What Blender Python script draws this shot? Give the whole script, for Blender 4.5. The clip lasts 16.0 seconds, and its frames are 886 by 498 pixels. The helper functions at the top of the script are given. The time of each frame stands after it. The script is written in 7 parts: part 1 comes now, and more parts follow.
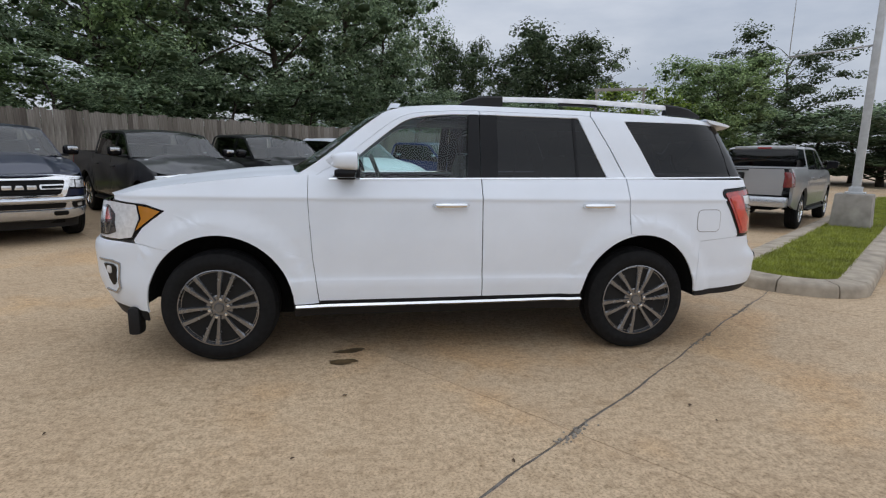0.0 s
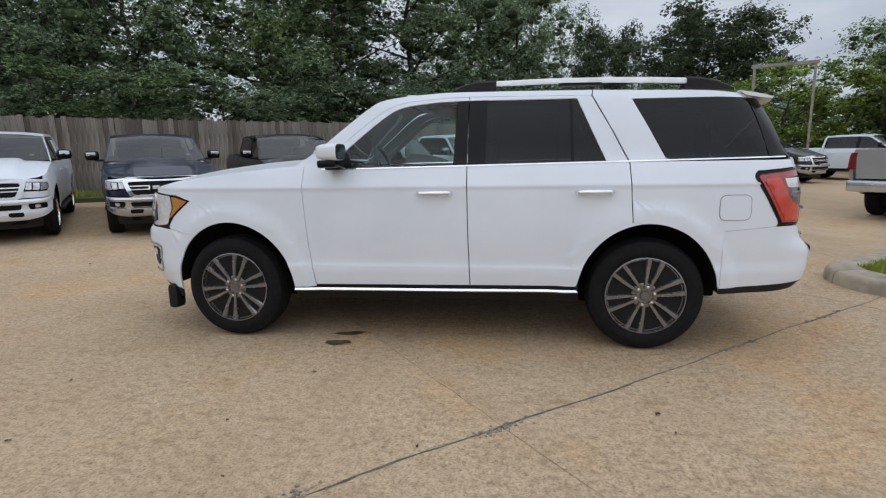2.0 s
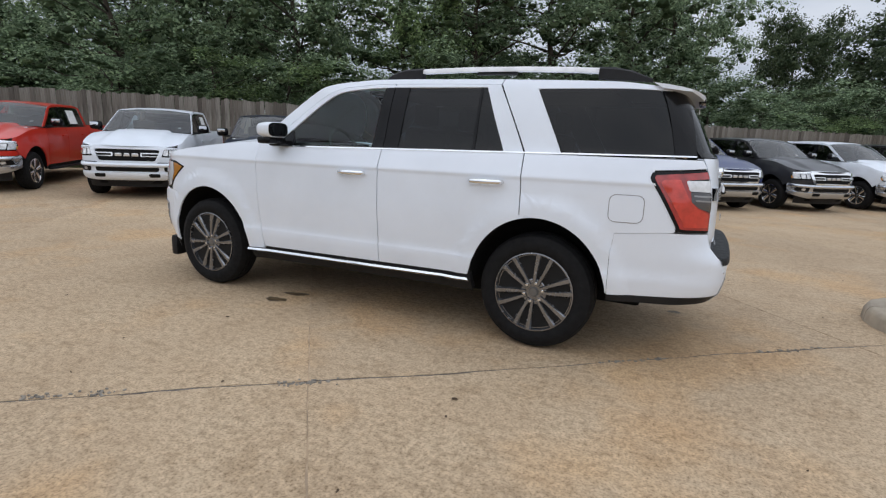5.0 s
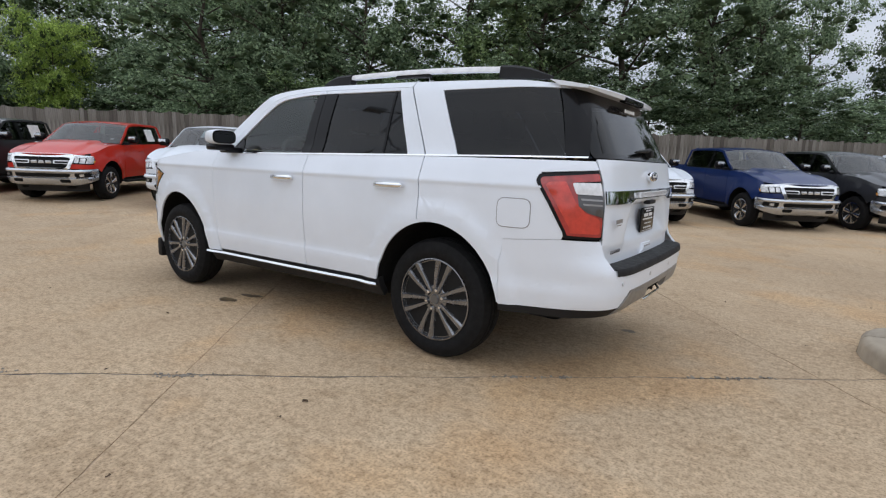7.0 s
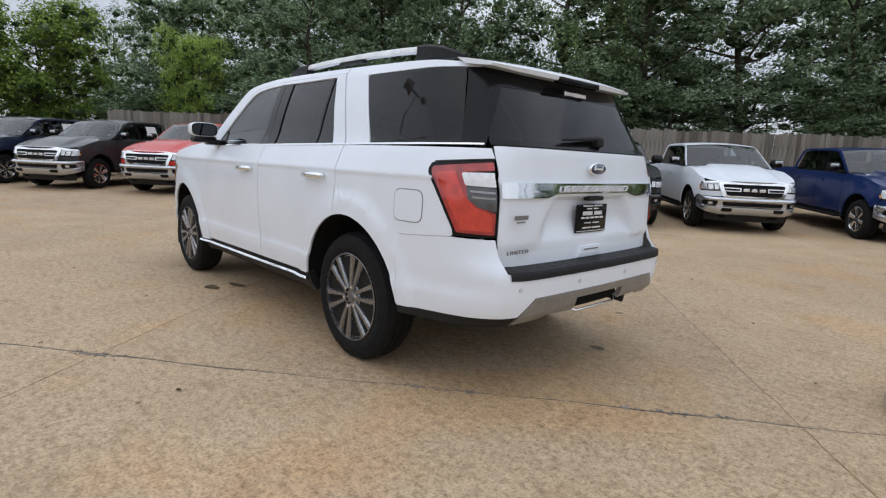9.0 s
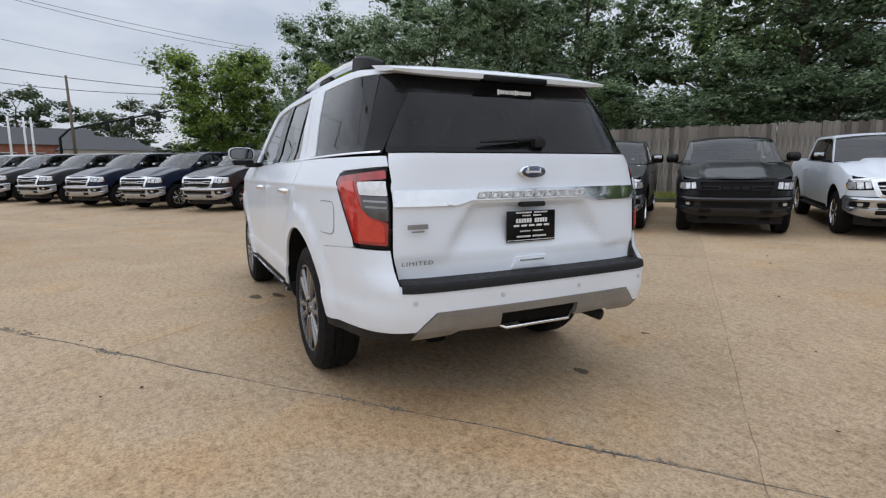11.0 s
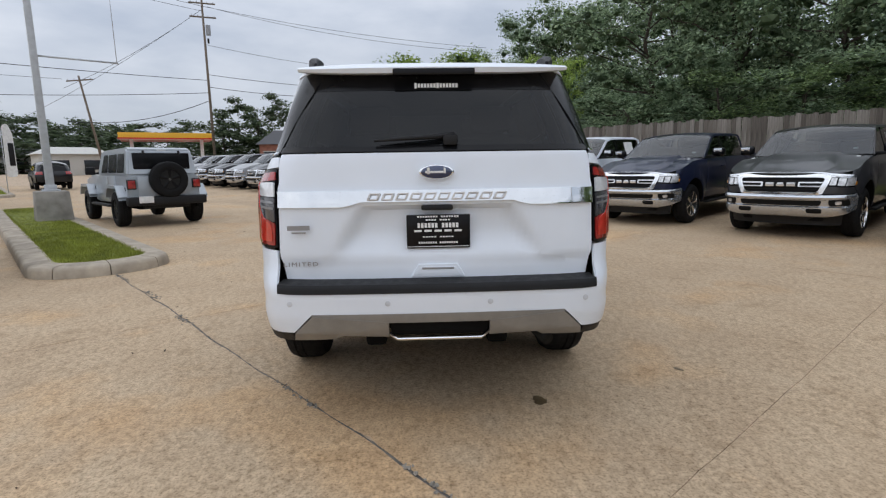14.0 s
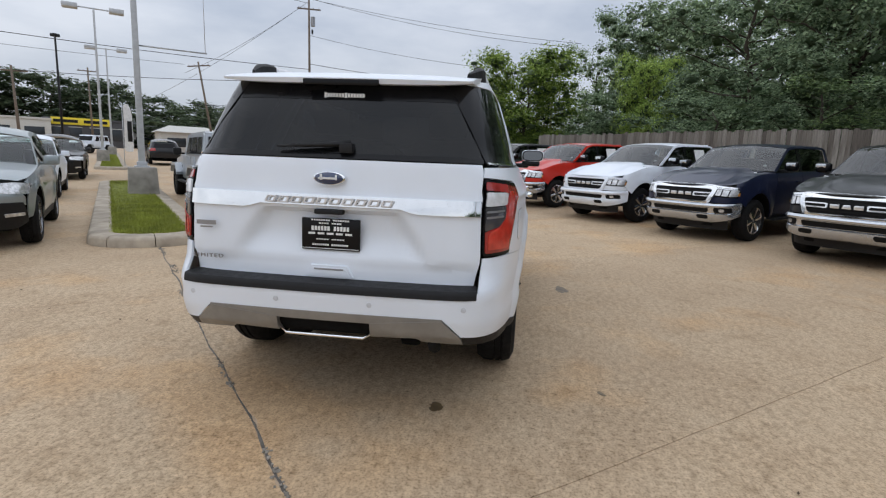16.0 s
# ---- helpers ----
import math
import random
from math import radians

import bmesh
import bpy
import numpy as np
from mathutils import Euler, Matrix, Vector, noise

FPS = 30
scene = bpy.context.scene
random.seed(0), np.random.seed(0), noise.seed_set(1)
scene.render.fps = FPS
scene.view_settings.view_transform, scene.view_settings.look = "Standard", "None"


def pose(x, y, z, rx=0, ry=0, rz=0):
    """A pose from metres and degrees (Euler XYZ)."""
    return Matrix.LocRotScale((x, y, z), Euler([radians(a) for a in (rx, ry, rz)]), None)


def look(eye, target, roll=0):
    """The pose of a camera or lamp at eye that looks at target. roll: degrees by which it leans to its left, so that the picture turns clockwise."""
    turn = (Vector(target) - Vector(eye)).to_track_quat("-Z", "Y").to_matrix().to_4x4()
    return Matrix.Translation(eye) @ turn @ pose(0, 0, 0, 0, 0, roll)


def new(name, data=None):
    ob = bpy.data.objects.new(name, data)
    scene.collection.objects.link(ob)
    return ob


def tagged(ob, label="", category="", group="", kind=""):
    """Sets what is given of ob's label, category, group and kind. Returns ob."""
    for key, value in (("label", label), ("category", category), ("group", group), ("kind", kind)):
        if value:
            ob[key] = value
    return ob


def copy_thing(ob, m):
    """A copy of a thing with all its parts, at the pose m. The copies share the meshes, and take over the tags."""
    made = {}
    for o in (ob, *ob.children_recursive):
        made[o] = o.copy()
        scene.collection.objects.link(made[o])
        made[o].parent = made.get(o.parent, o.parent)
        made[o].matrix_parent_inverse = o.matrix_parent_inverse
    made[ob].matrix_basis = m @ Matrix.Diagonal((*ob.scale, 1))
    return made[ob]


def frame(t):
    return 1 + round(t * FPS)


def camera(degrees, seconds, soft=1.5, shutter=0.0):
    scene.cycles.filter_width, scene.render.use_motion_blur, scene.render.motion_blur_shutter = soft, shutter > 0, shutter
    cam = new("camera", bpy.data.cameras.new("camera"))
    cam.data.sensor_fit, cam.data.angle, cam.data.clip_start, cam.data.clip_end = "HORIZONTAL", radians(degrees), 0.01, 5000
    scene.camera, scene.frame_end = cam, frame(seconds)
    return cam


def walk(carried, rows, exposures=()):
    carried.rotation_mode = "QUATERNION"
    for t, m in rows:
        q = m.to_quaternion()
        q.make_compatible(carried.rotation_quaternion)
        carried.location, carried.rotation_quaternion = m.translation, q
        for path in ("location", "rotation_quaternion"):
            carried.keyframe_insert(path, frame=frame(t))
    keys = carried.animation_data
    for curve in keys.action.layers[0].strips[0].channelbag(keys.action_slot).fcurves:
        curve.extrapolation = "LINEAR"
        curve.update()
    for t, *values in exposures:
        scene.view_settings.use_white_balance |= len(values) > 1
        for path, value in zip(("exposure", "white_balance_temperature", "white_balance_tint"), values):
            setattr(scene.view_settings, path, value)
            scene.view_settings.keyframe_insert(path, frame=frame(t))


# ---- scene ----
cam = camera(80.0, 16.0, soft=1.22)
PATH = [
    (0, (-0.483, -4.718, 1.471), (-0.218, -2.766, 1.13), 0.96),
    (0.5, (-0.197, -4.736, 1.442), (-0.013, -2.774, 1.102), 0.03),
    (1, (0.147, -4.762, 1.432), (0.186, -2.791, 1.097), -0.73),
    (1.5, (0.407, -4.763, 1.411), (0.306, -2.794, 1.075), -0.78),
    (2, (0.71, -4.726, 1.413), (0.407, -2.781, 1.058), -1.06),
    (2.5, (0.983, -4.744, 1.387), (0.59, -2.817, 1.025), -0.49),
    (3, (1.314, -4.727, 1.383), (0.845, -2.821, 0.998), 0.29),
    (3.2, (1.441, -4.717, 1.39), (0.948, -2.819, 0.997), 0.49),
    (5.3, (2.682, -4.312, 1.346), (1.78, -2.566, 0.975), 2.2),
    (5.5, (2.793, -4.259, 1.326), (1.866, -2.523, 0.967), 2.2),
    (6, (3.045, -4.041, 1.309), (2.082, -2.322, 0.966), 2.59),
    (6.5, (3.29, -3.881, 1.313), (2.268, -2.193, 0.987), 2.59),
    (7, (3.552, -3.695, 1.303), (2.413, -2.084, 0.976), 2.06),
    (7.5, (3.789, -3.52, 1.293), (2.533, -1.994, 0.986), 2.16),
    (8, (3.953, -3.267, 1.263), (2.635, -1.796, 0.944), 2.18),
    (8.2, (4.02, -3.159, 1.269), (2.682, -1.709, 0.944), 2.3),
    (10.3, (4.723, -1.999, 1.268), (3.053, -0.941, 0.966), 0.6),
    (10.5, (4.783, -1.908, 1.268), (3.082, -0.897, 0.974), 0.1),
    (11, (4.895, -1.64, 1.259), (3.12, -0.765, 0.967), -0.5),
    (11.5, (4.985, -1.375, 1.288), (3.152, -0.63, 0.998), -1.1),
    (12, (5.015, -1.107, 1.268), (3.132, -0.5, 0.974), -0.7),
    (12.5, (5.056, -0.868, 1.298), (3.139, -0.379, 1.004), -0.7),
    (13, (5.116, -0.596, 1.284), (3.167, -0.256, 0.993), -1.1),
    (13.5, (5.155, -0.343, 1.303), (3.187, -0.135, 1.017), -1.4),
    (14, (5.129, -0.07, 1.277), (3.154, 0.005, 0.968), -0.9),
    (14.5, (5.123, 0.156, 1.303), (3.148, 0.164, 0.99), -0.8),
    (15, (5.133, 0.427, 1.31), (3.16, 0.358, 0.992), -0.4),
    (15.5, (5.161, 0.665, 1.373), (3.192, 0.51, 1.056), 1.0),
    (16, (5.161, 0.9, 1.367), (3.205, 0.653, 1.032), 2.3),
]
walk(cam, [(t, look(eye, target, roll)) for t, eye, target, roll in PATH], exposures=[(0, -0.08), (3, -0.05), (6, 0.05), (16, 0.07)])

# ---- world and light ----
world = bpy.data.worlds.new("overcast_sky")
scene.world = world
world.use_nodes = True
wn, wl = world.node_tree.nodes, world.node_tree.links
wn.clear()
SUN_EL, SUN_ROT = radians(52), radians(200)
sky = wn.new("ShaderNodeTexSky")
sky.sky_type, sky.sun_disc, sky.sun_elevation, sky.sun_rotation = "NISHITA", False, SUN_EL, SUN_ROT
coord = wn.new("ShaderNodeTexCoord")
stretch = wn.new("ShaderNodeMapping")
stretch.inputs["Scale"].default_value = (1.0, 1.0, 3.2)
cloud = wn.new("ShaderNodeTexNoise")
cloud.inputs["Scale"].default_value, cloud.inputs["Detail"].default_value, cloud.inputs["Roughness"].default_value = 2.6, 7, 0.55
ramp = wn.new("ShaderNodeValToRGB")
ramp.color_ramp.elements[0].position, ramp.color_ramp.elements[0].color = 0.34, (4.75, 5.3, 6.35, 1)
ramp.color_ramp.elements[1].position, ramp.color_ramp.elements[1].color = 0.66, (7.3, 7.7, 8.5, 1)
mixsky = wn.new("ShaderNodeMixRGB")
mixsky.inputs[0].default_value = 0.9
back = wn.new("ShaderNodeBackground")
back.inputs["Strength"].default_value = 0.095
wout = wn.new("ShaderNodeOutputWorld")
wl.new(coord.outputs["Generated"], stretch.inputs["Vector"])
wl.new(stretch.outputs["Vector"], cloud.inputs["Vector"])
wl.new(cloud.outputs["Fac"], ramp.inputs["Fac"])
wl.new(sky.outputs["Color"], mixsky.inputs[1])
wl.new(ramp.outputs["Color"], mixsky.inputs[2])
# an overcast sky is brighter overhead than at the horizon
updir = wn.new("ShaderNodeSeparateXYZ")
wl.new(coord.outputs["Generated"], updir.inputs[0])
dome = wn.new("ShaderNodeMath")
dome.operation, dome.use_clamp = "MULTIPLY_ADD", False
dome.inputs[1].default_value, dome.inputs[2].default_value = 0.85, 0.88
wl.new(updir.outputs["Z"], dome.inputs[0])
floor_at = wn.new("ShaderNodeMath")
floor_at.operation = "MAXIMUM"
floor_at.inputs[1].default_value = 0.88
wl.new(dome.outputs[0], floor_at.inputs[0])
lift = wn.new("ShaderNodeVectorMath")
lift.operation = "SCALE"
wl.new(mixsky.outputs["Color"], lift.inputs[0])
wl.new(floor_at.outputs[0], lift.inputs["Scale"])
wl.new(lift.outputs[0], back.inputs["Color"])
wl.new(back.outputs["Background"], wout.inputs["Surface"])
sun_data = bpy.data.lights.new("sun", "SUN")
sun_data.energy, sun_data.angle, sun_data.color = 0.6, radians(179), (1.0, 0.98, 0.95)
sun = new("sun", sun_data)
sun.matrix_world = look((20, -60, 80), (0, 0, 0))


# ---- materials ----
def material(name):
    m = bpy.data.materials.new(name)
    m.use_nodes = True
    nt = m.node_tree
    return m, nt, nt.nodes["Principled BSDF"]


def node(nt, kind, **values):
    n = nt.nodes.new("ShaderNode" + kind)
    for key, value in values.items():
        n.inputs[key].default_value = value
    return n


def noise_node(nt, scale, detail=4.0, rough=0.55, space="Object", stretch_by=(1, 1, 1)):
    c = nt.nodes.new("ShaderNodeTexCoord")
    mp = node(nt, "Mapping", Scale=stretch_by)
    n = node(nt, "TexNoise", Scale=scale, Detail=detail, Roughness=rough)
    nt.links.new(c.outputs[space], mp.inputs["Vector"])
    nt.links.new(mp.outputs["Vector"], n.inputs["Vector"])
    return n.outputs["Fac"]


def ramp_node(nt, fac, stops):
    r = nt.nodes.new("ShaderNodeValToRGB")
    while len(r.color_ramp.elements) < len(stops):
        r.color_ramp.elements.new(0.5)
    for e, (p, c) in zip(r.color_ramp.elements, stops):
        e.position, e.color = p, (*c, 1) if len(c) == 3 else c
    nt.links.new(fac, r.inputs["Fac"])
    return r.outputs["Color"]


def grey(v):
    return (v, v, v)


def mixed(nt, kind, fac, a, b):
    m = nt.nodes.new("ShaderNodeMixRGB")
    m.blend_type = kind
    for k, v in ((0, fac), (1, a), (2, b)):
        if hasattr(v, "is_linked"):
            nt.links.new(v, m.inputs[k])
        else:
            m.inputs[k].default_value = v if k == 0 else (*v, 1)
    return m.outputs[0]


def bump(nt, bsdf, fac, strength=0.3, distance=0.01):
    b = node(nt, "Bump", Strength=strength, Distance=distance)
    nt.links.new(fac, b.inputs["Height"])
    nt.links.new(b.outputs["Normal"], bsdf.inputs["Normal"])


def plain(name, color, rough=0.5, metal=0.0, coat=0.0, vary=0.12, scale=9.0, relief=0.0, spec=0.5):
    """A surface with its colour, mottled a little, with uneven gloss."""
    m, nt, b = material(name)
    n = noise_node(nt, scale)
    lo, hi = [c * (1 - vary) for c in color], [min(1, c * (1 + vary)) for c in color]
    nt.links.new(ramp_node(nt, n, [(0.3, lo), (0.7, hi)]), b.inputs["Base Color"])
    nt.links.new(ramp_node(nt, noise_node(nt, scale * 3), [(0.3, grey(max(0.02, rough * 0.85))), (0.7, grey(min(1, rough * 1.15)))]), b.inputs["Roughness"])
    b.inputs["Metallic"].default_value = metal
    b.inputs["Specular IOR Level"].default_value = spec
    if coat:
        b.inputs["Coat Weight"].default_value, b.inputs["Coat Roughness"].default_value = coat, 0.03
    if relief:
        bump(nt, b, noise_node(nt, scale * 12), relief, 0.004)
    return m


def paint(name, color, flake=0.0, coat=0.6):
    """Car paint: a base under clear coat, with a light film of dust low down as noise."""
    m, nt, b = material(name)
    n = noise_node(nt, 2.2, 6)
    lo, hi = [c * 0.96 for c in color], [min(1, c * 1.03) for c in color]
    nt.links.new(ramp_node(nt, n, [(0.3, lo), (0.7, hi)]), b.inputs["Base Color"])
    b.inputs["Metallic"].default_value = flake
    b.inputs["Roughness"].default_value = 0.38
    b.inputs["Specular IOR Level"].default_value = 0.2
    b.inputs["Coat Weight"].default_value, b.inputs["Coat Roughness"].default_value = coat, 0.05
    return m


def glass(name, tint, gloss=1.5, film=0.0):
    """A thin pane: it lets tinted light through and mirrors by Fresnel."""
    m = bpy.data.materials.new(name)
    m.use_nodes = True
    nt = m.node_tree
    nt.nodes.clear()
    t = node(nt, "BsdfTransparent", Color=(*tint, 1))
    g = node(nt, "BsdfGlossy", Roughness=0.015, Color=(1, 1, 1, 1))
    f = node(nt, "Fresnel", IOR=gloss)
    mx = nt.nodes.new("ShaderNodeMixShader")
    o = nt.nodes.new("ShaderNodeOutputMaterial")
    clear = t
    if film:
        dust = node(nt, "BsdfDiffuse", Color=(film, film * 1.04, film * 1.1, 1))
        clear = nt.nodes.new("ShaderNodeAddShader")
        nt.links.new(t.outputs[0], clear.inputs[0])
        nt.links.new(dust.outputs[0], clear.inputs[1])
    for a, c in ((f.outputs[0], mx.inputs[0]), (clear.outputs[0], mx.inputs[1]), (g.outputs[0], mx.inputs[2]), (mx.outputs[0], o.inputs[0])):
        nt.links.new(a, c)
    return m


WHITE = paint("white_paint", (0.78, 0.825, 0.89), 0.0, 0.4)
NAVY, BLUE, RED = paint("navy_paint", (0.010, 0.015, 0.042), 0.15), paint("blue_paint", (0.007, 0.024, 0.115), 0.15), paint("red_paint", (0.55, 0.025, 0.012), 0.1)
DARK, BLACKP, SILVER = paint("granite_paint", (0.034, 0.035, 0.039), 0.2), paint("black_paint", (0.012, 0.012, 0.014), 0.2), paint("silver_paint", (0.36, 0.365, 0.375), 0.6)
GLOSSY = plain("gloss_black_trim", (0.007, 0.007, 0.008), 0.18, spec=0.2)
TRIM = plain("black_plastic", (0.014, 0.014, 0.015), 0.55, relief=0.15, spec=0.25)
DEEP = plain("dark_underside", (0.008, 0.008, 0.008), 0.9, spec=0.1)
RUBBER = plain("tyre_rubber", (0.009, 0.009, 0.0095), 0.8, relief=0.2, spec=0.2)
CHROME = plain("chrome", (0.86, 0.87, 0.88), 0.06, metal=1.0, vary=0.03)
ALLOY = plain("grey_alloy", (0.25, 0.252, 0.26), 0.25, metal=0.85)
BRIGHT = plain("bright_alloy", (0.72, 0.72, 0.73), 0.32, metal=0.35)
STEELG = plain("silver_plastic", (0.29, 0.283, 0.27), 0.42, metal=0.5)
REDLENS = plain("red_lens", (0.33, 0.018, 0.016), 0.12, coat=1.0, vary=0.35, scale=14)
DARKRED = plain("dark_red_lens", (0.16, 0.012, 0.012), 0.12, coat=1.0, vary=0.2, scale=14)
LAMPBOX = plain("lamp_reflector_block", (0.70, 0.71, 0.73), 0.1, metal=0.9, coat=1.0, vary=0.5, scale=30)
SMOKE = plain("smoked_housing", (0.045, 0.045, 0.05), 0.15, coat=1.0)
DARKCHROME = plain("dark_chrome", (0.42, 0.43, 0.45), 0.2, metal=0.8)
CLEARLENS = plain("clear_lens", (0.74, 0.75, 0.77), 0.2, metal=0.15, coat=1.0, vary=0.14, scale=34)
AMBER = plain("amber_lens", (0.50, 0.21, 0.03), 0.15, coat=1.0)
BADGE = plain("blue_enamel", (0.015, 0.03, 0.09), 0.15, coat=1.0)
WHITEMARK = plain("white_marking", (0.75, 0.75, 0.74), 0.5)
SENSOR = plain("sensor_paint", (0.55, 0.57, 0.60), 0.4)
GREYMARK = plain("grey_marking", (0.30, 0.30, 0.31), 0.35, metal=0.6)
MIRROR = plain("mirror_glass", (0.16, 0.17, 0.18), 0.03, metal=1.0, vary=0.02)
BRAKE = plain("brake_steel", (0.20, 0.20, 0.20), 0.4, metal=0.8)
BARREL = plain("dark_barrel", (0.012, 0.012, 0.012), 0.6, spec=0.2)
LEATHER = plain("dark_leather", (0.06, 0.058, 0.056), 0.6, relief=0.2, spec=0.25)
GLASS_F = glass("front_glass", (0.74, 0.89, 0.86), 1.48)
GLASS_W = glass("windscreen_glass", (0.40, 0.49, 0.49), 1.62)
GLASS_D = glass("privacy_glass", (0.038, 0.046, 0.058), 1.38, 0.006)
PAPER = plain("paper", (0.8, 0.8, 0.78), 0.7)


# ---- mesh helpers ----
def part(name, bm, mat, parent=None, label="", smooth=True, sharp=radians(38)):
    me = bpy.data.meshes.new(name)
    if smooth:
        for f in bm.faces:
            f.smooth = True
        for e in bm.edges:
            if not e.is_boundary and len(e.link_faces) == 2 and e.calc_face_angle(0) > sharp:
                e.smooth = False
    bm.to_mesh(me)
    bm.free()
    me.materials.append(mat)
    ob = new(name, me)
    if parent is not None:
        ob.parent = parent
    if label:
        tagged(ob, label)
    return ob


def root(name, label, category, m=None, group="", kind=""):
    ob = new(name)
    ob.empty_display_size = 0.2
    tagged(ob, label, category, group, kind)
    if m is not None:
        ob.matrix_basis = m
    return ob


def box(bm, cx, cy, cz, sx, sy, sz, bevel=0.0, segments=2, m=None):
    made = bmesh.ops.create_cube(bm, size=1.0, matrix=Matrix.Translation((cx, cy, cz)) @ Matrix.Diagonal((sx, sy, sz, 1)))
    vs = made["verts"]
    if bevel:
        es = list({e for v in vs for e in v.link_edges})
        out = bmesh.ops.bevel(bm, geom=es, offset=bevel, segments=segments, affect="EDGES", profile=0.6)
        vs = list({v for f in out["faces"] for v in f.verts} | {v for v in vs if v.is_valid})
    if m is not None:
        bmesh.ops.transform(bm, matrix=m, verts=vs)
    return vs


def boxes(*rows):
    bm = bmesh.new()
    for r in rows:
        box(bm, *r)
    return bm


def revolve(bm, profile, segments=40, axis="y", m=None):
    """A profile of (radius, along) turned round an axis."""
    rings = []
    for r, a in profile:
        ring = []
        for i in range(segments):
            t = 2 * math.pi * i / segments
            c, s = r * math.cos(t), r * math.sin(t)
            p = Vector((c, a, s)) if axis == "y" else Vector((c, s, a)) if axis == "z" else Vector((a, c, s))
            ring.append(bm.verts.new(m @ p if m is not None else p))
        rings.append(ring)
    for a, b in zip(rings, rings[1:]):
        for i in range(segments):
            j = (i + 1) % segments
            bm.faces.new((a[i], a[j], b[j], b[i]))
    for ring in (rings[0], rings[-1]):
        if (profile[0] if ring is rings[0] else profile[-1])[0] > 1e-4:
            bm.faces.new(ring)
    bmesh.ops.recalc_face_normals(bm, faces=bm.faces)
    return bm


def tube(bm, points, radii, sides=8, closed_ends=True):
    """A tapered tube along points."""
    rings = []
    pts = [Vector(p) for p in points]
    for i, p in enumerate(pts):
        d = (pts[min(i + 1, len(pts) - 1)] - pts[max(i - 1, 0)]).normalized()
        a = d.orthogonal().normalized()
        if rings:
            a = (rings[-1][1] - d * rings[-1][1].dot(d)).normalized()
        b = d.cross(a)
        r = radii[i] if hasattr(radii, "__len__") else radii
        rings.append(([bm.verts.new(p + r * (math.cos(2 * math.pi * k / sides) * a + math.sin(2 * math.pi * k / sides) * b)) for k in range(sides)], a))
    for (u, _), (w, _) in zip(rings, rings[1:]):
        for k in range(sides):
            bm.faces.new((u[k], u[(k + 1) % sides], w[(k + 1) % sides], w[k]))
    if closed_ends:
        bm.faces.new(rings[0][0][::-1])
        bm.faces.new(rings[-1][0])
    return bm


def lerp_table(table, x):
    if x <= table[0][0]:
        return table[0][1]
    for (a, u), (b, w) in zip(table, table[1:]):
        if x <= b:
            return u + (w - u) * (x - a) / (b - a)
    return table[-1][1]


def sstep(a, b, x):
    t = min(1.0, max(0.0, (x - a) / (b - a)))
    return t * t * (3 - 2 * t)


def spline(points, n):
    """A smooth curve through points, as n + 1 even samples per span."""
    p = [Vector(q) for q in points]
    out = []
    for i in range(len(p) - 1):
        a, b, c, d = p[max(i - 1, 0)], p[i], p[i + 1], p[min(i + 2, len(p) - 1)]
        for k in range(n):
            t = k / n
            out.append(0.5 * ((2 * b) + (c - a) * t + (2 * a - 5 * b + 4 * c - d) * t * t + (3 * b - a - 3 * c + d) * t ** 3))
    out.append(p[-1])
    return out


def rounded(poly, r, n=3):
    """A polygon with its corners rounded."""
    out = []
    for i, p in enumerate(poly):
        p, a, b = Vector(p), Vector(poly[i - 1]), Vector(poly[(i + 1) % len(poly)])
        u, w = a - p, b - p
        k = min(r, u.length * 0.45, w.length * 0.45)
        q0, q1 = p + u.normalized() * k, p + w.normalized() * k
        for j in range(n + 1):
            t = j / n
            out.append(tuple((1 - t) ** 2 * q0 + 2 * t * (1 - t) * p + t * t * q1))
    return out


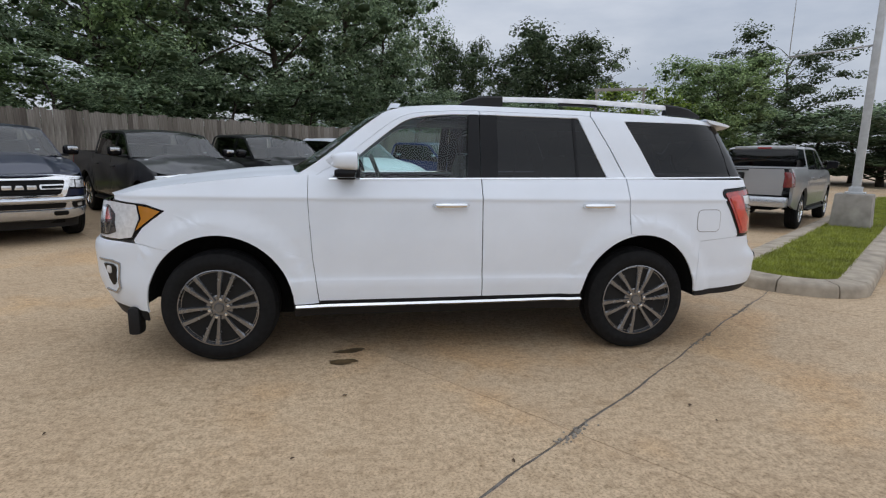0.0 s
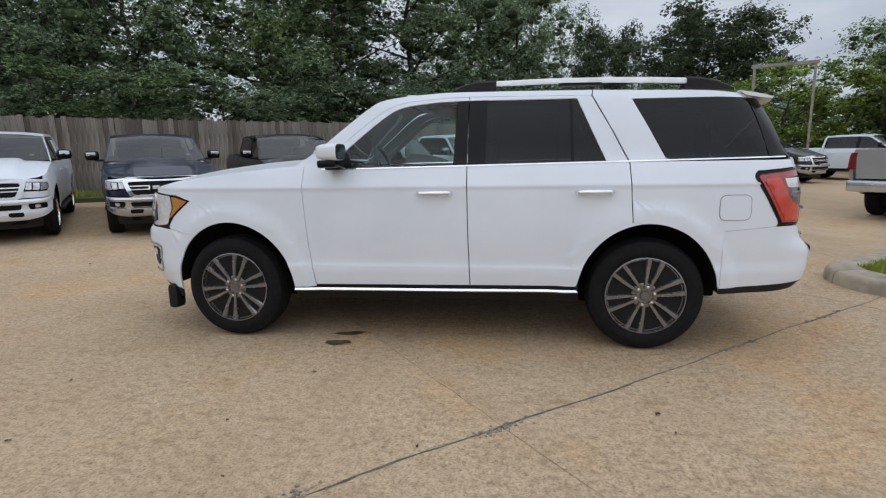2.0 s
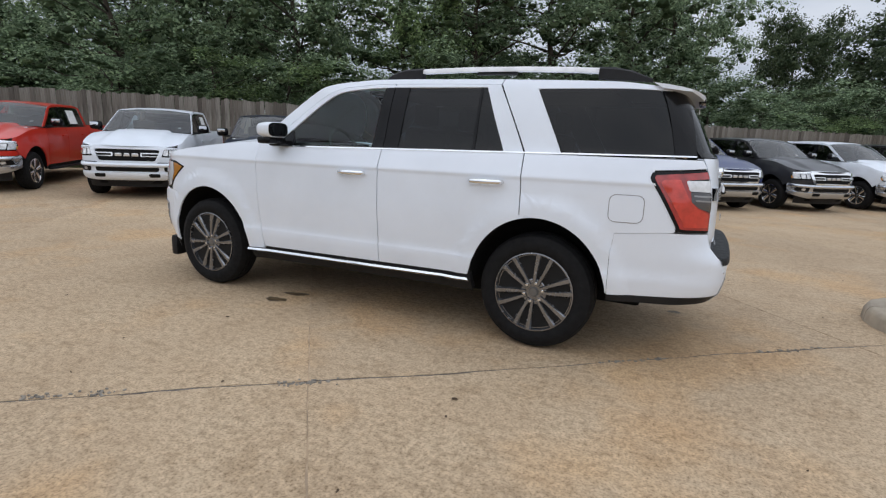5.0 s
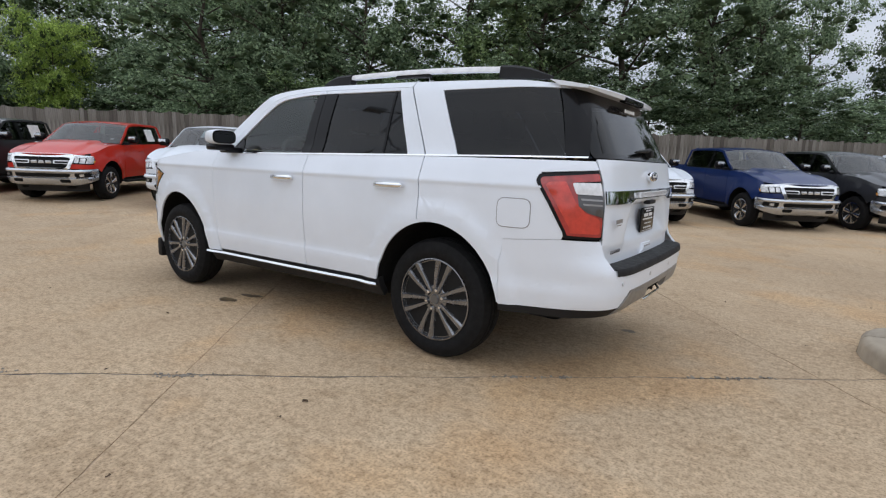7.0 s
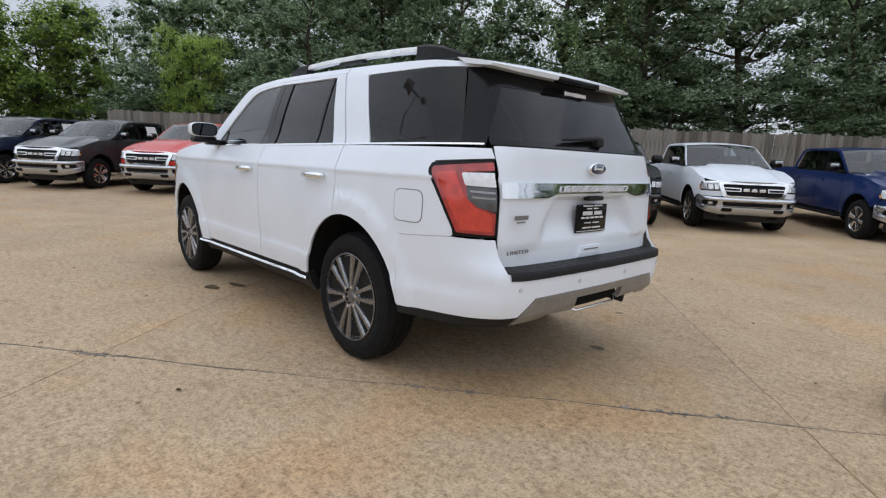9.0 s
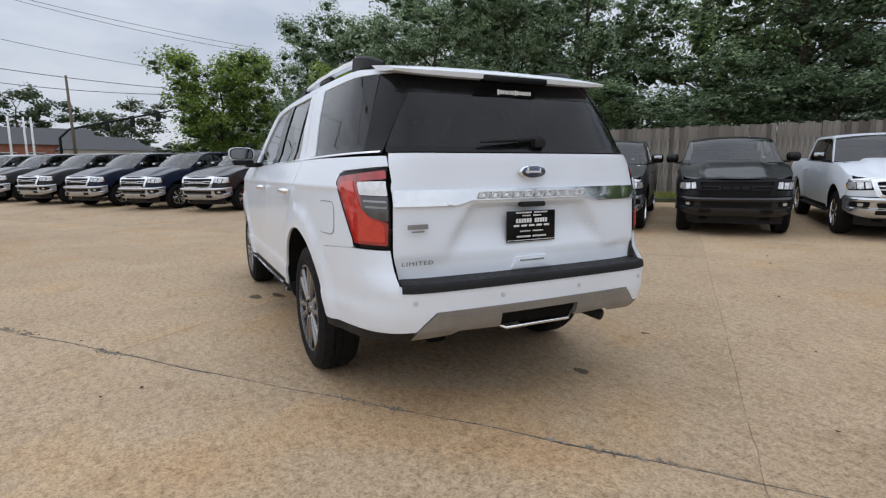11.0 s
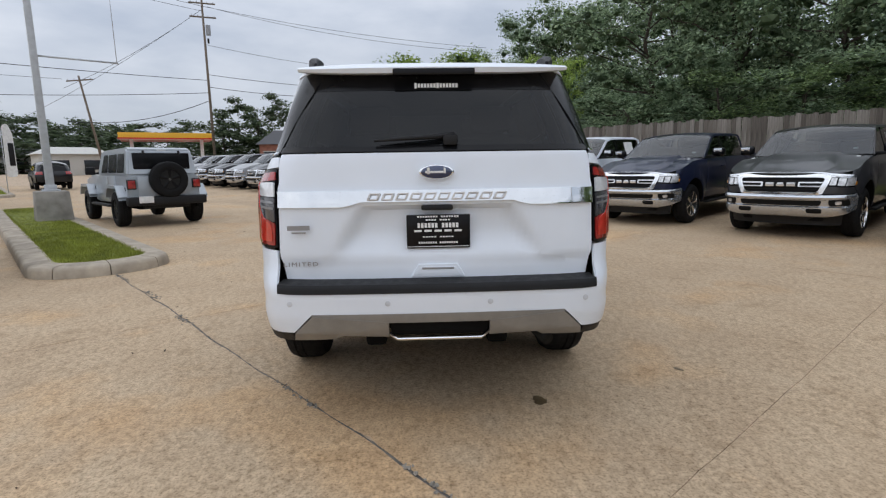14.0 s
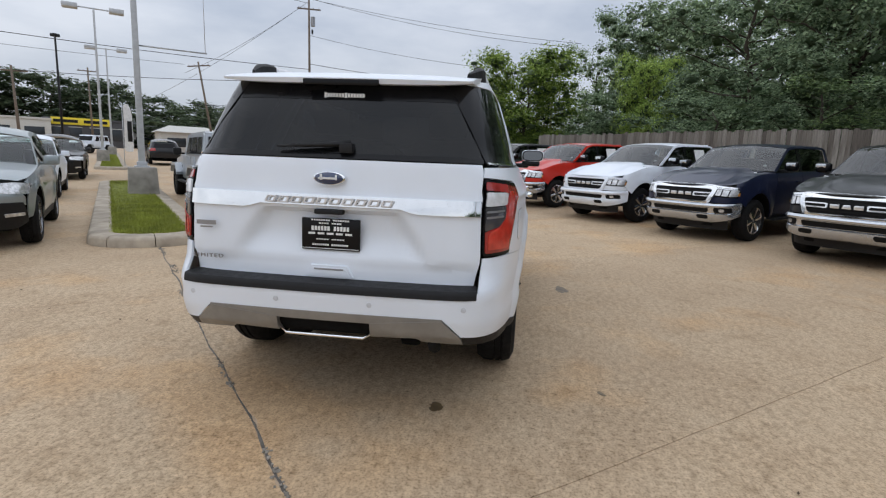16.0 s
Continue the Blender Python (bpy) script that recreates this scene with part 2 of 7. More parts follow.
def sheet(poly, surface, step=0.06, depth=0.014, cuts=()):
    """A polygon in the plane of a surface's two parameters, cut into cells, laid on the surface and given a rim of that depth."""
    bm = bmesh.new()
    vs = [bm.verts.new((p[0], p[1], 0)) for p in poly]
    face = bm.faces.new(vs)
    face.normal_update()
    bmesh.ops.triangulate(bm, faces=[face], ngon_method="EAR_CLIP")
    for k in (0, 1):
        lo, hi = min(p[k] for p in poly), max(p[k] for p in poly)
        c = math.floor(lo / step) * step + step
        while c < hi - 1e-6:
            co, no = [0, 0, 0], [0, 0, 0]
            co[k], no[k] = c, 1
            bmesh.ops.bisect_plane(bm, geom=bm.verts[:] + bm.edges[:] + bm.faces[:], dist=1e-5, plane_co=co, plane_no=no)
            c += step
    for c in cuts:
        bmesh.ops.bisect_plane(bm, geom=bm.verts[:] + bm.edges[:] + bm.faces[:], dist=1e-5, plane_co=(0, c, 0), plane_no=(0, 1, 0))
    bmesh.ops.triangulate(bm, faces=[f for f in bm.faces if len(f.verts) > 4])
    e = 0.004
    inner = {}
    rim = [ed for ed in bm.edges if ed.is_boundary]
    place = {}
    for v in bm.verts:
        u, w = v.co.x, v.co.y
        p = Vector(surface(u, w))
        nrm = (Vector(surface(u + e, w)) - Vector(surface(u - e, w))).cross(Vector(surface(u, w + e)) - Vector(surface(u, w - e)))
        place[v] = (p, nrm.normalized() if nrm.length > 1e-12 else Vector((0, 0, 1)))
    for v, (p, nrm) in place.items():
        v.co = p
    if depth:
        for ed in rim:
            for v in ed.verts:
                if v not in inner:
                    p, nrm = place[v]
                    inner[v] = bm.verts.new(p - nrm * depth)
            a, b = ed.verts
            bm.faces.new((a, b, inner[b], inner[a]))
            ed.smooth = False
    bmesh.ops.recalc_face_normals(bm, faces=bm.faces)
    nn = sum((f.normal.dot(place[f.verts[0]][1]) for f in bm.faces if f.verts[0] in place and all(v in place for v in f.verts)), 0.0)
    if nn < 0:
        bmesh.ops.reverse_faces(bm, faces=bm.faces)
    return bm


def mirrored(bm):
    """A copy of a mesh on the other side of the plane y = 0."""
    c = bm.copy()
    for v in c.verts:
        v.co.y = -v.co.y
    bmesh.ops.reverse_faces(c, faces=c.faces)
    return c


def both(name, bm, mat, parent, label=""):
    """A part and its mirror image."""
    c = mirrored(bm)
    return part(name, bm, mat, parent, label), part(name, c, mat, parent, label)


# ---- the plan: the lot lies askew to the car, in axes u and v ----
LOT = radians(39.5)
UX, UY = math.cos(LOT), math.sin(LOT)


def rise(u, v):
    """The concrete climbs gently to the fence."""
    return 0.03 * min(max(v - 7.333, 0.0), 7.167) + 0.014 * min(max(-u - 2.0, 0.0), 4.0) * min(max(v - 4.0, 0.0), 3.333) / 3.333 + 0.012 * min(max(-u - 14.0, 0.0), 90.0)


def lot(u, v, z=0.0):
    return Vector((u * UX - v * UY, u * UY + v * UX, rise(u, v) + z))


def lot_pose(u, v, turn=0.0, z=0.0):
    """A pose on the lot; turn in degrees from the u axis."""
    p = lot(u, v, z)
    return pose(p.x, p.y, p.z, 0, 0, math.degrees(LOT) + turn)

# ---- the white sport utility ----
# Its plan at waist height: station along, half width.
PLAN = [(-2.565, 0.0), (-2.55, 0.33), (-2.465, 0.60), (-2.315, 0.79), (-2.09, 0.905), (-1.7, 0.955), (-1.2, 0.985), (-0.5, 0.99), (0.5, 0.99), (1.3, 0.985),
        (1.8, 0.968), (2.15, 0.935), (2.36, 0.89), (2.48, 0.835), (2.555, 0.755), (2.592, 0.62), (2.607, 0.3), (2.612, 0.0)]
OUTLINE = spline([(a, b, 0) for a, b in PLAN], 14)
ARC = [0.0]
for a, b in zip(OUTLINE, OUTLINE[1:]):
    ARC.append(ARC[-1] + (b - a).length)
SMAX = ARC[-1]
ARC_N, OUT_X, OUT_H = np.array(ARC), np.array([p.x for p in OUTLINE]), np.array([p.y for p in OUTLINE])
WIDTH = [(0.28, 0.95), (0.42, 0.982), (0.54, 1.001), (0.575, 1.0055), (0.598, 1.005), (0.612, 1.0015), (0.626, 0.999), (0.66, 1.001), (0.75, 1.009), (0.9, 1.018), (1.10, 1.013), (1.155, 1.0095), (1.168, 1.0105), (1.178, 1.0145), (1.19, 1.0115), (1.24, 0.987), (1.31, 0.955), (1.345, 0.93), (1.37, 0.915), (1.56, 0.86), (1.76, 0.787), (1.80, 0.765), (1.84, 0.735), (1.9, 0.68)]
TAIL = [(0.4, 0.02), (0.9, 0.02), (1.1, 0.015), (1.2, 0.0), (1.34, -0.015), (1.38, -0.045), (1.55, -0.125), (1.7, -0.205), (1.8, -0.27), (1.9, -0.33)]
NOSE = [(0.3, 0.10), (0.40, 0.05), (0.5, 0.0), (0.60, -0.02), (0.80, -0.03), (0.85, -0.015), (0.875, 0.02), (1.0, 0.025), (1.15, 0.06), (1.3, 0.12)]
WHEELS = ((-1.535, 0.40, 0.505, 0.525), (1.555, 0.40, 0.478, 0.52))


def skin(s, z, off=0.0):
    """A point of the body's skin: s runs round the plan from the middle of the nose to the middle of the tail and on up the other side."""
    side = -1.0
    if s > SMAX:
        s, side = 2 * SMAX - s, 1.0
    if s < 0:
        s, side = -s, -side
    x0, h0 = float(np.interp(s, ARC_N, OUT_X)), float(np.interp(s, ARC_N, OUT_H))
    h = h0 * lerp_table(WIDTH, z)
    x = x0 + sstep(1.9, 2.55, x0) * lerp_table(TAIL, z) + sstep(-1.9, -2.35, x0) * lerp_table(NOSE, z)
    for cx, cz, rx, rz in WHEELS:
        rr = math.hypot((x0 - cx) / rx, (z - cz) / rz)
        h += 0.021 * (1 - sstep(1.18, 1.26, rr))
    if off:
        i = min(max(s, 0.02), SMAX - 0.02)
        dx = float(np.interp(i + 0.01, ARC_N, OUT_X) - np.interp(i - 0.01, ARC_N, OUT_X))
        dh = float(np.interp(i + 0.01, ARC_N, OUT_H) - np.interp(i - 0.01, ARC_N, OUT_H))
        l = math.hypot(dx, dh)
        x, h = x - off * dh / l, h + off * dx / l
    return Vector((x, side * h, z))


def at_x(x, z):
    lo, hi = 0.0, SMAX - 0.4
    for _ in range(40):
        mid = (lo + hi) / 2
        lo, hi = (mid, hi) if skin(mid, z).x < x else (lo, mid)
    return (lo, z)


def at_h(h, z, far=False):
    """On the tail, h from the middle (far: on the other side)."""
    lo, hi = SMAX - 1.6, SMAX
    for _ in range(40):
        mid = (lo + hi) / 2
        lo, hi = (mid, hi) if abs(skin(mid, z).y) > h else (lo, mid)
    return (2 * SMAX - lo, z) if far else (lo, z)


def nose_h(h, z):
    lo, hi = 0.0, 1.3
    for _ in range(40):
        mid = (lo + hi) / 2
        lo, hi = (mid, hi) if abs(skin(mid, z).y) < h else (lo, mid)
    return (lo, z)


def side_poly(points):
    return [at_x(*p) for p in points]


def arch(k, t0, t1, n=18, grow=0.0):
    """Points of a wheel arch's edge between two angles in degrees (0: ahead of the tail side, 90: on top)."""
    cx, cz, rx, rz = WHEELS[k]
    return [(cx + (rx + grow) * math.cos(radians(t0 + (t1 - t0) * i / n)), cz + (rz + grow) * math.sin(radians(t0 + (t1 - t0) * i / n))) for i in range(n + 1)]


def belt(x):
    return 1.30 + (x + 0.7) * 0.0127


def crest(x):
    """The edge of the bonnet, seen from the side."""
    return lerp_table([(-2.35, 1.15), (-2.26, 1.18), (-2.0, 1.232), (-1.7, 1.275), (-1.3, 1.318), (-0.93, 1.345)], x)


suv = root("sport_utility", "large white sport utility with grey alloy wheels, on the concrete lot", "car", pose(0, 0, 0))
SEAM = [(-0.87, 1.335), (-0.68, 1.46), (-0.37, 1.70), (-0.20, 1.783), (0.05, 1.81), (0.31, 1.818), (1.17, 1.803)]
SEAM_C = [tuple(p[:2]) for p in spline([(a, b, 0) for a, b in SEAM], 5)]
EDGE = [(-0.99, 1.345), (-0.80, 1.475), (-0.47, 1.735), (-0.31, 1.816), (0.0, 1.848), (0.3, 1.855), (1.2, 1.838), (1.8, 1.818), (2.33, 1.775)]
EDGE_C = [tuple(p[:2]) for p in spline([(a, b, 0) for a, b in EDGE], 6)]
G = 0.003
CREASES = (0.598, 0.612, 0.626, 1.10, 1.155, 1.168, 1.178, 1.19)

# fender
poly = [(-0.925, crest(-0.93))]
poly += [(-0.925, 1.17), (-0.90, 0.75), (-0.865, 0.43), (-1.03, 0.425)] + arch(0, 3, 128)[0:] + [(-2.085, 0.862), (-2.094, 0.882), (-2.03, 0.965), (-1.87, 1.086), (-2.0, 1.13), (-2.24, 1.150), (-2.25, 1.182)]
poly += [(x, crest(x)) for x in (-2.1, -2.0, -1.8, -1.6, -1.4, -1.2, -1.05)]
both("fender", sheet(side_poly(poly), skin, cuts=CREASES), WHITE, suv)
# front bumper, lower lip, fog lamp, headlight, grille
s_arch = arch(0, 128.3, 184)
poly = [(0.0, 0.86), (0.0, 0.46)] + [at_x(-2.36, 0.40), at_x(-2.05, 0.375)] + side_poly(s_arch[::-1]) + [at_x(-2.085, 0.858), at_x(-2.2, 0.868), nose_h(0.66, 0.868)]
both("front_bumper", sheet(poly, skin), WHITE, suv)
both("front_lip", sheet([(0.0, 0.455), (0.0, 0.33), at_x(-2.30, 0.31), at_x(-2.05, 0.30), at_x(-2.05, 0.37), at_x(-2.36, 0.395)], skin), TRIM, suv)
both("fog_lamp_bezel", sheet(rounded([at_x(-2.40, 0.735), at_x(-2.27, 0.735), at_x(-2.21, 0.715), at_x(-2.225, 0.53), at_x(-2.27, 0.485), at_x(-2.37, 0.50), at_x(-2.37, 0.513), at_x(-2.277, 0.501), at_x(-2.238, 0.54), at_x(-2.223, 0.703), at_x(-2.272, 0.720), at_x(-2.40, 0.720)], 0.008), lambda s, z: skin(s, z, 0.008), 0.03), DARKCHROME, suv, "C-shaped chrome surround")
fog = both("fog_lamp", sheet(rounded([at_x(-2.36, 0.703), at_x(-2.28, 0.703), at_x(-2.247, 0.688), at_x(-2.255, 0.58), at_x(-2.285, 0.545)], 0.015), lambda s, z: skin(s, z, 0.006), 0.03), GLOSSY, suv)
fog_lens = sheet(rounded([at_x(-2.33, 0.69), at_x(-2.285, 0.69), at_x(-2.285, 0.635), at_x(-2.325, 0.635)], 0.02), lambda s, z: skin(s, z, 0.010), 0.03)
for side_bm, owner in ((mirrored(fog_lens), fog[1]), (fog_lens, fog[0])):
    part("lens", side_bm, CLEARLENS, owner)
# headlight: dark housing, two bright reflector blocks, a chrome brow and a clear blade before the amber corner
hl = [nose_h(0.665, 1.142), at_x(-2.24, 1.144), at_x(-2.0, 1.125), at_x(-1.877, 1.085), at_x(-2.033, 0.967), at_x(-2.098, 0.888), at_x(-2.2, 0.876), nose_h(0.665, 0.876)]
heads = both("headlight", sheet(rounded(hl, 0.015), lambda s, z: skin(s, z, 0.002), 0.04), GLOSSY, suv, "clear headlight with chrome inside a dark housing")
lamp_bits = [("chrome_bed", [nose_h(0.672, 1.136), at_x(-2.24, 1.138), at_x(-2.06, 1.122), at_x(-2.045, 1.03), at_x(-2.105, 0.90), at_x(-2.2, 0.885), nose_h(0.672, 0.885)], CLEARLENS, 0.005, ""),
             ("lamp_pocket", [nose_h(0.69, 1.112), at_x(-2.285, 1.112), at_x(-2.225, 1.055), at_x(-2.225, 0.93), at_x(-2.30, 0.905), nose_h(0.69, 0.90)], SMOKE, 0.007, ""),
             ("reflector", [nose_h(0.705, 1.095), at_x(-2.285, 1.095), at_x(-2.265, 1.015), nose_h(0.705, 1.01)], LAMPBOX, 0.010, ""),
             ("reflector", [nose_h(0.705, 0.99), at_x(-2.265, 0.995), at_x(-2.29, 0.915), nose_h(0.705, 0.91)], LAMPBOX, 0.010, ""),
             ("turn_lamp", [at_x(-2.043, 1.118), at_x(-1.99, 1.110), at_x(-1.898, 1.082), at_x(-2.030, 0.982), at_x(-2.075, 0.945), at_x(-2.028, 1.03)], AMBER, 0.007, "amber turn lamp")]
for nm, pl, mt, o, lb in lamp_bits:
    bm = sheet(rounded(pl, 0.008, 2), lambda s, z, o=o: skin(s, z, o), 0.04, 0.008)
    c = mirrored(bm)
    part(nm, bm, mt, heads[0], lb)
    part(nm, c, mt, heads[1], lb)
both("grille", sheet([(0.0, 1.13), (0.0, 0.87), nose_h(0.655, 0.88), nose_h(0.655, 1.13)], lambda s, z: skin(s, z, -0.01), 0.06), CHROME, suv)
# doors
poly = [(-0.921, crest(-0.93) - 0.004), (-0.921, 1.17), (-0.896, 0.75), (-0.860, 0.448), (0.318, 0.463), (0.308, 0.8), (0.303, 1.17), (0.30, belt(0.3) + 0.008)]
poly += [(-0.6, belt(-0.6) + 0.008)]
door_f = both("front_door", sheet(side_poly(poly), skin, cuts=CREASES), WHITE, suv)
poly = [(0.307, belt(0.3) + 0.008), (0.31, 1.17), (0.315, 0.8), (0.325, 0.463), (1.075, 0.471)] + arch(1, 172, 96)[1:] + [(1.437, 0.93), (1.428, 1.1), (1.415, belt(1.41) + 0.008)]
door_r = both("rear_door", sheet(side_poly(poly), skin, cuts=CREASES), WHITE, suv)
# quarter panel
poly = [(1.423, belt(1.42) + 0.008), (1.435, 1.1), (1.444, 0.93)] + arch(1, 95, 8)[0:] + [(2.034, 0.475), (2.034, 0.73), (2.05, 0.865), (2.39, 0.892), (2.405, 0.93), (2.232, 1.225), (2.245, 1.265)]
quarter = side_poly(poly) + [at_h(0.757, 1.285), at_h(0.757, 1.333)]
both("quarter_panel", sheet(quarter, skin, cuts=CREASES), WHITE, suv)
both("flap_gap", sheet(rounded(side_poly([(2.0, 0.935), (2.0, 1.11), (2.21, 1.11), (2.21, 0.935)]), 0.05, 5), lambda s, z: skin(s, z, 0.0015), 0.05, 0.003), GREYMARK, suv)
both("fuel_flap", sheet(rounded(side_poly([(2.005, 0.94), (2.005, 1.105), (2.205, 1.105), (2.205, 0.94)]), 0.045, 5), lambda s, z: skin(s, z, 0.0035), 0.05, 0.0035), WHITE, suv)
# belt strip
both("belt_strip", sheet(side_poly([(x, belt(x) + 0.010) for x in (-0.78, 0.3, 1.4, 2.0, 2.46)] + [(x, belt(x) + 0.019) for x in (2.46, 2.0, 1.4, 0.3, -0.78)]), lambda s, z: skin(s, z, 0.006), 0.12), CHROME, suv, "bright belt strip")
# window frames above the belt
inner = [(0.31, 1.79), (0.22, 1.789), (0.05, 1.783), (-0.185, 1.752), (-0.34, 1.668), (-0.62, 1.44), (-0.76, 1.325)]
inner_c = [tuple(p[:2]) for p in spline([(a, b, 0) for a, b in inner], 4)]
outer = [p for p in SEAM_C if p[0] <= 0.30]
both("door_frame", sheet(side_poly([(a, b - G) for a, b in outer] + [(0.303, 1.815)] + inner_c), skin, 0.08), WHITE, suv)
poly = [(0.312, 1.815), (0.7, 1.81), (1.168, 1.80), (1.30, 1.56), (1.408, 1.345), (1.268, 1.345), (1.17, 1.56), (1.072, 1.783), (0.312, 1.79)]
both("door_frame", sheet(side_poly(poly), skin, 0.08), WHITE, suv)
up = [p for p in EDGE_C if p[0] <= 1.18]
both("side_rail", sheet(side_poly(SEAM_C + [(1.18, 1.8385)] + up[::-1]), skin, 0.08), WHITE, suv)
poly = [(1.187, 1.838), (1.178, 1.803), (1.31, 1.56), (1.42, 1.346), (1.66, 1.35), (1.55, 1.565), (1.442, 1.768), (2.0, 1.765), (2.345, 1.756), (2.33, 1.775), (1.8, 1.818)]
both("roof_pillar", sheet(side_poly(poly), skin, 0.08), WHITE, suv)


def deeper(s, z):
    return skin(s, z, -0.012)


# glass, front and rear doors, quarter light
glz = [(0.215, 1.787), (0.05, 1.781), (-0.183, 1.75), (-0.338, 1.666), (-0.615, 1.442), (-0.755, 1.323), (0.19, 1.33)]
both("front_window", sheet(side_poly(glz), deeper, 0.1, 0.004), GLASS_F, suv, "clear side glass")
both("window_seal", sheet(side_poly([(-0.76, 1.322), (-0.56, 1.324), (-0.565, 1.36), (-0.60, 1.44), (-0.625, 1.445)]), lambda s, z: skin(s, z, -0.006), 0.1), GLOSSY, suv)
both("door_pillar", sheet(side_poly([(0.20, 1.33), (0.30, 1.331), (0.305, 1.79), (0.225, 1.788)]), lambda s, z: skin(s, z, -0.004), 0.1), GLOSSY, suv)
both("door_pillar", sheet(side_poly([(0.306, 1.331), (0.43, 1.333), (0.44, 1.789), (0.311, 1.79)]), lambda s, z: skin(s, z, -0.004), 0.1), GLOSSY, suv)
both("rear_window", sheet(side_poly([(0.425, 1.332), (1.03, 1.341), (1.02, 1.786), (0.435, 1.789)]), deeper, 0.1, 0.004), GLASS_D, suv, "dark privacy glass")
both("window_divider", sheet(side_poly([(1.03, 1.341), (1.05, 1.341), (1.04, 1.786), (1.02, 1.786)]), lambda s, z: skin(s, z, -0.006), 0.1), GLOSSY, suv)
both("corner_window", sheet(side_poly([(1.05, 1.341), (1.27, 1.344), (1.075, 1.785), (1.04, 1.786)]), deeper, 0.1, 0.004), GLASS_D, suv)
both("quarter_window", sheet(side_poly(rounded([(1.665, 1.352), (2.345, 1.352), (2.22, 1.757), (1.443, 1.767)], 0.03)), lambda s, z: skin(s, z, -0.004), 0.1, 0.006), GLASS_D, suv, "dark privacy glass")
both("rear_pillar", sheet(side_poly([(2.35, 1.345), (2.47, 1.346), (2.345, 1.752), (2.225, 1.755)]) , lambda s, z: skin(s, z, -0.001), 0.08), GLOSSY, suv, "gloss black pillar cover")
# roof, windscreen, bonnet
def cross_grid(rows, cols, fn):
    bm = bmesh.new()
    vs = [[bm.verts.new(fn(i / (rows - 1), -1 + 2 * j / (cols - 1))) for j in range(cols)] for i in range(rows)]
    for i in range(rows - 1):
        for j in range(cols - 1):
            bm.faces.new((vs[i][j], vs[i + 1][j], vs[i + 1][j + 1], vs[i][j + 1]))
    bmesh.ops.recalc_face_normals(bm, faces=bm.faces)
    if sum(f.normal.z for f in bm.faces) < 0:
        bmesh.ops.reverse_faces(bm, faces=bm.faces)
    return bm


def edge_at(x):
    z = lerp_table(EDGE_C, x)
    return skin(at_x(x, z)[0], z)


def roof_pt(t, j):
    e = edge_at(-0.29 + t * 2.62)
    return (e.x - 0.05 * (1 - t) * (1 - j * j), abs(e.y) * j, e.z + 0.04 * (1 - 0.7 * sstep(0.6, 1.0, t)) * (1 - abs(j) ** 2.4))


part("roof", cross_grid(24, 21, roof_pt), WHITE, suv)


def screen_pt(t, j):
    e = edge_at(-0.98 + t * 0.68)
    return (e.x - 0.20 * (1 - 0.7 * t) * (1 - j * j), abs(e.y) * 0.985 * j, e.z + 0.03 * t * (1 - j * j))


part("windscreen", cross_grid(12, 15, screen_pt), GLASS_F, suv, "clear windscreen")


def bonnet_pt(t, j):
    x = -2.245 + t * 1.285
    e = skin(at_x(x, crest(x))[0], crest(x))
    fwd = 0.24 * (1 - j * j) * (1 - t) + 0.17 * (1 - j * j) * t
    dome = 0.016 * sstep(0.62, 0.5, abs(j)) * sstep(0.0, 0.25, t)
    return (e.x - fwd, abs(e.y) * 0.995 * j, e.z + 0.032 * (1 - abs(j) ** 3) - 0.05 * (1 - t) ** 3 * (1 - j * j) + dome)


part("bonnet", cross_grid(20, 25, bonnet_pt), WHITE, suv)
part("cowl", boxes((-1.06, 0, 1.33, 0.16, 1.6, 0.03, 0.01)), TRIM, suv)
# rails on the roof: a bright bar between two dark feet
def rail_bar(points, wide, high, low=-0.6):
    bm = bmesh.new()
    rings = []
    for p, k in points:
        p = Vector(p)
        rings.append([bm.verts.new(p + Vector((0, a * wide * k, b * high * k))) for a, b in ((-1, low), (-0.8, 0.5), (-0.3, 1), (0.3, 1), (0.8, 0.5), (1, low))])
    for a, b in zip(rings, rings[1:]):
        for i in range(6):
            bm.faces.new((a[i], a[(i + 1) % 6], b[(i + 1) % 6], b[i]))
    bm.faces.new(rings[0][::-1])
    bm.faces.new(rings[-1])
    bmesh.ops.recalc_face_normals(bm, faces=bm.faces)
    return bm


def rail_p(x, z):
    h = abs(edge_at(x).y) - 0.06
    return (x, -h, z)


bar = rail_bar([(rail_p(x, z), 1) for x, z in ((0.48, 1.910), (0.9, 1.914), (1.3, 1.907), (1.6, 1.896), (1.86, 1.881))], 0.024, 0.022)
rails = both("roof_rail", bar, BRIGHT, suv, "silver roof rail with black ends")
foot_a = rail_bar([(rail_p(0.17, 1.862), 0.35), (rail_p(0.24, 1.885), 0.85), (rail_p(0.34, 1.905), 1.1), (rail_p(0.50, 1.910), 1.1)], 0.031, 0.026, -1.8)
foot_b = rail_bar([(rail_p(1.82, 1.884), 1.1), (rail_p(1.92, 1.877), 1.1), (rail_p(2.02, 1.862), 0.9), (rail_p(2.15, 1.828), 0.3)], 0.031, 0.026, -1.8)
for bm in (foot_a, foot_b):
    c = mirrored(bm)
    part("rail_foot", bm, TRIM, rails[0])
    part("rail_foot", c, TRIM, rails[1])
mid = rail_bar([(rail_p(x, z), 1) for x, z in ((0.95, 1.886), (1.1, 1.886), (1.25, 1.881))], 0.02, 0.014)
c = mirrored(mid)
part("rail_foot", mid, TRIM, rails[0])
part("rail_foot", c, TRIM, rails[1])
fin = bmesh.new()
box(fin, -0.31, 0, 1.895, 0.085, 0.024, 0.06, 0.010)
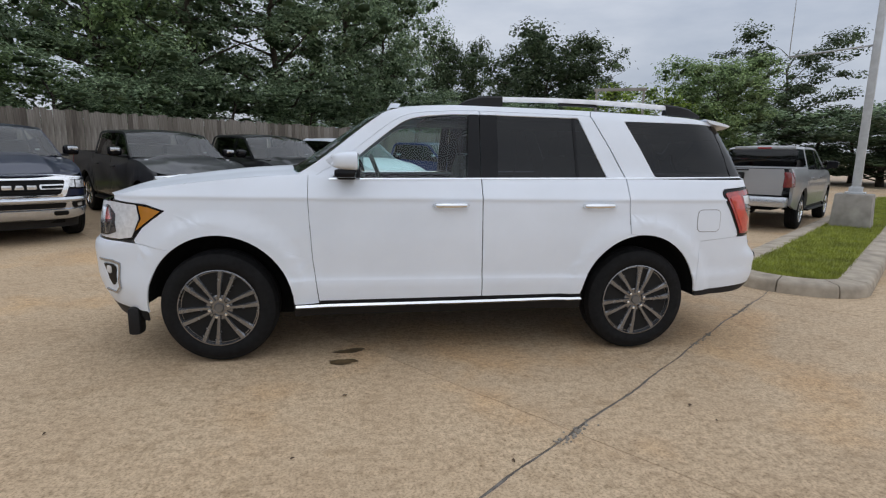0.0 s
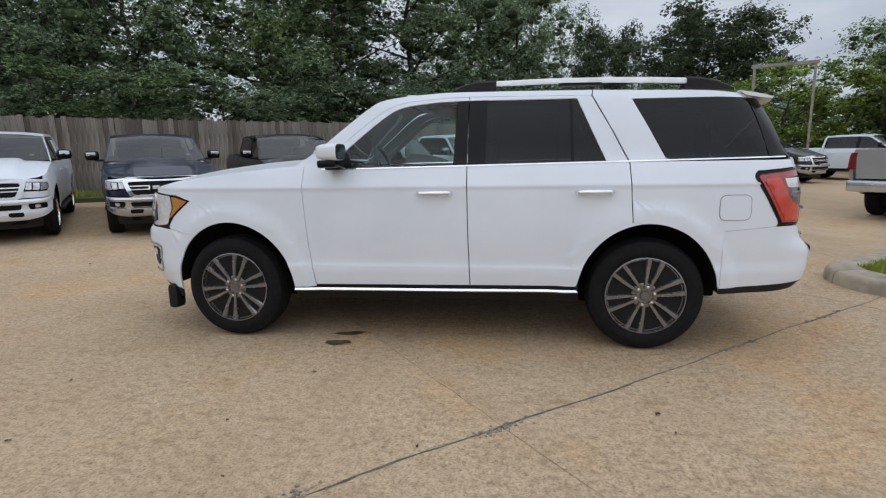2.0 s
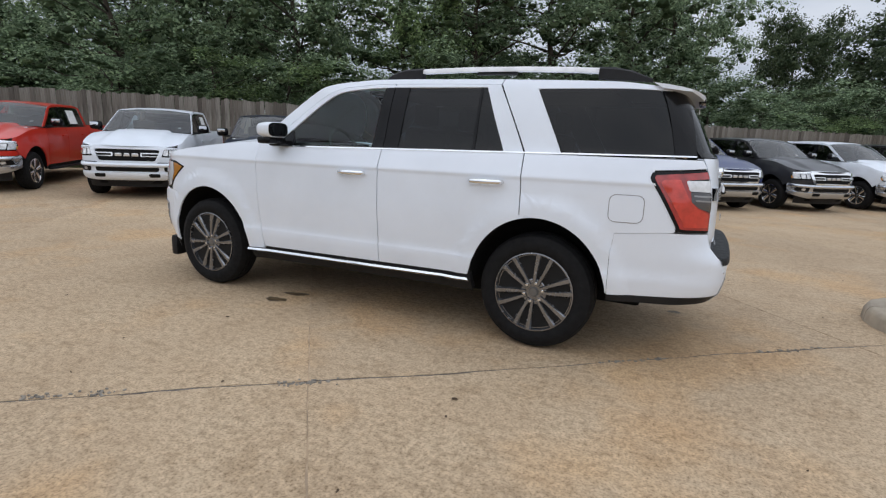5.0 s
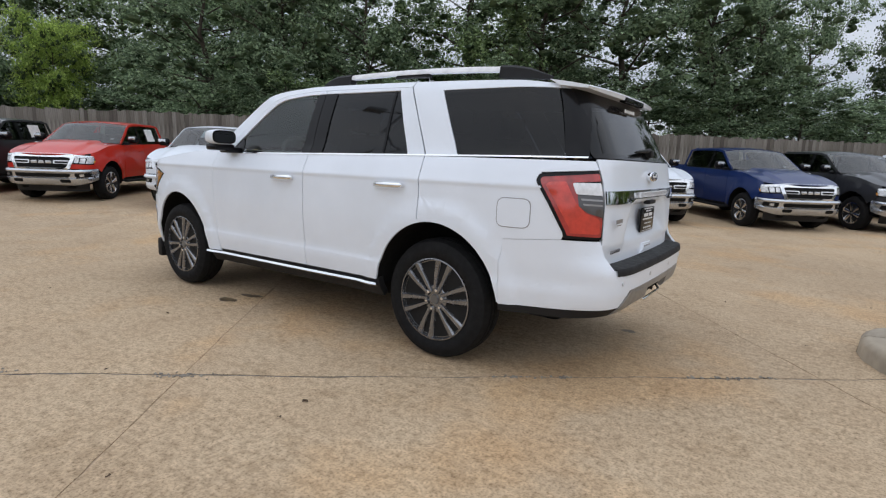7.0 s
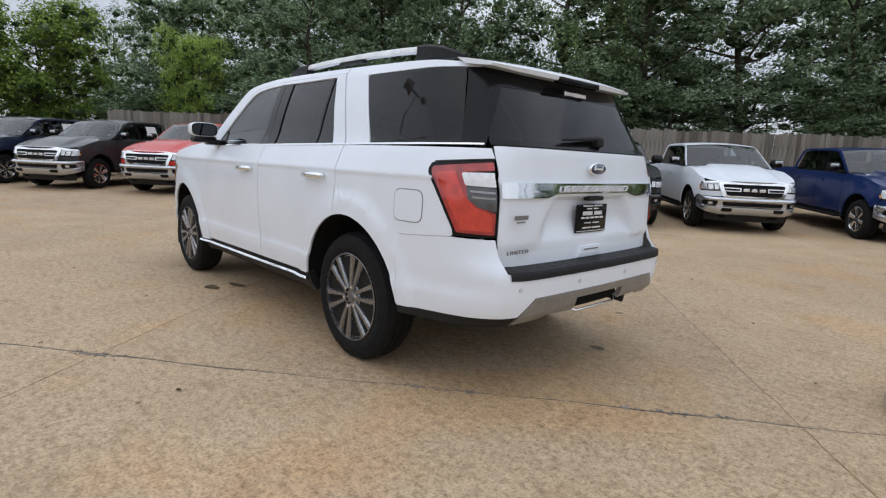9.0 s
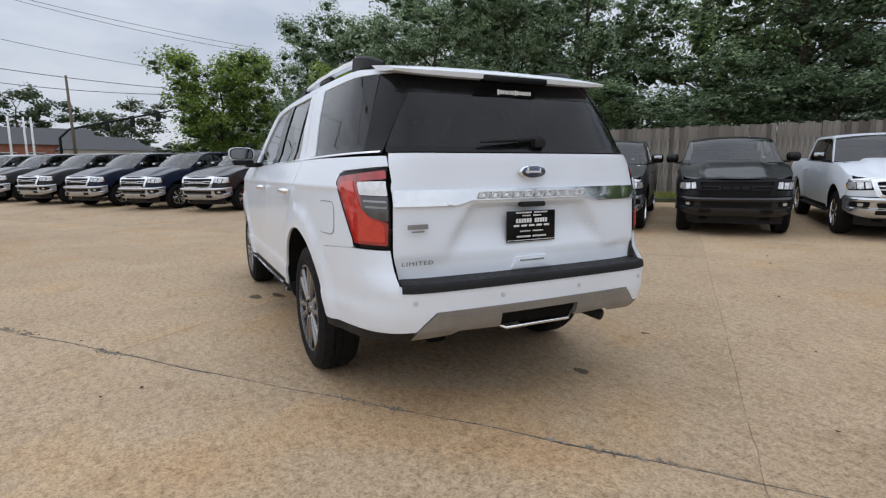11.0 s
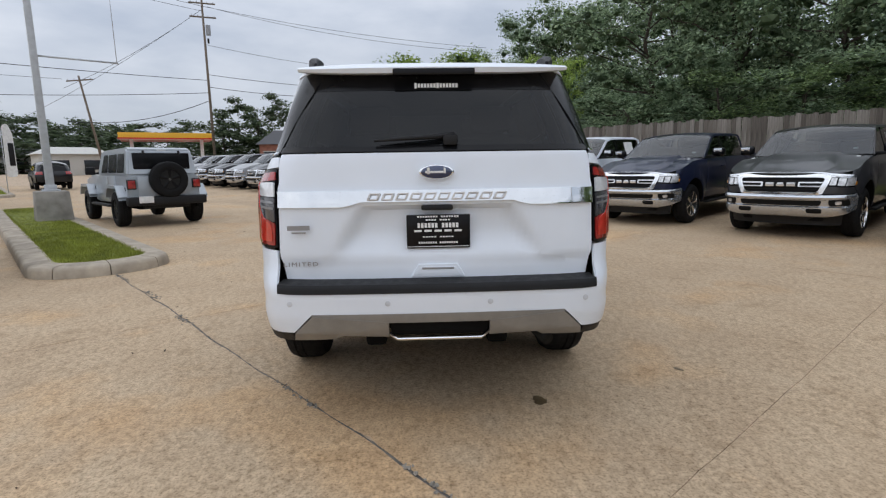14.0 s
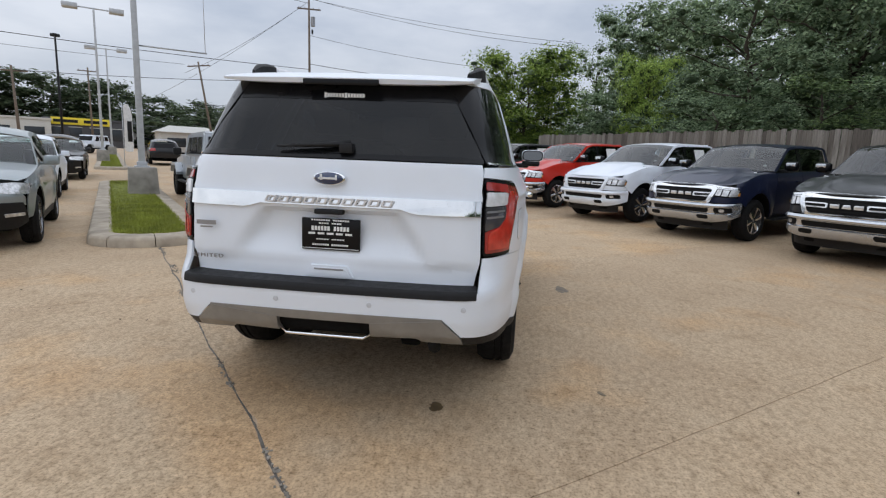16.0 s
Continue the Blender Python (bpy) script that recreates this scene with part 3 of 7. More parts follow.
for v in fin.verts:
    if v.co.z > 1.91:
        v.co.x += 0.03
        v.co.y *= 0.4
part("antenna_fin", fin, WHITE, suv)


# spoiler over the tailgate
def spoiler_pt(t, j):
    prof = [(2.23, 1.808), (2.32, 1.797), (2.40, 1.780), (2.455, 1.760), (2.469, 1.750), (2.46, 1.726), (2.40, 1.728), (2.29, 1.742), (2.23, 1.808)]
    k = t * (len(prof) - 1)
    i = min(int(k), len(prof) - 2)
    f = k - i
    x, z = (prof[i][n] * (1 - f) + prof[i + 1][n] * f for n in (0, 1))
    top = 1.808 - (x - 2.23) * 0.17
    z = top + (z - top) * (1 - 0.55 * j ** 4)
    drop = 0.004 * abs(j)
    w = 0.697 - 0.12 * (x - 2.24)
    return (x - 0.07 * abs(j) ** 3.2, w * j, z - drop + 0.004)


sp = cross_grid(17, 25, spoiler_pt)
bmesh.ops.remove_doubles(sp, verts=sp.verts, dist=0.00005)
bmesh.ops.holes_fill(sp, edges=sp.edges)
bmesh.ops.recalc_face_normals(sp, faces=sp.faces)
spoiler = part("spoiler", sp, WHITE, suv)
part("brake_lamp", boxes((2.447, 0, 1.734, 0.045, 0.40, 0.032, 0.006)), GLOSSY, spoiler, "dark high brake lamp")


# tailgate with its sunk middle
def gate(s, z):
    p = skin(s, z)
    hw = 0.385 + (1.09 - z) * 0.62
    d = 0.055 * sstep(0.0, 0.085, hw - abs(p.y)) * sstep(1.105, 1.075, z) * sstep(0.80, 0.98, z)
    d += 0.012 * sstep(0.845, 0.825, z)
    return Vector((p.x - d, p.y, p.z))


def wide(rows):
    """A polygon across the tail from (half width, height) pairs down one side."""
    return [at_h(h, z) for h, z in rows] + [at_h(h, z, True) for h, z in rows[::-1]]


tailgate = part("tailgate", sheet(wide([(0.745, 1.345), (0.752, 1.21), (0.755, 1.1), (0.76, 0.86), (0.745, 0.80), (0.735, 0.745)]), gate, 0.025), WHITE, suv)
part("rear_glass", sheet(wide([(0.664, 1.655), (0.70, 1.55), (0.742, 1.375)]), lambda s, z: skin(s, z, -0.004), 0.1, 0.006), GLASS_D, tailgate, "dark tailgate glass")
part("glass_header", sheet(wide([(0.632, 1.765), (0.667, 1.652)]), lambda s, z: skin(s, z, -0.002), 0.1, 0.006), GLOSSY, tailgate)
part("glass_strip", sheet(wide([(0.744, 1.378), (0.75, 1.352)]), lambda s, z: skin(s, z, 0.002), 0.12), GLOSSY, tailgate)
bar_poly = [at_h(0.752, 1.170), at_h(0.752, 1.094), at_h(0.45, 1.094), at_h(0.41, 1.102), at_h(0.36, 1.116)]
bar_poly += [at_h(0.36, 1.116, True), at_h(0.41, 1.102, True), at_h(0.45, 1.094, True), at_h(0.752, 1.094, True), at_h(0.752, 1.170, True)]
gate_bar = part("tailgate_bar", sheet(bar_poly, lambda s, z: skin(s, z, 0.014), 0.06, 0.03), CHROME, tailgate, "polished chrome bar across the tailgate")
for i in range(10):
    y = -0.297 + i * 0.0662
    glyph = bmesh.new()
    box(glyph, 2.645, y, 1.155, 0.012, 0.050, 0.007, 0.002, 1)
    box(glyph, 2.645, y, 1.128, 0.012, 0.050, 0.007, 0.002, 1)
    box(glyph, 2.645, y - 0.0215, 1.1415, 0.012, 0.009, 0.021)
    box(glyph, 2.645, y + 0.0215, 1.1415, 0.012, 0.009, 0.021)
    for v in glyph.verts:
        v.co.y += (v.co.z - 1.1415) * 0.45
    part("raised_mark", glyph, BRIGHT, gate_bar)
# badge, plate, handle, wiper, markings
bm = revolve(bmesh.new(), [(0.001, 0.018), (0.9, 0.018), (1.0, 0.010), (1.0, -0.01)], 36, "x")
for v in bm.verts:
    v.co = Vector((2.622 + v.co.x - 0.004, v.co.y * 0.082, 1.252 + v.co.z * 0.034))
badge = part("badge", bm, CHROME, tailgate, "oval badge, dark blue with a bright rim")
bm = revolve(bmesh.new(), [(0.001, 0.021), (0.88, 0.021), (0.9, 0.01)], 36, "x")
for v in bm.verts:
    v.co = Vector((2.622 + v.co.x - 0.004, v.co.y * 0.082, 1.252 + v.co.z * 0.034))
part("badge_face", bm, BADGE, badge)
part("badge_mark", boxes((2.640, -0.01, 1.252, 0.003, 0.085, 0.010, 0.002), (2.640, -0.038, 1.258, 0.003, 0.012, 0.030, 0.002), (2.640, 0.038, 1.258, 0.003, 0.010, 0.026, 0.002)), WHITEMARK, badge)
part("plate_hood", boxes((2.622, 0.0, 1.086, 0.045, 0.15, 0.026, 0.010)), TRIM, tailgate)
plate = part("plate", boxes((2.612, 0.005, 0.970, 0.014, 0.305, 0.162, 0.005)), GLOSSY, tailgate, "black dealer plate with white lettering bars")
rows_p = [(1.042, 0.20, 0.008, 16), (1.026, 0.12, 0.007, 9), (1.000, 0.20, 0.022, 12), (0.974, 0.24, 0.010, 5), (0.945, 0.15, 0.006, 11), (0.917, 0.19, 0.009, 17)]
marks = bmesh.new()
for z, w, h, n in rows_p:
    for k in range(n):
        if n > 8 and k == n // 2:
            continue
        box(marks, 2.6205, 0.003 - w / 2 + w * (k + 0.5) / n, z, 0.002, w / n * 0.72, h)
box(marks, 2.6205, 0.003, 0.898, 0.002, 0.30, 0.003)
tagged(part("plate_marking", marks, WHITEMARK, plate), kind="stuff")
grip = bmesh.new()
for a, b in (((0.13, 0.755), (0.095, 0.812)), ((0.105, 0.768), (0.085, 0.800))):
    vs = [(-a[0], a[1]), (a[0], a[1]), (b[0], b[1]), (-b[0], b[1])]
    deep = 0.012 if a[0] > 0.12 else 0.018
    front = [grip.verts.new((2.624 + deep * 0.5, y * (0.97 if deep < 0.015 else 1), z)) for y, z in vs]
    back_v = [grip.verts.new((2.600, y * 1.06, z + (-0.006 if z < 0.78 else 0.006))) for y, z in vs]
    grip.faces.new(front)
    for i in range(4):
        k = (i + 1) % 4
        grip.faces.new((front[i], back_v[i], back_v[k], front[k]))
bmesh.ops.recalc_face_normals(grip, faces=grip.faces)
part("tailgate_handle", grip, WHITE, tailgate)
part("handle_slot", boxes((2.630, 0.0, 0.794, 0.010, 0.155, 0.010, 0.003)), GREYMARK, tailgate)
part("wiper", tube(boxes((2.565, 0.07, 1.402, 0.06, 0.07, 0.05, 0.012)), [(2.57, 0.09, 1.425), (2.575, -0.02, 1.417), (2.58, -0.16, 1.41), (2.58, -0.29, 1.40)], [0.016, 0.013, 0.010, 0.005], 6), TRIM, tailgate, "black rear wiper arm")
decal = bmesh.new()
for k in range(14):
    box(decal, 2.432, -0.09 + 0.0155 * k, 1.672, 0.004, 0.0115, 0.026 if k in (0, 7) else 0.019)
tagged(part("window_sticker", decal, WHITEMARK, tailgate, "row of white decal marks"), kind="stuff")
part("dealer_mark", boxes((2.634, -0.655, 1.0, 0.003, 0.105, 0.022), (2.634, -0.655, 0.977, 0.003, 0.065, 0.007)), GREYMARK, tailgate)
curve = bpy.data.curves.new("trim_word", "FONT")
curve.body, curve.size, curve.extrude, curve.align_x, curve.space_character = "LIMITED", 0.038, 0.003, "CENTER", 1.25
word_tmp = new("trim_word", curve)
bpy.context.view_layer.update()
word_mesh = bpy.data.meshes.new_from_object(word_tmp.evaluated_get(bpy.context.evaluated_depsgraph_get()))
bpy.data.objects.remove(word_tmp)
word_mesh.materials.clear()
word_mesh.materials.append(GREYMARK)
word = new("trim_word", word_mesh)
word.matrix_basis = pose(2.624, -0.655, 0.816, 90, 0, 90) @ Matrix.Diagonal((1.0, 0.72, 1, 1))
word.parent = tailgate
tagged(word, "raised metal lettering reading LIMITED")

# tail lamps round the corner
lamp = side_poly([(2.232, 1.255), (2.222, 1.22), (2.395, 0.93), (2.40, 0.90)]) + [at_h(0.771, 0.898), at_h(0.766, 1.1), at_h(0.760, 1.278)]
tails = both("tail_lamp", sheet(rounded(lamp, 0.012), lambda s, z: skin(s, z, 0.004), 0.04, 0.03), GLOSSY, suv, "red and clear tail lamp in a dark surround")
red = side_poly([(2.255, 1.238), (2.247, 1.222), (2.412, 0.935), (2.418, 0.918)]) + [at_h(0.780, 0.912), at_h(0.775, 1.02), at_h(0.835, 1.045), at_h(0.862, 1.085), at_h(0.862, 1.215), at_h(0.770, 1.225), at_h(0.768, 1.266)]
clear = [at_h(0.868, 1.212), at_h(0.868, 1.15), at_h(0.772, 1.145), at_h(0.772, 1.215)]
smoke = [at_h(0.866, 1.146), at_h(0.866, 1.085), at_h(0.838, 1.046), at_h(0.774, 1.024), at_h(0.772, 1.141)]
glow = side_poly([(2.285, 1.195), (2.30, 1.213), (2.36, 1.217)]) + [at_h(0.878, 1.217), at_h(0.872, 1.10), at_h(0.845, 1.045), at_h(0.80, 1.02), at_h(0.79, 1.0), at_h(0.79, 0.93)] + side_poly([(2.432, 0.932), (2.43, 0.955), (2.36, 1.075)])
strip_hi = [at_h(0.858, 1.128), at_h(0.858, 1.118), at_h(0.778, 1.113), at_h(0.778, 1.123)]
strip_lo = [at_h(0.855, 1.100), at_h(0.853, 1.090), at_h(0.778, 1.085), at_h(0.778, 1.095)]
for nm, pl, mt, o in (("lens_strip", strip_hi, GREYMARK, 0.014), ("lens_strip", strip_lo, GREYMARK, 0.014), ("red_lens", red, REDLENS, 0.010), ("reversing_lens", clear, CLEARLENS, 0.012), ("smoked_lens", smoke, plain("smoked_lens", (0.05, 0.05, 0.055), 0.15, coat=1.0), 0.011), ("inner_lens", glow, plain("bright_red_lens", (0.56, 0.038, 0.022), 0.12, coat=1.0, vary=0.2, scale=20), 0.013)):
    bm = sheet(rounded(pl, 0.008, 2), lambda s, z, o=o: skin(s, z, o), 0.04, 0.01)
    c = mirrored(bm)
    part(nm, bm, mt, tails[0])
    part(nm, c, mt, tails[1])


# rear bumper
def bump_out(s, z):
    t = s if s <= SMAX else 2 * SMAX - s
    k = sstep(at_x(2.12, 0.6)[0], at_h(0.72, 0.6)[0], t)
    prof = lerp_table([(0.44, 0.02), (0.50, 0.075), (0.58, 0.095), (0.70, 0.105), (0.735, 0.09), (0.80, 0.03), (0.9, 0.0)], z)
    return skin(s, z) + Vector((k * prof, 0, 0))


L_BUMP = side_poly([(2.38, 0.889), (2.05, 0.8625), (2.0365, 0.73), (2.037, 0.465)])
poly = L_BUMP + [at_h(0.87, 0.487), at_h(0.69, 0.505), at_h(0.60, 0.595)]
poly += [at_h(0.60, 0.595, True), at_h(0.69, 0.505, True), at_h(0.87, 0.487, True)] + [(2 * SMAX - s, z) for s, z in L_BUMP[::-1]]
poly += [at_h(0.775, 0.888, True), at_h(0.765, 0.73, True), at_h(0.765, 0.73), at_h(0.775, 0.888)]
part("rear_bumper", sheet(poly, bump_out, 0.035), WHITE, suv)
part("bumper_valance", sheet(side_poly([(2.037, 0.46), (2.037, 0.425), (2.4, 0.432)]) + [at_h(0.70, 0.45), at_h(0.70, 0.50), at_h(0.87, 0.482)], bump_out), TRIM, suv)
part("bumper_valance", mirrored(sheet(side_poly([(2.037, 0.46), (2.037, 0.425), (2.4, 0.432)]) + [at_h(0.70, 0.45), at_h(0.70, 0.50), at_h(0.87, 0.482)], bump_out)), TRIM, suv)
skid = [at_h(0.595, 0.590), at_h(0.685, 0.503), at_h(0.70, 0.455), at_h(0.50, 0.465), at_h(0.47, 0.485), at_h(0.24, 0.476), at_h(0.24, 0.555)]
sk = sheet(skid, lambda s, z: bump_out(s, z) + Vector((0.006, 0, 0)), 0.05, 0.03)
both("skid_plate", sk, STEELG, suv, "silver lower bumper insert")
part("hitch_pocket", sheet(wide([(0.232, 0.552), (0.232, 0.472)]), lambda s, z: bump_out(s, z) + Vector((-0.03, 0, 0)), 0.1, 0.02), DEEP, suv)
part("skid_bridge", sheet(wide([(0.60, 0.598), (0.60, 0.553)]), lambda s, z: bump_out(s, z) + Vector((0.004, 0, 0)), 0.06), STEELG, suv)
part("hitch_bar", tube(bmesh.new(), [(2.66, -0.24, 0.485), (2.69, -0.20, 0.464), (2.69, 0.20, 0.464), (2.66, 0.24, 0.485)], 0.009, 8), CHROME, suv)


def pad_pt(t, j):
    y = j * 0.760
    front = max(bump_out(at_h(abs(y), z)[0], z).x for z in (0.70, 0.72, 0.735)) + 0.006
    k = min(t / 0.6, 1.0)
    roll = max(0.0, t - 0.6) / 0.4
    return (2.585 + (front - 0.012 - 2.585) * k + 0.012 * math.sin(roll * math.pi / 2), y * (1 - 0.012 * (1 - k)), 0.748 - 0.008 * k - 0.042 * (1 - math.cos(roll * math.pi / 2)))


pad = cross_grid(9, 31, pad_pt)
part("step_pad", pad, TRIM, suv, "black ribbed bumper step pad")
for y in (-0.70, -0.24, 0.24, 0.70):
    s0 = at_h(abs(y), 0.65, y > 0)[0]
    p = bump_out(s0, 0.65)
    sensor = revolve(bmesh.new(), [(0.013, -0.004), (0.013, 0.003), (0.010, 0.004), (0.001, 0.004)], 14, "x", Matrix.Translation(p))
    part("parking_sensor", sensor, SENSOR, suv)
part("exhaust", tube(bmesh.new(), [(2.2, 0.50, 0.41), (2.45, 0.52, 0.42), (2.57, 0.55, 0.405)], [0.032, 0.032, 0.033], 14), BARREL, suv, "round exhaust pipe")
# sills, underside, wheel wells
both("sill_strip", sheet(side_poly([(-1.02, 0.425), (0.3, 0.436), (1.075, 0.445), (1.09, 0.431), (0.3, 0.421), (-1.02, 0.409)]), lambda s, z: skin(s, z, 0.008 + (0.445 - z) * 0.8), 0.12, 0.03), CHROME, suv, "bright sill strip")
both("sill", sheet(side_poly([(-1.04, 0.455), (1.09, 0.478), (1.10, 0.34), (-1.04, 0.315)]), lambda s, z: skin(s, z, -0.012 - 0.4 * max(0.0, 0.42 - z)), 0.1, 0.05), TRIM, suv)
part("underbody", boxes((0.0, 0, 0.345, 3.6, 1.30, 0.16, 0.03)), DEEP, suv)
part("floor_pan", boxes((0.0, 0, 0.60, 2.0, 1.72, 0.06)), DEEP, suv)
part("spare_wheel_tray", boxes((2.2, 0, 0.50, 0.6, 1.1, 0.1, 0.03)), DEEP, suv)
for y in (-0.35, 0.35):
    part("frame_rail", boxes((1.0, y, 0.31, 2.4, 0.12, 0.10, 0.03)), DEEP, suv)
part("mud_flap", boxes((-2.15, -0.84, 0.295, 0.085, 0.12, 0.20, 0.03)), TRIM, suv)
part("mud_flap", boxes((-2.15, 0.84, 0.295, 0.085, 0.12, 0.20, 0.03)), TRIM, suv)
for k in (0, 1):
    bm = bmesh.new()
    rows = []
    for a in (0.0, 1.0):
        ring = []
        for i in range(25):
            th = radians(3 + 174 * i / 24)
            x, z = WHEELS[k][0] + (WHEELS[k][2] + 0.004) * math.cos(th), WHEELS[k][1] + (WHEELS[k][3] + 0.004) * math.sin(th)
            edge_y = abs(skin(at_x(x, z)[0], z).y) - 0.012
            ring.append(bm.verts.new((x, -edge_y if a == 0 else -0.715, z)))
        rows.append(ring)
    for i in range(24):
        bm.faces.new((rows[0][i], rows[0][i + 1], rows[1][i + 1], rows[1][i]))
    bm.faces.new(rows[1])
    both("wheel_well", bm, DEEP, suv)


# ---- wheels ----
def make_wheel(parent, x, y, z, r, rim_r, width, face, spokes, pairs, rim_mat, out=-1.0, n=36):
    """A wheel: tyre, rim with spokes, lug nuts and a brake disc. out: which way its face looks along y."""
    at = Matrix.Translation((x, y, z)) @ Matrix.Diagonal((1, -out, 1, 1))
    h = width / 2
    prof = [(rim_r - 0.012, -h + 0.03), (rim_r + 0.015, -h + 0.006), (rim_r + 0.06, -h - 0.004), (r - 0.05, -h + 0.004), (r - 0.018, -h + 0.02), (r - 0.004, -h + 0.05), (r, -h + 0.07), (r - 0.008, -h + 0.074), (r - 0.008, -h + 0.086), (r, -h + 0.09), (r, -0.008), (r - 0.008, -0.005), (r - 0.008, 0.005), (r, 0.008), (r, h - 0.09), (r - 0.004, h - 0.05), (r - 0.03, h - 0.01), (rim_r + 0.03, h), (rim_r - 0.012, h - 0.03)]
    bm = bmesh.new()
    rings = []
    for i in range(n):
        t = 2 * math.pi * i / n
        rings.append([bm.verts.new((q * math.cos(t), a, q * math.sin(t))) for q, a in prof])
    for i in range(n):
        for k in range(len(prof) - 1):
            bm.faces.new((rings[i][k], rings[i][k + 1], rings[(i + 1) % n][k + 1], rings[(i + 1) % n][k]))
    bmesh.ops.transform(bm, matrix=at, verts=bm.verts)
    bmesh.ops.recalc_face_normals(bm, faces=bm.faces)
    wheel = root("wheel", "", "")
    wheel.parent = parent
    part("tyre", bm, RUBBER, wheel)
    bm = revolve(bmesh.new(), [(rim_r - 0.018, -h + 0.028), (rim_r - 0.030, h - 0.06), (rim_r - 0.03, h - 0.02)], 48)
    bmesh.ops.transform(bm, matrix=at, verts=bm.verts)
    bmesh.ops.recalc_face_normals(bm, faces=bm.faces)
    barrel_bm = bm
    bm = revolve(bmesh.new(), [(rim_r - 0.004, -h + 0.05), (rim_r + 0.004, -h + 0.006), (rim_r - 0.004, -h + 0.004), (rim_r - 0.007, -h + 0.03)], 48)
    dish = -h + face
    for i in range(spokes):
        mid = 2 * math.pi * (i + 0.25) / spokes
        for d in ((-1, 1) if pairs else (0,)):
            t0, t1 = mid + d * 0.24, mid + d * (0.34 * math.pi / spokes if pairs else 0)
            c0, c1 = (Vector((math.cos(t), 0, math.sin(t))) for t in (t0, t1))
            w0, w1 = (0.0135, 0.024) if pairs else (0.03, 0.05)
            tan0, tan1 = Vector((-c0.z, 0, c0.x)), Vector((-c1.z, 0, c1.x))
            q = []
            for c, tn, rad, w, yy in ((c0, tan0, 0.055, w0, dish - 0.012), (c1 * 0.6 + c0 * 0.4, (tan0 + tan1).normalized(), rim_r * 0.62, (w0 + w1) / 2, dish - 0.016), (c1, tan1, rim_r - 0.004, w1, dish - 0.016)):
                c = c.normalized()
                q.append([bm.verts.new(c * rad + tn * (e * w) + Vector((0, yy + dy, 0))) for e, dy in ((-1, 0.0), (-0.55, -0.012), (0.55, -0.012), (1, 0.0), (0.8, 0.035), (-0.8, 0.035))])
            for a, b in zip(q, q[1:]):
                for k in range(6):
                    bm.faces.new((a[k], a[(k + 1) % 6], b[(k + 1) % 6], b[k]))
    revolve(bm, [(0.001, dish - 0.012), (0.085, dish - 0.012), (0.10, dish + 0.0), (0.10, dish + 0.05)], 24)
    bmesh.ops.transform(bm, matrix=at, verts=bm.verts)
    bmesh.ops.recalc_face_normals(bm, faces=bm.faces)
    rim = part("rim", bm, rim_mat, wheel)
    part("barrel", barrel_bm, BARREL, rim)
    cap_bm = revolve(bmesh.new(), [(0.001, dish - 0.022), (0.03, dish - 0.022), (0.036, dish - 0.012)], 18)
    bmesh.ops.transform(cap_bm, matrix=at, verts=cap_bm.verts)
    nuts = []
    for i in range(6):
        t = 2 * math.pi * (i + 0.25) / 6
        nut = revolve(bmesh.new(), [(0.001, dish - 0.030), (0.010, dish - 0.028), (0.0125, dish - 0.005)], 8, "y", Matrix.Translation((0.066 * math.cos(t), 0, 0.066 * math.sin(t))))
        bmesh.ops.transform(nut, matrix=at, verts=nut.verts)
        nuts.append(nut)
    part("hub_cap", cap_bm, BRAKE, rim)
    if pairs:
        for nut in nuts:
            part("lug_nut", nut, CHROME, rim)
    else:
        for nut in nuts:
            nut.free()
    bm = revolve(bmesh.new(), [(0.06, dish + 0.07), (0.17, dish + 0.07), (0.17, dish + 0.10), (0.06, dish + 0.10)], 30)
    box(bm, 0.15, dish + 0.08, 0.07, 0.08, 0.06, 0.16, 0.02)
    bmesh.ops.transform(bm, matrix=at, verts=bm.verts)
    part("brake", bm, BRAKE, wheel)
    bm = revolve(bmesh.new(), [(0.001, dish + 0.11), (rim_r - 0.035, dish + 0.11), (rim_r - 0.035, dish + 0.12)], 24)
    bmesh.ops.transform(bm, matrix=at, verts=bm.verts)
    part("dust_shield", bm, DEEP, wheel)
    return wheel


for x in (-1.556, 1.556):
    for side in (-1, 1):
        make_wheel(suv, x, side * 0.845, 0.402, 0.402, 0.272, 0.245, 0.035, 6, True, ALLOY, side, 64)


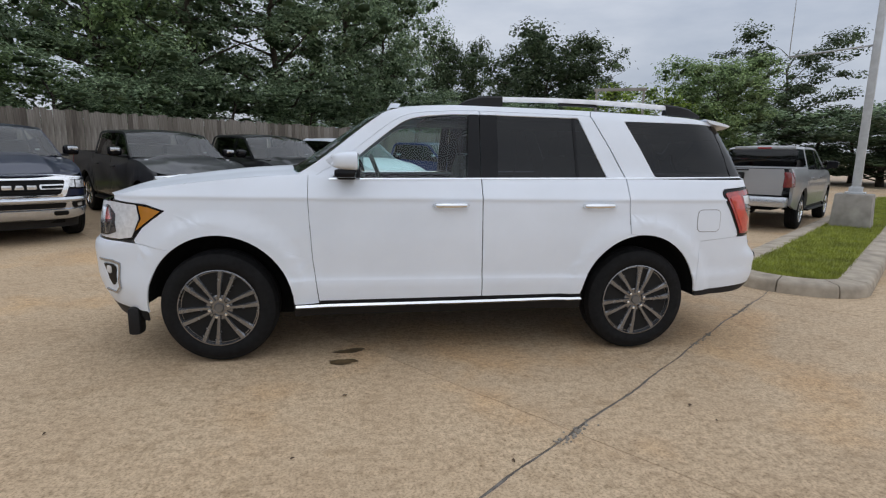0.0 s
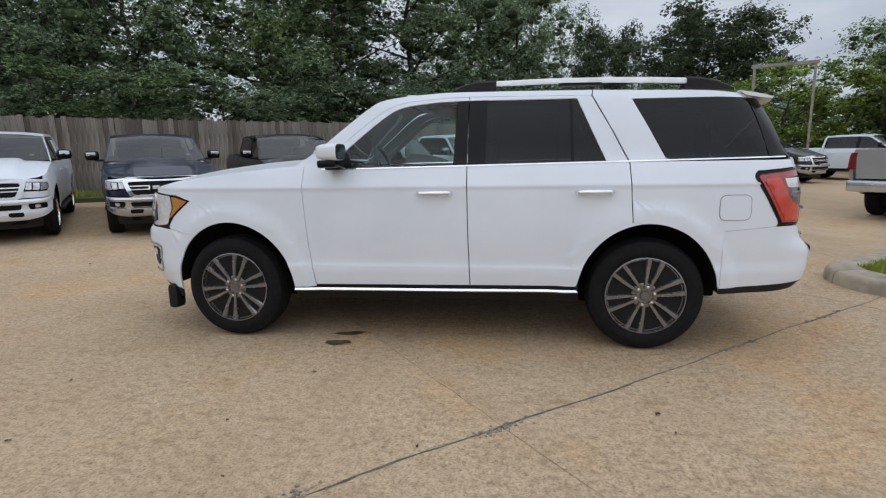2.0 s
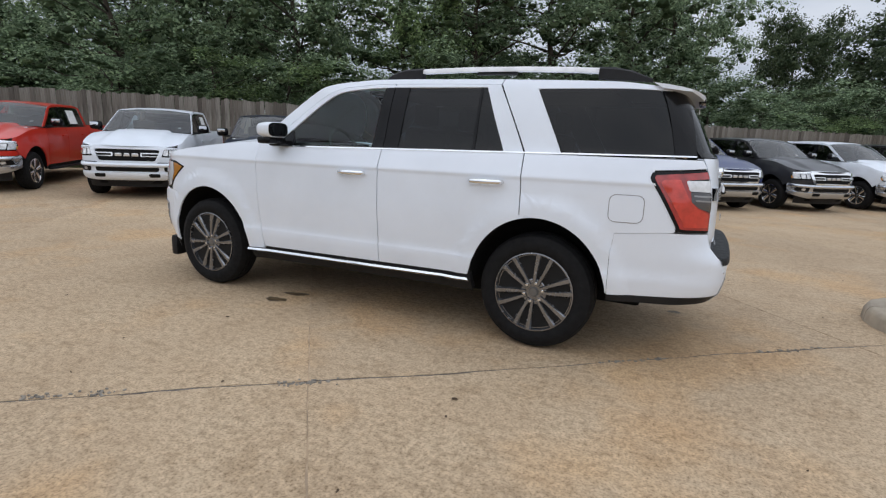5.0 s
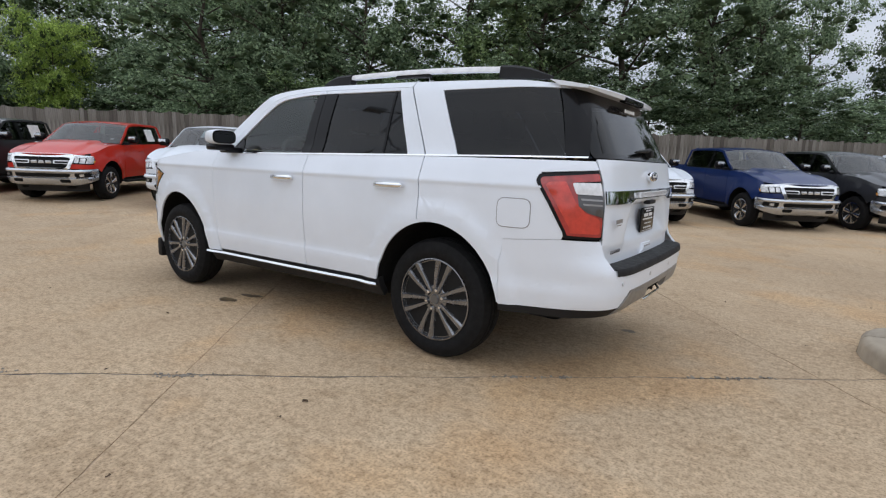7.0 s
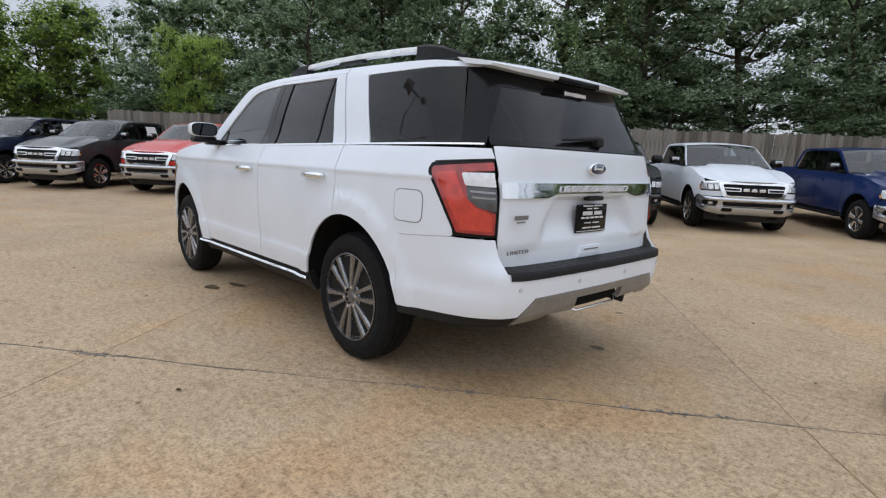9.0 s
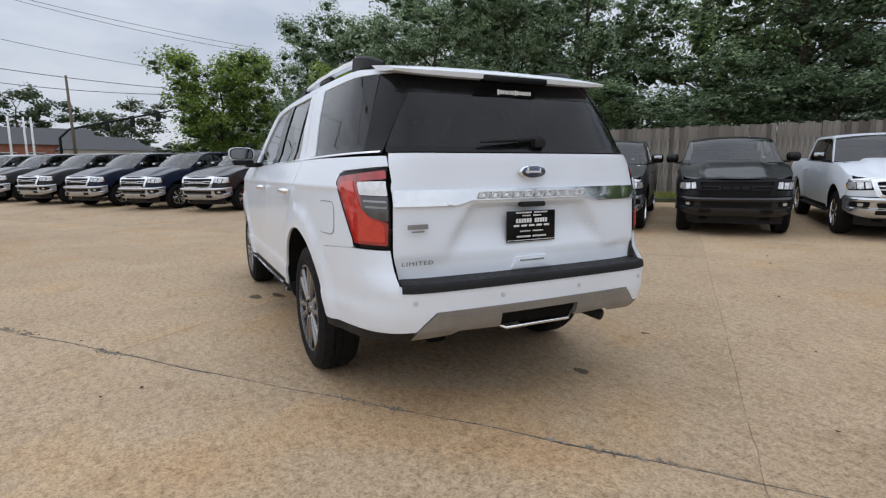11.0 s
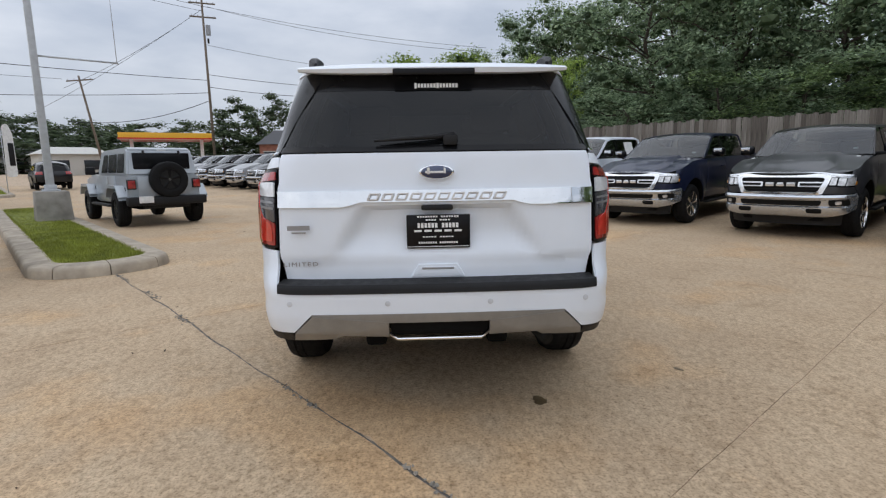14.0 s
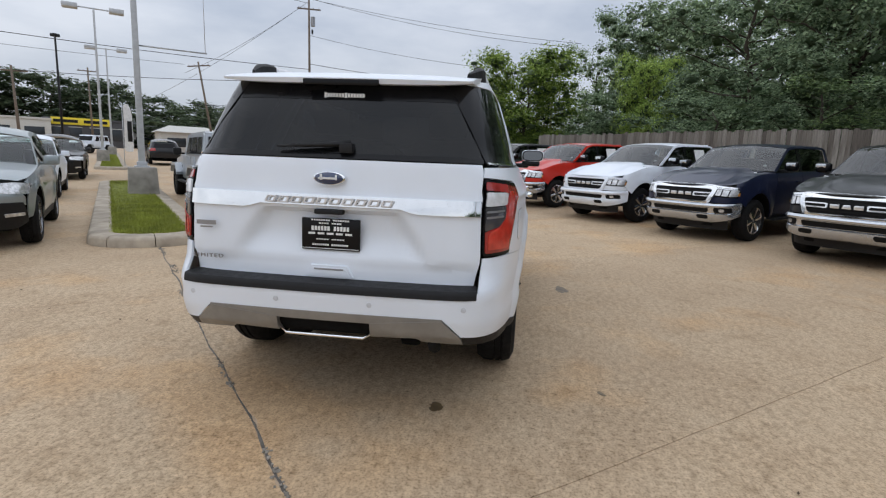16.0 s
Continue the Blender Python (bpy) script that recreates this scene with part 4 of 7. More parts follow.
# mirrors, handles, cabin
for sgn in (-1, 1):
    my, mz = sgn * 1.09, 1.440
    shell = bmesh.new()
    rings = []
    for x, k in ((-0.578, 0.93), (-0.590, 1.0), (-0.63, 1.0), (-0.67, 0.96), (-0.71, 0.86), (-0.74, 0.70), (-0.758, 0.48), (-0.764, 0.2)):
        ring = []
        for i in range(28):
            t = 2 * math.pi * i / 28
            c, q = math.cos(t), math.sin(t)
            ring.append(shell.verts.new((x + 0.035 * (sgn * c + 0.2) * (1 - k), my + 0.115 * k * math.copysign(abs(c) ** 0.55, c), mz + 0.060 * k * math.copysign(abs(q) ** 0.6, q))))
        rings.append(ring)
    for a, b in zip(rings, rings[1:]):
        for i in range(28):
            k = (i + 1) % 28
            shell.faces.new((a[i], a[k], b[k], b[i]))
    shell.faces.new(rings[-1])
    shell.faces.new(rings[0][::-1])
    bmesh.ops.recalc_face_normals(shell, faces=shell.faces)
    mirror = part("mirror", shell, WHITE, suv, "white door mirror with a black base")
    for nm, kx, ky, kz, mt in (("mirror_bezel", -0.5745, 0.107, 0.054, GLOSSY), ("mirror_glass", -0.5715, 0.097, 0.047, MIRROR)):
        plate_bm = bmesh.new()
        loop = [(my + ky * math.copysign(abs(math.cos(t)) ** 0.55, math.cos(t)), mz + kz * math.copysign(abs(math.sin(t)) ** 0.6, math.sin(t))) for t in (2 * math.pi * i / 28 for i in range(28))]
        front = [plate_bm.verts.new((kx, a, b)) for a, b in loop]
        rear = [plate_bm.verts.new((kx - 0.012, a, b)) for a, b in loop]
        plate_bm.faces.new(front)
        for i in range(28):
            k = (i + 1) % 28
            plate_bm.faces.new((front[i], front[k], rear[k], rear[i]))
        bmesh.ops.recalc_face_normals(plate_bm, faces=plate_bm.faces)
        part(nm, plate_bm, mt, mirror)
    part("mirror_base", boxes((-0.66, sgn * 1.075, 1.356, 0.14, 0.19, 0.055, 0.02), (-0.655, sgn * 0.97, 1.335, 0.13, 0.17, 0.05, 0.02)), GLOSSY, mirror)
    for dx, dr in ((0.075, door_f), (1.185, door_r)):
        owner = dr[0 if sgn < 0 else 1]
        y = abs(skin(at_x(dx, 1.13)[0], 1.13).y)
        bm = tube(bmesh.new(), [(dx - 0.125, sgn * (y + 0.004), 1.135), (dx - 0.10, sgn * (y + 0.032), 1.136), (dx, sgn * (y + 0.038), 1.137), (dx + 0.10, sgn * (y + 0.032), 1.138), (dx + 0.125, sgn * (y + 0.004), 1.138)], [0.012, 0.016, 0.017, 0.016, 0.012], 8)
        for v in bm.verts:
            v.co.z = 1.136 + (v.co.z - 1.136) * 1.15
        part("door_handle", bm, CHROME, owner, "chrome handle")


def seat(x, y):
    bm = bmesh.new()
    box(bm, x, y, 0.92, 0.52, 0.52, 0.16, 0.05)
    box(bm, x + 0.24, y, 1.22, 0.16, 0.50, 0.58, 0.06, 2, Matrix.Translation((x + 0.24, y, 0.95)) @ Matrix.Rotation(radians(14), 4, "Y") @ Matrix.Translation((-x - 0.24, -y, -0.95)))
    box(bm, x + 0.36, y, 1.60, 0.10, 0.28, 0.18, 0.04)
    return bm


for y in (-0.42, 0.42):
    part("seat", seat(0.05, y), LEATHER, suv, "dark leather seat")
    part("seat", seat(0.98, y), LEATHER, suv, "dark leather seat")
part("dashboard", boxes((-0.78, 0, 1.18, 0.5, 1.5, 0.28, 0.08), (-0.66, -0.42, 1.30, 0.2, 0.4, 0.08, 0.03), (-0.52, 0, 1.0, 0.3, 0.35, 0.4, 0.05)), TRIM, suv)
bm = bmesh.new()
ring = [(0.185 * math.cos(2 * math.pi * i / 28), 0.185 * math.sin(2 * math.pi * i / 28), 0) for i in range(29)]
tube(bm, ring, 0.017, 8)
box(bm, 0, 0, -0.01, 0.34, 0.05, 0.03, 0.01)
box(bm, 0, -0.08, -0.01, 0.05, 0.18, 0.03, 0.01)
bmesh.ops.transform(bm, matrix=pose(-0.42, -0.42, 1.30, 0, 68, 0) @ pose(0, 0, 0, 0, 0, 90), verts=bm.verts)
part("steering_wheel", bm, LEATHER, suv, "dark steering wheel")
part("cabin_lining", boxes((0.92, 0, 1.772, 1.95, 1.15, 0.03, 0.01), (0.22, -0.82, 1.0, 1.55, 0.05, 0.6), (0.22, 0.82, 1.0, 1.55, 0.05, 0.6), (1.8, 0, 1.1, 1.1, 1.4, 0.3, 0.05)), TRIM, suv)

# ---- ground ----
def concrete_material():
    m, nt, b = material("tan_concrete")
    big = noise_node(nt, 0.30, 3)
    mid = noise_node(nt, 1.6, 5, 0.6)
    mottle = noise_node(nt, 14.0, 4, 0.6, "Object", (1, 1.5, 1))
    fleck = noise_node(nt, 27.0, 3, 0.55, "Object", (1.4, 1, 1))
    patch = noise_node(nt, 0.9, 3, 0.6)
    grain = noise_node(nt, 75.0, 3, 0.6)
    c = ramp_node(nt, mid, [(0.30, (0.462, 0.342, 0.222)), (0.5, (0.497, 0.375, 0.248)), (0.72, (0.527, 0.407, 0.276))])
    c = mixed(nt, "MULTIPLY", 0.8, c, ramp_node(nt, big, [(0.35, (0.88, 0.86, 0.84)), (0.65, (1.05, 1.04, 1.03))]))
    c = mixed(nt, "MULTIPLY", 0.9, c, ramp_node(nt, mottle, [(0.34, (0.78, 0.755, 0.72)), (0.45, (0.94, 0.93, 0.91)), (0.55, (1.03, 1.025, 1.02)), (0.70, (1.12, 1.11, 1.09))]))
    c = mixed(nt, "MULTIPLY", ramp_node(nt, patch, [(0.35, grey(0.4)), (0.65, grey(1.0))]), c, ramp_node(nt, fleck, [(0.34, (0.68, 0.645, 0.59)), (0.45, (0.95, 0.945, 0.93)), (0.56, (1.04, 1.035, 1.03)), (0.70, (1.18, 1.17, 1.15))]))
    worn = noise_node(nt, 2.6, 9, 0.72)
    c = mixed(nt, "MULTIPLY", 0.5, c, ramp_node(nt, worn, [(0.36, (0.74, 0.70, 0.64)), (0.405, (0.82, 0.79, 0.74)), (0.425, (1, 1, 1)), (0.62, (1, 1, 1)), (0.70, (1.10, 1.05, 0.98))]))
    c = mixed(nt, "MULTIPLY", 1.0, c, ramp_node(nt, grain, [(0.34, (0.64, 0.61, 0.56)), (0.50, (1, 1, 1)), (0.72, (1.14, 1.13, 1.11))]))
    rust = noise_node(nt, 0.55, 4, 0.6)
    c = mixed(nt, "MULTIPLY", 1.0, c, ramp_node(nt, rust, [(0.52, (1, 1, 1)), (0.64, (1.08, 0.98, 0.85))]))
    info = nt.nodes.new("ShaderNodeObjectInfo")
    c = mixed(nt, "MULTIPLY", 1.0, c, ramp_node(nt, info.outputs["Random"], [(0.0, (0.93, 0.93, 0.93)), (1.0, (1.05, 1.05, 1.04))]))
    nt.links.new(c, b.inputs["Base Color"])
    b.inputs["Roughness"].default_value = 0.82
    bump(nt, b, grain, 0.35, 0.006)
    return m


CONCRETE = concrete_material()
FILLER = plain("joint_filler", (0.46, 0.345, 0.235), 0.9, vary=0.35, scale=5, relief=0.4)
KERB = plain("kerb_concrete", (0.36, 0.305, 0.235), 0.85, vary=0.3, scale=4, relief=0.4)
GRASS = plain("grass_blades", (0.24, 0.265, 0.035), 0.75, vary=0.4, scale=3)
TURF = plain("turf", (0.18, 0.20, 0.03), 0.95, vary=0.5, scale=6, relief=0.6)
SOIL = plain("soil", (0.06, 0.075, 0.03), 0.95, vary=0.5, scale=1.5, relief=0.4)

U_EDGES = [-0.9 + 4.0 * k for k in range(-11, 11)]
V_EDGES = [-2.05 - 6.0 * k for k in range(5, 0, -1)] + [-2.05, 4.0, 9.0, 14.1]


def ground_sheet():
    bm = bmesh.new()
    us = [-1800, -600, -200, -104] + [x for x in range(-60, 61, 2)] + [90, 200, 600, 1800]
    vs = [-1800, -600, -200, -90, -40, -10, 0, 4, 7.333, 14.5, 30, 60, 90, 200, 600, 1800]
    pts = [[bm.verts.new(lot(u, v, -0.004)) for v in vs] for u in us]
    for i in range(len(us) - 1):
        for j in range(len(vs) - 1):
            bm.faces.new((pts[i][j], pts[i + 1][j], pts[i + 1][j + 1], pts[i][j + 1]))
    return bm


ground = tagged(part("ground", ground_sheet(), FILLER), "tan concrete lot with joints, stains and dark crack filler", "ground", kind="structure")


def slab(u0, u1, v0, v1, near):
    """A slab whose rim is broken a little; near ones are cut finer."""
    bm = bmesh.new()
    nu, nv = (40, 60) if near else (4, 6)
    rng = random.Random(int(u0 * 100) * 31 + int(v0 * 100))
    wide_gap = {-2.05: 0.007}

    def gap(edge, k):
        base = wide_gap.get(round(edge, 2), 0.0028)
        return base * (0.6 + 0.8 * rng.random()) + (base * rng.uniform(0.6, 2.6) if near and rng.random() < 0.14 else 0)
    top = []
    for i in range(nu + 1):
        row = []
        for j in range(nv + 1):
            u, v = u0 + (u1 - u0) * i / nu, v0 + (v1 - v0) * j / nv
            u += gap(u0, j) if i == 0 else -gap(u1, j) if i == nu else 0
            v += gap(v0, i) if j == 0 else -gap(v1, i) if j == nv else 0
            if near:
                v += 0.010 * math.sin(u * 2.1 + v0) + 0.006 * math.sin(u * 7.3)
                u += 0.003 * math.sin(v * 1.7 + 1) + 0.002 * math.sin(v * 6.1)
            row.append(bm.verts.new(lot(u, v)))
        top.append(row)
    for i in range(nu):
        for j in range(nv):
            bm.faces.new((top[i][j], top[i + 1][j], top[i + 1][j + 1], top[i][j + 1]))
    loop = [top[i][0] for i in range(nu)] + [top[nu][j] for j in range(nv)] + [top[i][nv] for i in range(nu, 0, -1)] + [top[0][j] for j in range(nv, 0, -1)]
    low = [bm.verts.new(v.co - Vector((0, 0, 0.07))) for v in loop]
    for i in range(len(loop)):
        k = (i + 1) % len(loop)
        bm.faces.new((loop[i], low[i], low[k], loop[k]))
    return bm


def place_slabs():
    for u0, u1 in zip(U_EDGES, U_EDGES[1:]):
        for v0, v1 in zip(V_EDGES, V_EDGES[1:]):
            part("slab", slab(u0, u1, v0, v1, -9 < u0 < 8 and -9 < v0 < 5), CONCRETE, ground, smooth=False)


TAR = plain("crack_sealant", (0.125, 0.11, 0.095), 0.85, vary=0.6, scale=8, relief=0.5)
CRUMB = plain("crumbled_mortar", (0.27, 0.24, 0.20), 0.95, vary=0.4, scale=14, relief=0.7)


def ribbon(u0, u1, v, half, z, seed, fill=1.0):
    """A ragged strip along a joint."""
    rng = random.Random(seed)
    bm = bmesh.new()
    last, u = None, u0
    while u < u1:
        c = v + 0.010 * math.sin(u * 2.1 + v) + 0.006 * math.sin(u * 7.3)
        w = half * rng.uniform(0.35, 1.5)
        row = [bm.verts.new(lot(u, c - w, z)), bm.verts.new(lot(u, c + half * rng.uniform(0.35, 1.5), z))]
        if last and rng.random() < fill:
            bm.faces.new((last[0], row[0], row[1], last[1]))
        last = row
        u += rng.uniform(0.03, 0.09)
    return bm


part("joint_sealant", ribbon(-12.0, 12.0, -2.05, 0.008, -0.002, 5), TAR, ground, smooth=False)


def crumbs(u, v, length, wide, n, seed):
    """Broken bits of mortar lying along a joint."""
    rng = random.Random(seed)
    bm = bmesh.new()
    for _ in range(n):
        p = lot(u + rng.uniform(-0.5, 0.5) * length, v + rng.gauss(0, 0.4) * wide)
        r = rng.uniform(0.004, 0.015)
        k = rng.randint(5, 7)
        a0 = rng.uniform(0, 6.28)
        ring = [p + Vector((r * rng.uniform(0.6, 1.3) * math.cos(a0 + 6.283 * i / k), r * rng.uniform(0.5, 1.1) * math.sin(a0 + 6.283 * i / k), 0.001)) for i in range(k)]
        top = [bm.verts.new(q.lerp(p, 0.25) + Vector((0, 0, rng.uniform(0.003, 0.008)))) for q in ring]
        low = [bm.verts.new(q) for q in ring]
        bm.faces.new(top)
        for i in range(k):
            bm.faces.new((low[i], low[(i + 1) % k], top[(i + 1) % k], top[i]))
    return bm


for n, (u, v, length, wide, count) in enumerate(((-0.90, -2.06, 0.35, 0.05, 40), (-2.1, -2.02, 0.5, 0.05, 46), (2.5, -2.05, 0.6, 0.03, 40), (1.2, -2.05, 0.5, 0.03, 34), (-3.4, -2.05, 0.7, 0.05, 50), (4.4, -2.05, 0.6, 0.04, 34))):
    tagged(part("mortar_crumbs", crumbs(u, v, length, wide, count, n), CRUMB, ground, smooth=False), kind="stuff")

# stains, dry leaves
OIL = plain("oil_stain", (0.125, 0.085, 0.042), 0.45, vary=0.4, scale=12)
DRY = plain("dry_leaf", (0.09, 0.055, 0.03), 0.85, vary=0.5, scale=30)


def stain(x, y, a, b, turn, seed):
    rng = random.Random(seed)
    bm = bmesh.new()
    ph = [rng.uniform(0, 6.28) for _ in range(3)]
    pts = []
    for i in range(40):
        t = 2 * math.pi * i / 40
        k = 1 + 0.16 * math.sin(2 * t + ph[0]) + 0.12 * math.sin(3 * t + ph[1]) + 0.07 * math.sin(7 * t + ph[2])
        px, py = a * k * math.cos(t), b * k * math.sin(t)
        c, s = math.cos(radians(turn)), math.sin(radians(turn))
        pts.append(bm.verts.new((x + px * c - py * s, y + px * s + py * c, 0.0025)))
    bm.faces.new(pts)
    return part("stain", bm, OIL, ground, smooth=False)


stain(-0.66, -0.81, 0.105, 0.05, 10, 1)
stain(-0.70, -1.03, 0.10, 0.055, -8, 2)
stain(2.42, 0.55, 0.048, 0.042, 0, 3)
stain(2.04, 1.51, 0.03, 0.02, 30, 4)
stain(-0.63, 1.5, 0.16, 0.06, 12, 5)


def dry_leaf(x, y, r, turn, seed):
    rng = random.Random(seed)
    bm = bmesh.new()
    ring = [bm.verts.new((r * 1.5 * math.cos(t) * rng.uniform(0.7, 1.2), r * 0.7 * math.sin(t) * rng.uniform(0.7, 1.2), 0.002 + rng.uniform(0, 0.012))) for t in (6.283 * i / 8 for i in range(8))]
    mid = bm.verts.new((0, 0, 0.004))
    for i in range(8):
        bm.faces.new((ring[i], ring[(i + 1) % 8], mid))
    ob = tagged(part("dry_leaf", bm, DRY), "small dry brown leaf lying on the concrete", "leaf", group="fallen leaves")
    ob.matrix_basis = pose(x, y, 0.001, 0, 0, turn)


rng = random.Random(77)
spots = [(1.36, -2.87), (3.08, -1.75), (-0.62, -2.75), (-0.88, -2.27), (-4.4, -0.07), (-0.66, -1.59), (-2.2, -1.9), (-1.9, -2.6), (0.2, -2.4), (2.9, 2.2), (3.6, 1.1), (4.1, 3.0), (2.2, -3.3), (0.9, -3.6)]
spots += [(rng.uniform(-6, 8), rng.uniform(-5, 9)) for _ in range(46)]
for n, (x, y) in enumerate(spots):
    if -2.7 < x < 2.8 and -1.05 < y < 1.1:
        continue
    dry_leaf(x, y, rng.uniform(0.006, 0.014), rng.uniform(0, 360), n)


# ---- fence ----
def wood_material():
    m, nt, b = material("weathered_boards")
    n = noise_node(nt, 3.0, 6, 0.6, "Object", (6, 6, 0.5))
    c = ramp_node(nt, n, [(0.28, (0.085, 0.075, 0.065)), (0.5, (0.20, 0.182, 0.16)), (0.75, (0.33, 0.31, 0.28))])
    info = nt.nodes.new("ShaderNodeObjectInfo")
    c = mixed(nt, "MULTIPLY", 1.0, c, ramp_node(nt, info.outputs["Random"], [(0.0, (0.45, 0.42, 0.40)), (0.18, (0.74, 0.71, 0.68)), (0.6, (1.0, 0.99, 0.97)), (1.0, (1.22, 1.22, 1.22))]))
    isl = nt.nodes.new("ShaderNodeNewGeometry")
    c = mixed(nt, "MULTIPLY", 1.0, c, ramp_node(nt, isl.outputs["Random Per Island"], [(0.0, (0.6, 0.57, 0.54)), (0.2, (0.92, 0.9, 0.88)), (1.0, (1.12, 1.12, 1.12))]))
    nt.links.new(c, b.inputs["Base Color"])
    b.inputs["Roughness"].default_value = 0.9
    bump(nt, b, n, 0.5, 0.01)
    return m


WOOD = wood_material()
FENCE_V, FENCE_A, FENCE_B = 15.3, -15.3, 36.0
FENCE_H = 2.38
FENCE_Z = 0.05


def build_fence():
    fence = root("fence", "tall weathered grey wooden board fence behind the parked trucks", "fence")
    rng = random.Random(4)
    shapes = []
    for k in range(5):
        bm = bmesh.new()
        w, h = 0.1462, FENCE_H - 0.03 + 0.015 * k
        vs = [(-w / 2, 0), (w / 2, 0), (w / 2, h - 0.014), (w / 2 - 0.016, h), (-w / 2 + 0.016, h), (-w / 2, h - 0.014)]
        f = bm.faces.new([bm.verts.new((a, 0, b)) for a, b in vs])
        ex = bmesh.ops.extrude_face_region(bm, geom=[f])
        for v in ex["geom"]:
            if isinstance(v, bmesh.types.BMVert):
                v.co.y += 0.018
        bmesh.ops.recalc_face_normals(bm, faces=bm.faces)
        me = bpy.data.meshes.new("board")
        bm.to_mesh(me)
        bm.free()
        me.materials.append(WOOD)
        shapes.append(me)
    u, far = FENCE_A, bmesh.new()
    while u < FENCE_B:
        m = lot_pose(u, FENCE_V, rng.uniform(-1.5, 1.5), FENCE_Z + rng.uniform(-0.02, 0.02)) @ pose(0, 0, 0, 0, rng.uniform(-0.3, 0.3), 0)
        if -19.0 < u < 24.0:
            b = new("board", rng.choice(shapes))
            b.matrix_basis = m
            b.parent = fence
        else:
            me = rng.choice(shapes)
            far_v = [far.verts.new(m @ v.co) for v in me.vertices]
            for p in me.polygons:
                far.faces.new([far_v[i] for i in p.vertices])
        u += 0.147
    tagged(part("distant_boarding", far, WOOD, fence, smooth=False), kind="stuff")
    u = FENCE_A
    while u < FENCE_B:
        bm = boxes((0, 0.07, FENCE_H / 2 - 0.1, 0.09, 0.09, FENCE_H - 0.05, 0.01))
        part("post", bm, WOOD, fence).matrix_basis = lot_pose(u, FENCE_V, 0, FENCE_Z)
        for h in (0.4, 1.9):
            part("fence_rail", boxes((1.2, 0.045, h, 2.42, 0.04, 0.09)), WOOD, fence).matrix_basis = lot_pose(u, FENCE_V, 0, FENCE_Z)
        u += 2.4


build_fence()


# ---- planted islands with light poles ----
def island(ua, ub, v0, v1, seed):
    """A long island of kerb and grass with round noses at both ends."""
    mid, rad = (v0 + v1) / 2, (v1 - v0) / 2
    ring = [(ub - rad * 0.8 + rad * 0.8 * math.cos(t), mid + rad * math.sin(t)) for t in (math.pi * (-0.5 + i / 12) for i in range(13))]
    ring += [(ua + rad * 0.8 + rad * 0.8 * math.cos(t), mid + rad * math.sin(t)) for t in (math.pi * (0.5 + i / 12) for i in range(13))]
    thing = root("planted_island", "narrow lawn island with a rounded concrete kerb", "kerb island", kind="structure")
    dense = []
    for (a, b), (c, d) in zip(ring, ring[1:] + ring[:1]):
        n = max(1, int(math.hypot(c - a, d - b) / 1.2))
        dense += [(a + (c - a) * k / n, b + (d - b) * k / n) for k in range(n)]
    N = len(dense)

    def inset(k, w):
        a, b = dense[(k - 1) % N], dense[(k + 1) % N]
        dx, dy = b[0] - a[0], b[1] - a[1]
        l = math.hypot(dx, dy)
        return (dense[k % N][0] - dy / l * w, dense[k % N][1] + dx / l * w)
    prof = [(0.0, -0.02), (0.012, 0.09), (0.03, 0.125), (0.06, 0.14), (0.30, 0.155), (0.325, 0.145), (0.335, 0.05)]
    k = 0
    while k < N:
        curved = dense[k][0] > ub - rad * 0.85 or dense[k][0] < ua + rad * 0.85
        e = min(k + (3 if curved else 1), N)
        bm = bmesh.new()
        rows = []
        span = list(range(k, e + 1))
        for n, i in enumerate(span):
            row = []
            for w, z in prof:
                pu, pv = inset(i, w)
                if n == 0 or n == len(span) - 1:
                    qu, qv = inset(i + (1 if n == 0 else -1), w)
                    l = math.hypot(qu - pu, qv - pv)
                    pu, pv = pu + (qu - pu) * 0.006 / l, pv + (qv - pv) * 0.006 / l
                row.append(bm.verts.new(lot(pu, pv, z)))
            rows.append(row)
        for a, b in zip(rows, rows[1:]):
            for i in range(len(prof) - 1):
                bm.faces.new((a[i], a[i + 1], b[i + 1], b[i]))
        bm.faces.new(rows[0])
        bm.faces.new(rows[-1][::-1])
        bmesh.ops.recalc_face_normals(bm, faces=bm.faces)
        part("kerb_stone", bm, KERB, thing)
        k = e
    bm = bmesh.new()
    bm.faces.new([bm.verts.new(lot(*inset(i, 0.328), 0.132)) for i in range(N)])
    part("lawn_bed", bm, TURF, thing, smooth=False)
    rng = random.Random(seed)
    near = ua if abs(ua) < abs(ub) else ub
    bm = bmesh.new()
    for _ in range(34000):
        t = rng.random() ** 1.5
        u = near + (ub + ua - 2 * near) * t
        v = rng.uniform(v0 + 0.3, v1 - 0.3)
        du = min(u - ua, ub - u) - 0.3
        if du < 0:
            continue
        half = (rad - 0.3) * math.sqrt(max(0.0, 1 - (1 - min(1, du / (rad * 0.8 - 0.3))) ** 2))
        if abs(v - mid) > half:
            continue
        p = lot(u, v, 0.12)
        h, a, w = rng.uniform(0.03, 0.07), rng.uniform(0, 6.28), 0.008
        d = Vector((math.cos(a), math.sin(a), 0))
        tip = p + Vector((rng.uniform(-0.035, 0.035), rng.uniform(-0.035, 0.035), h))
        bm.faces.new((bm.verts.new(p - d * w), bm.verts.new(p + d * w), bm.verts.new(tip)))
    tagged(part("grass", bm, GRASS, thing, "mown green grass", smooth=False), kind="stuff")
    return thing


island(3.6, 26.0, -2.95, -1.3, 3)
island(-17.5, -3.68, -2.93, -1.28, 5)
island(-60.0, -27.5, -3.3, -1.7, 7)


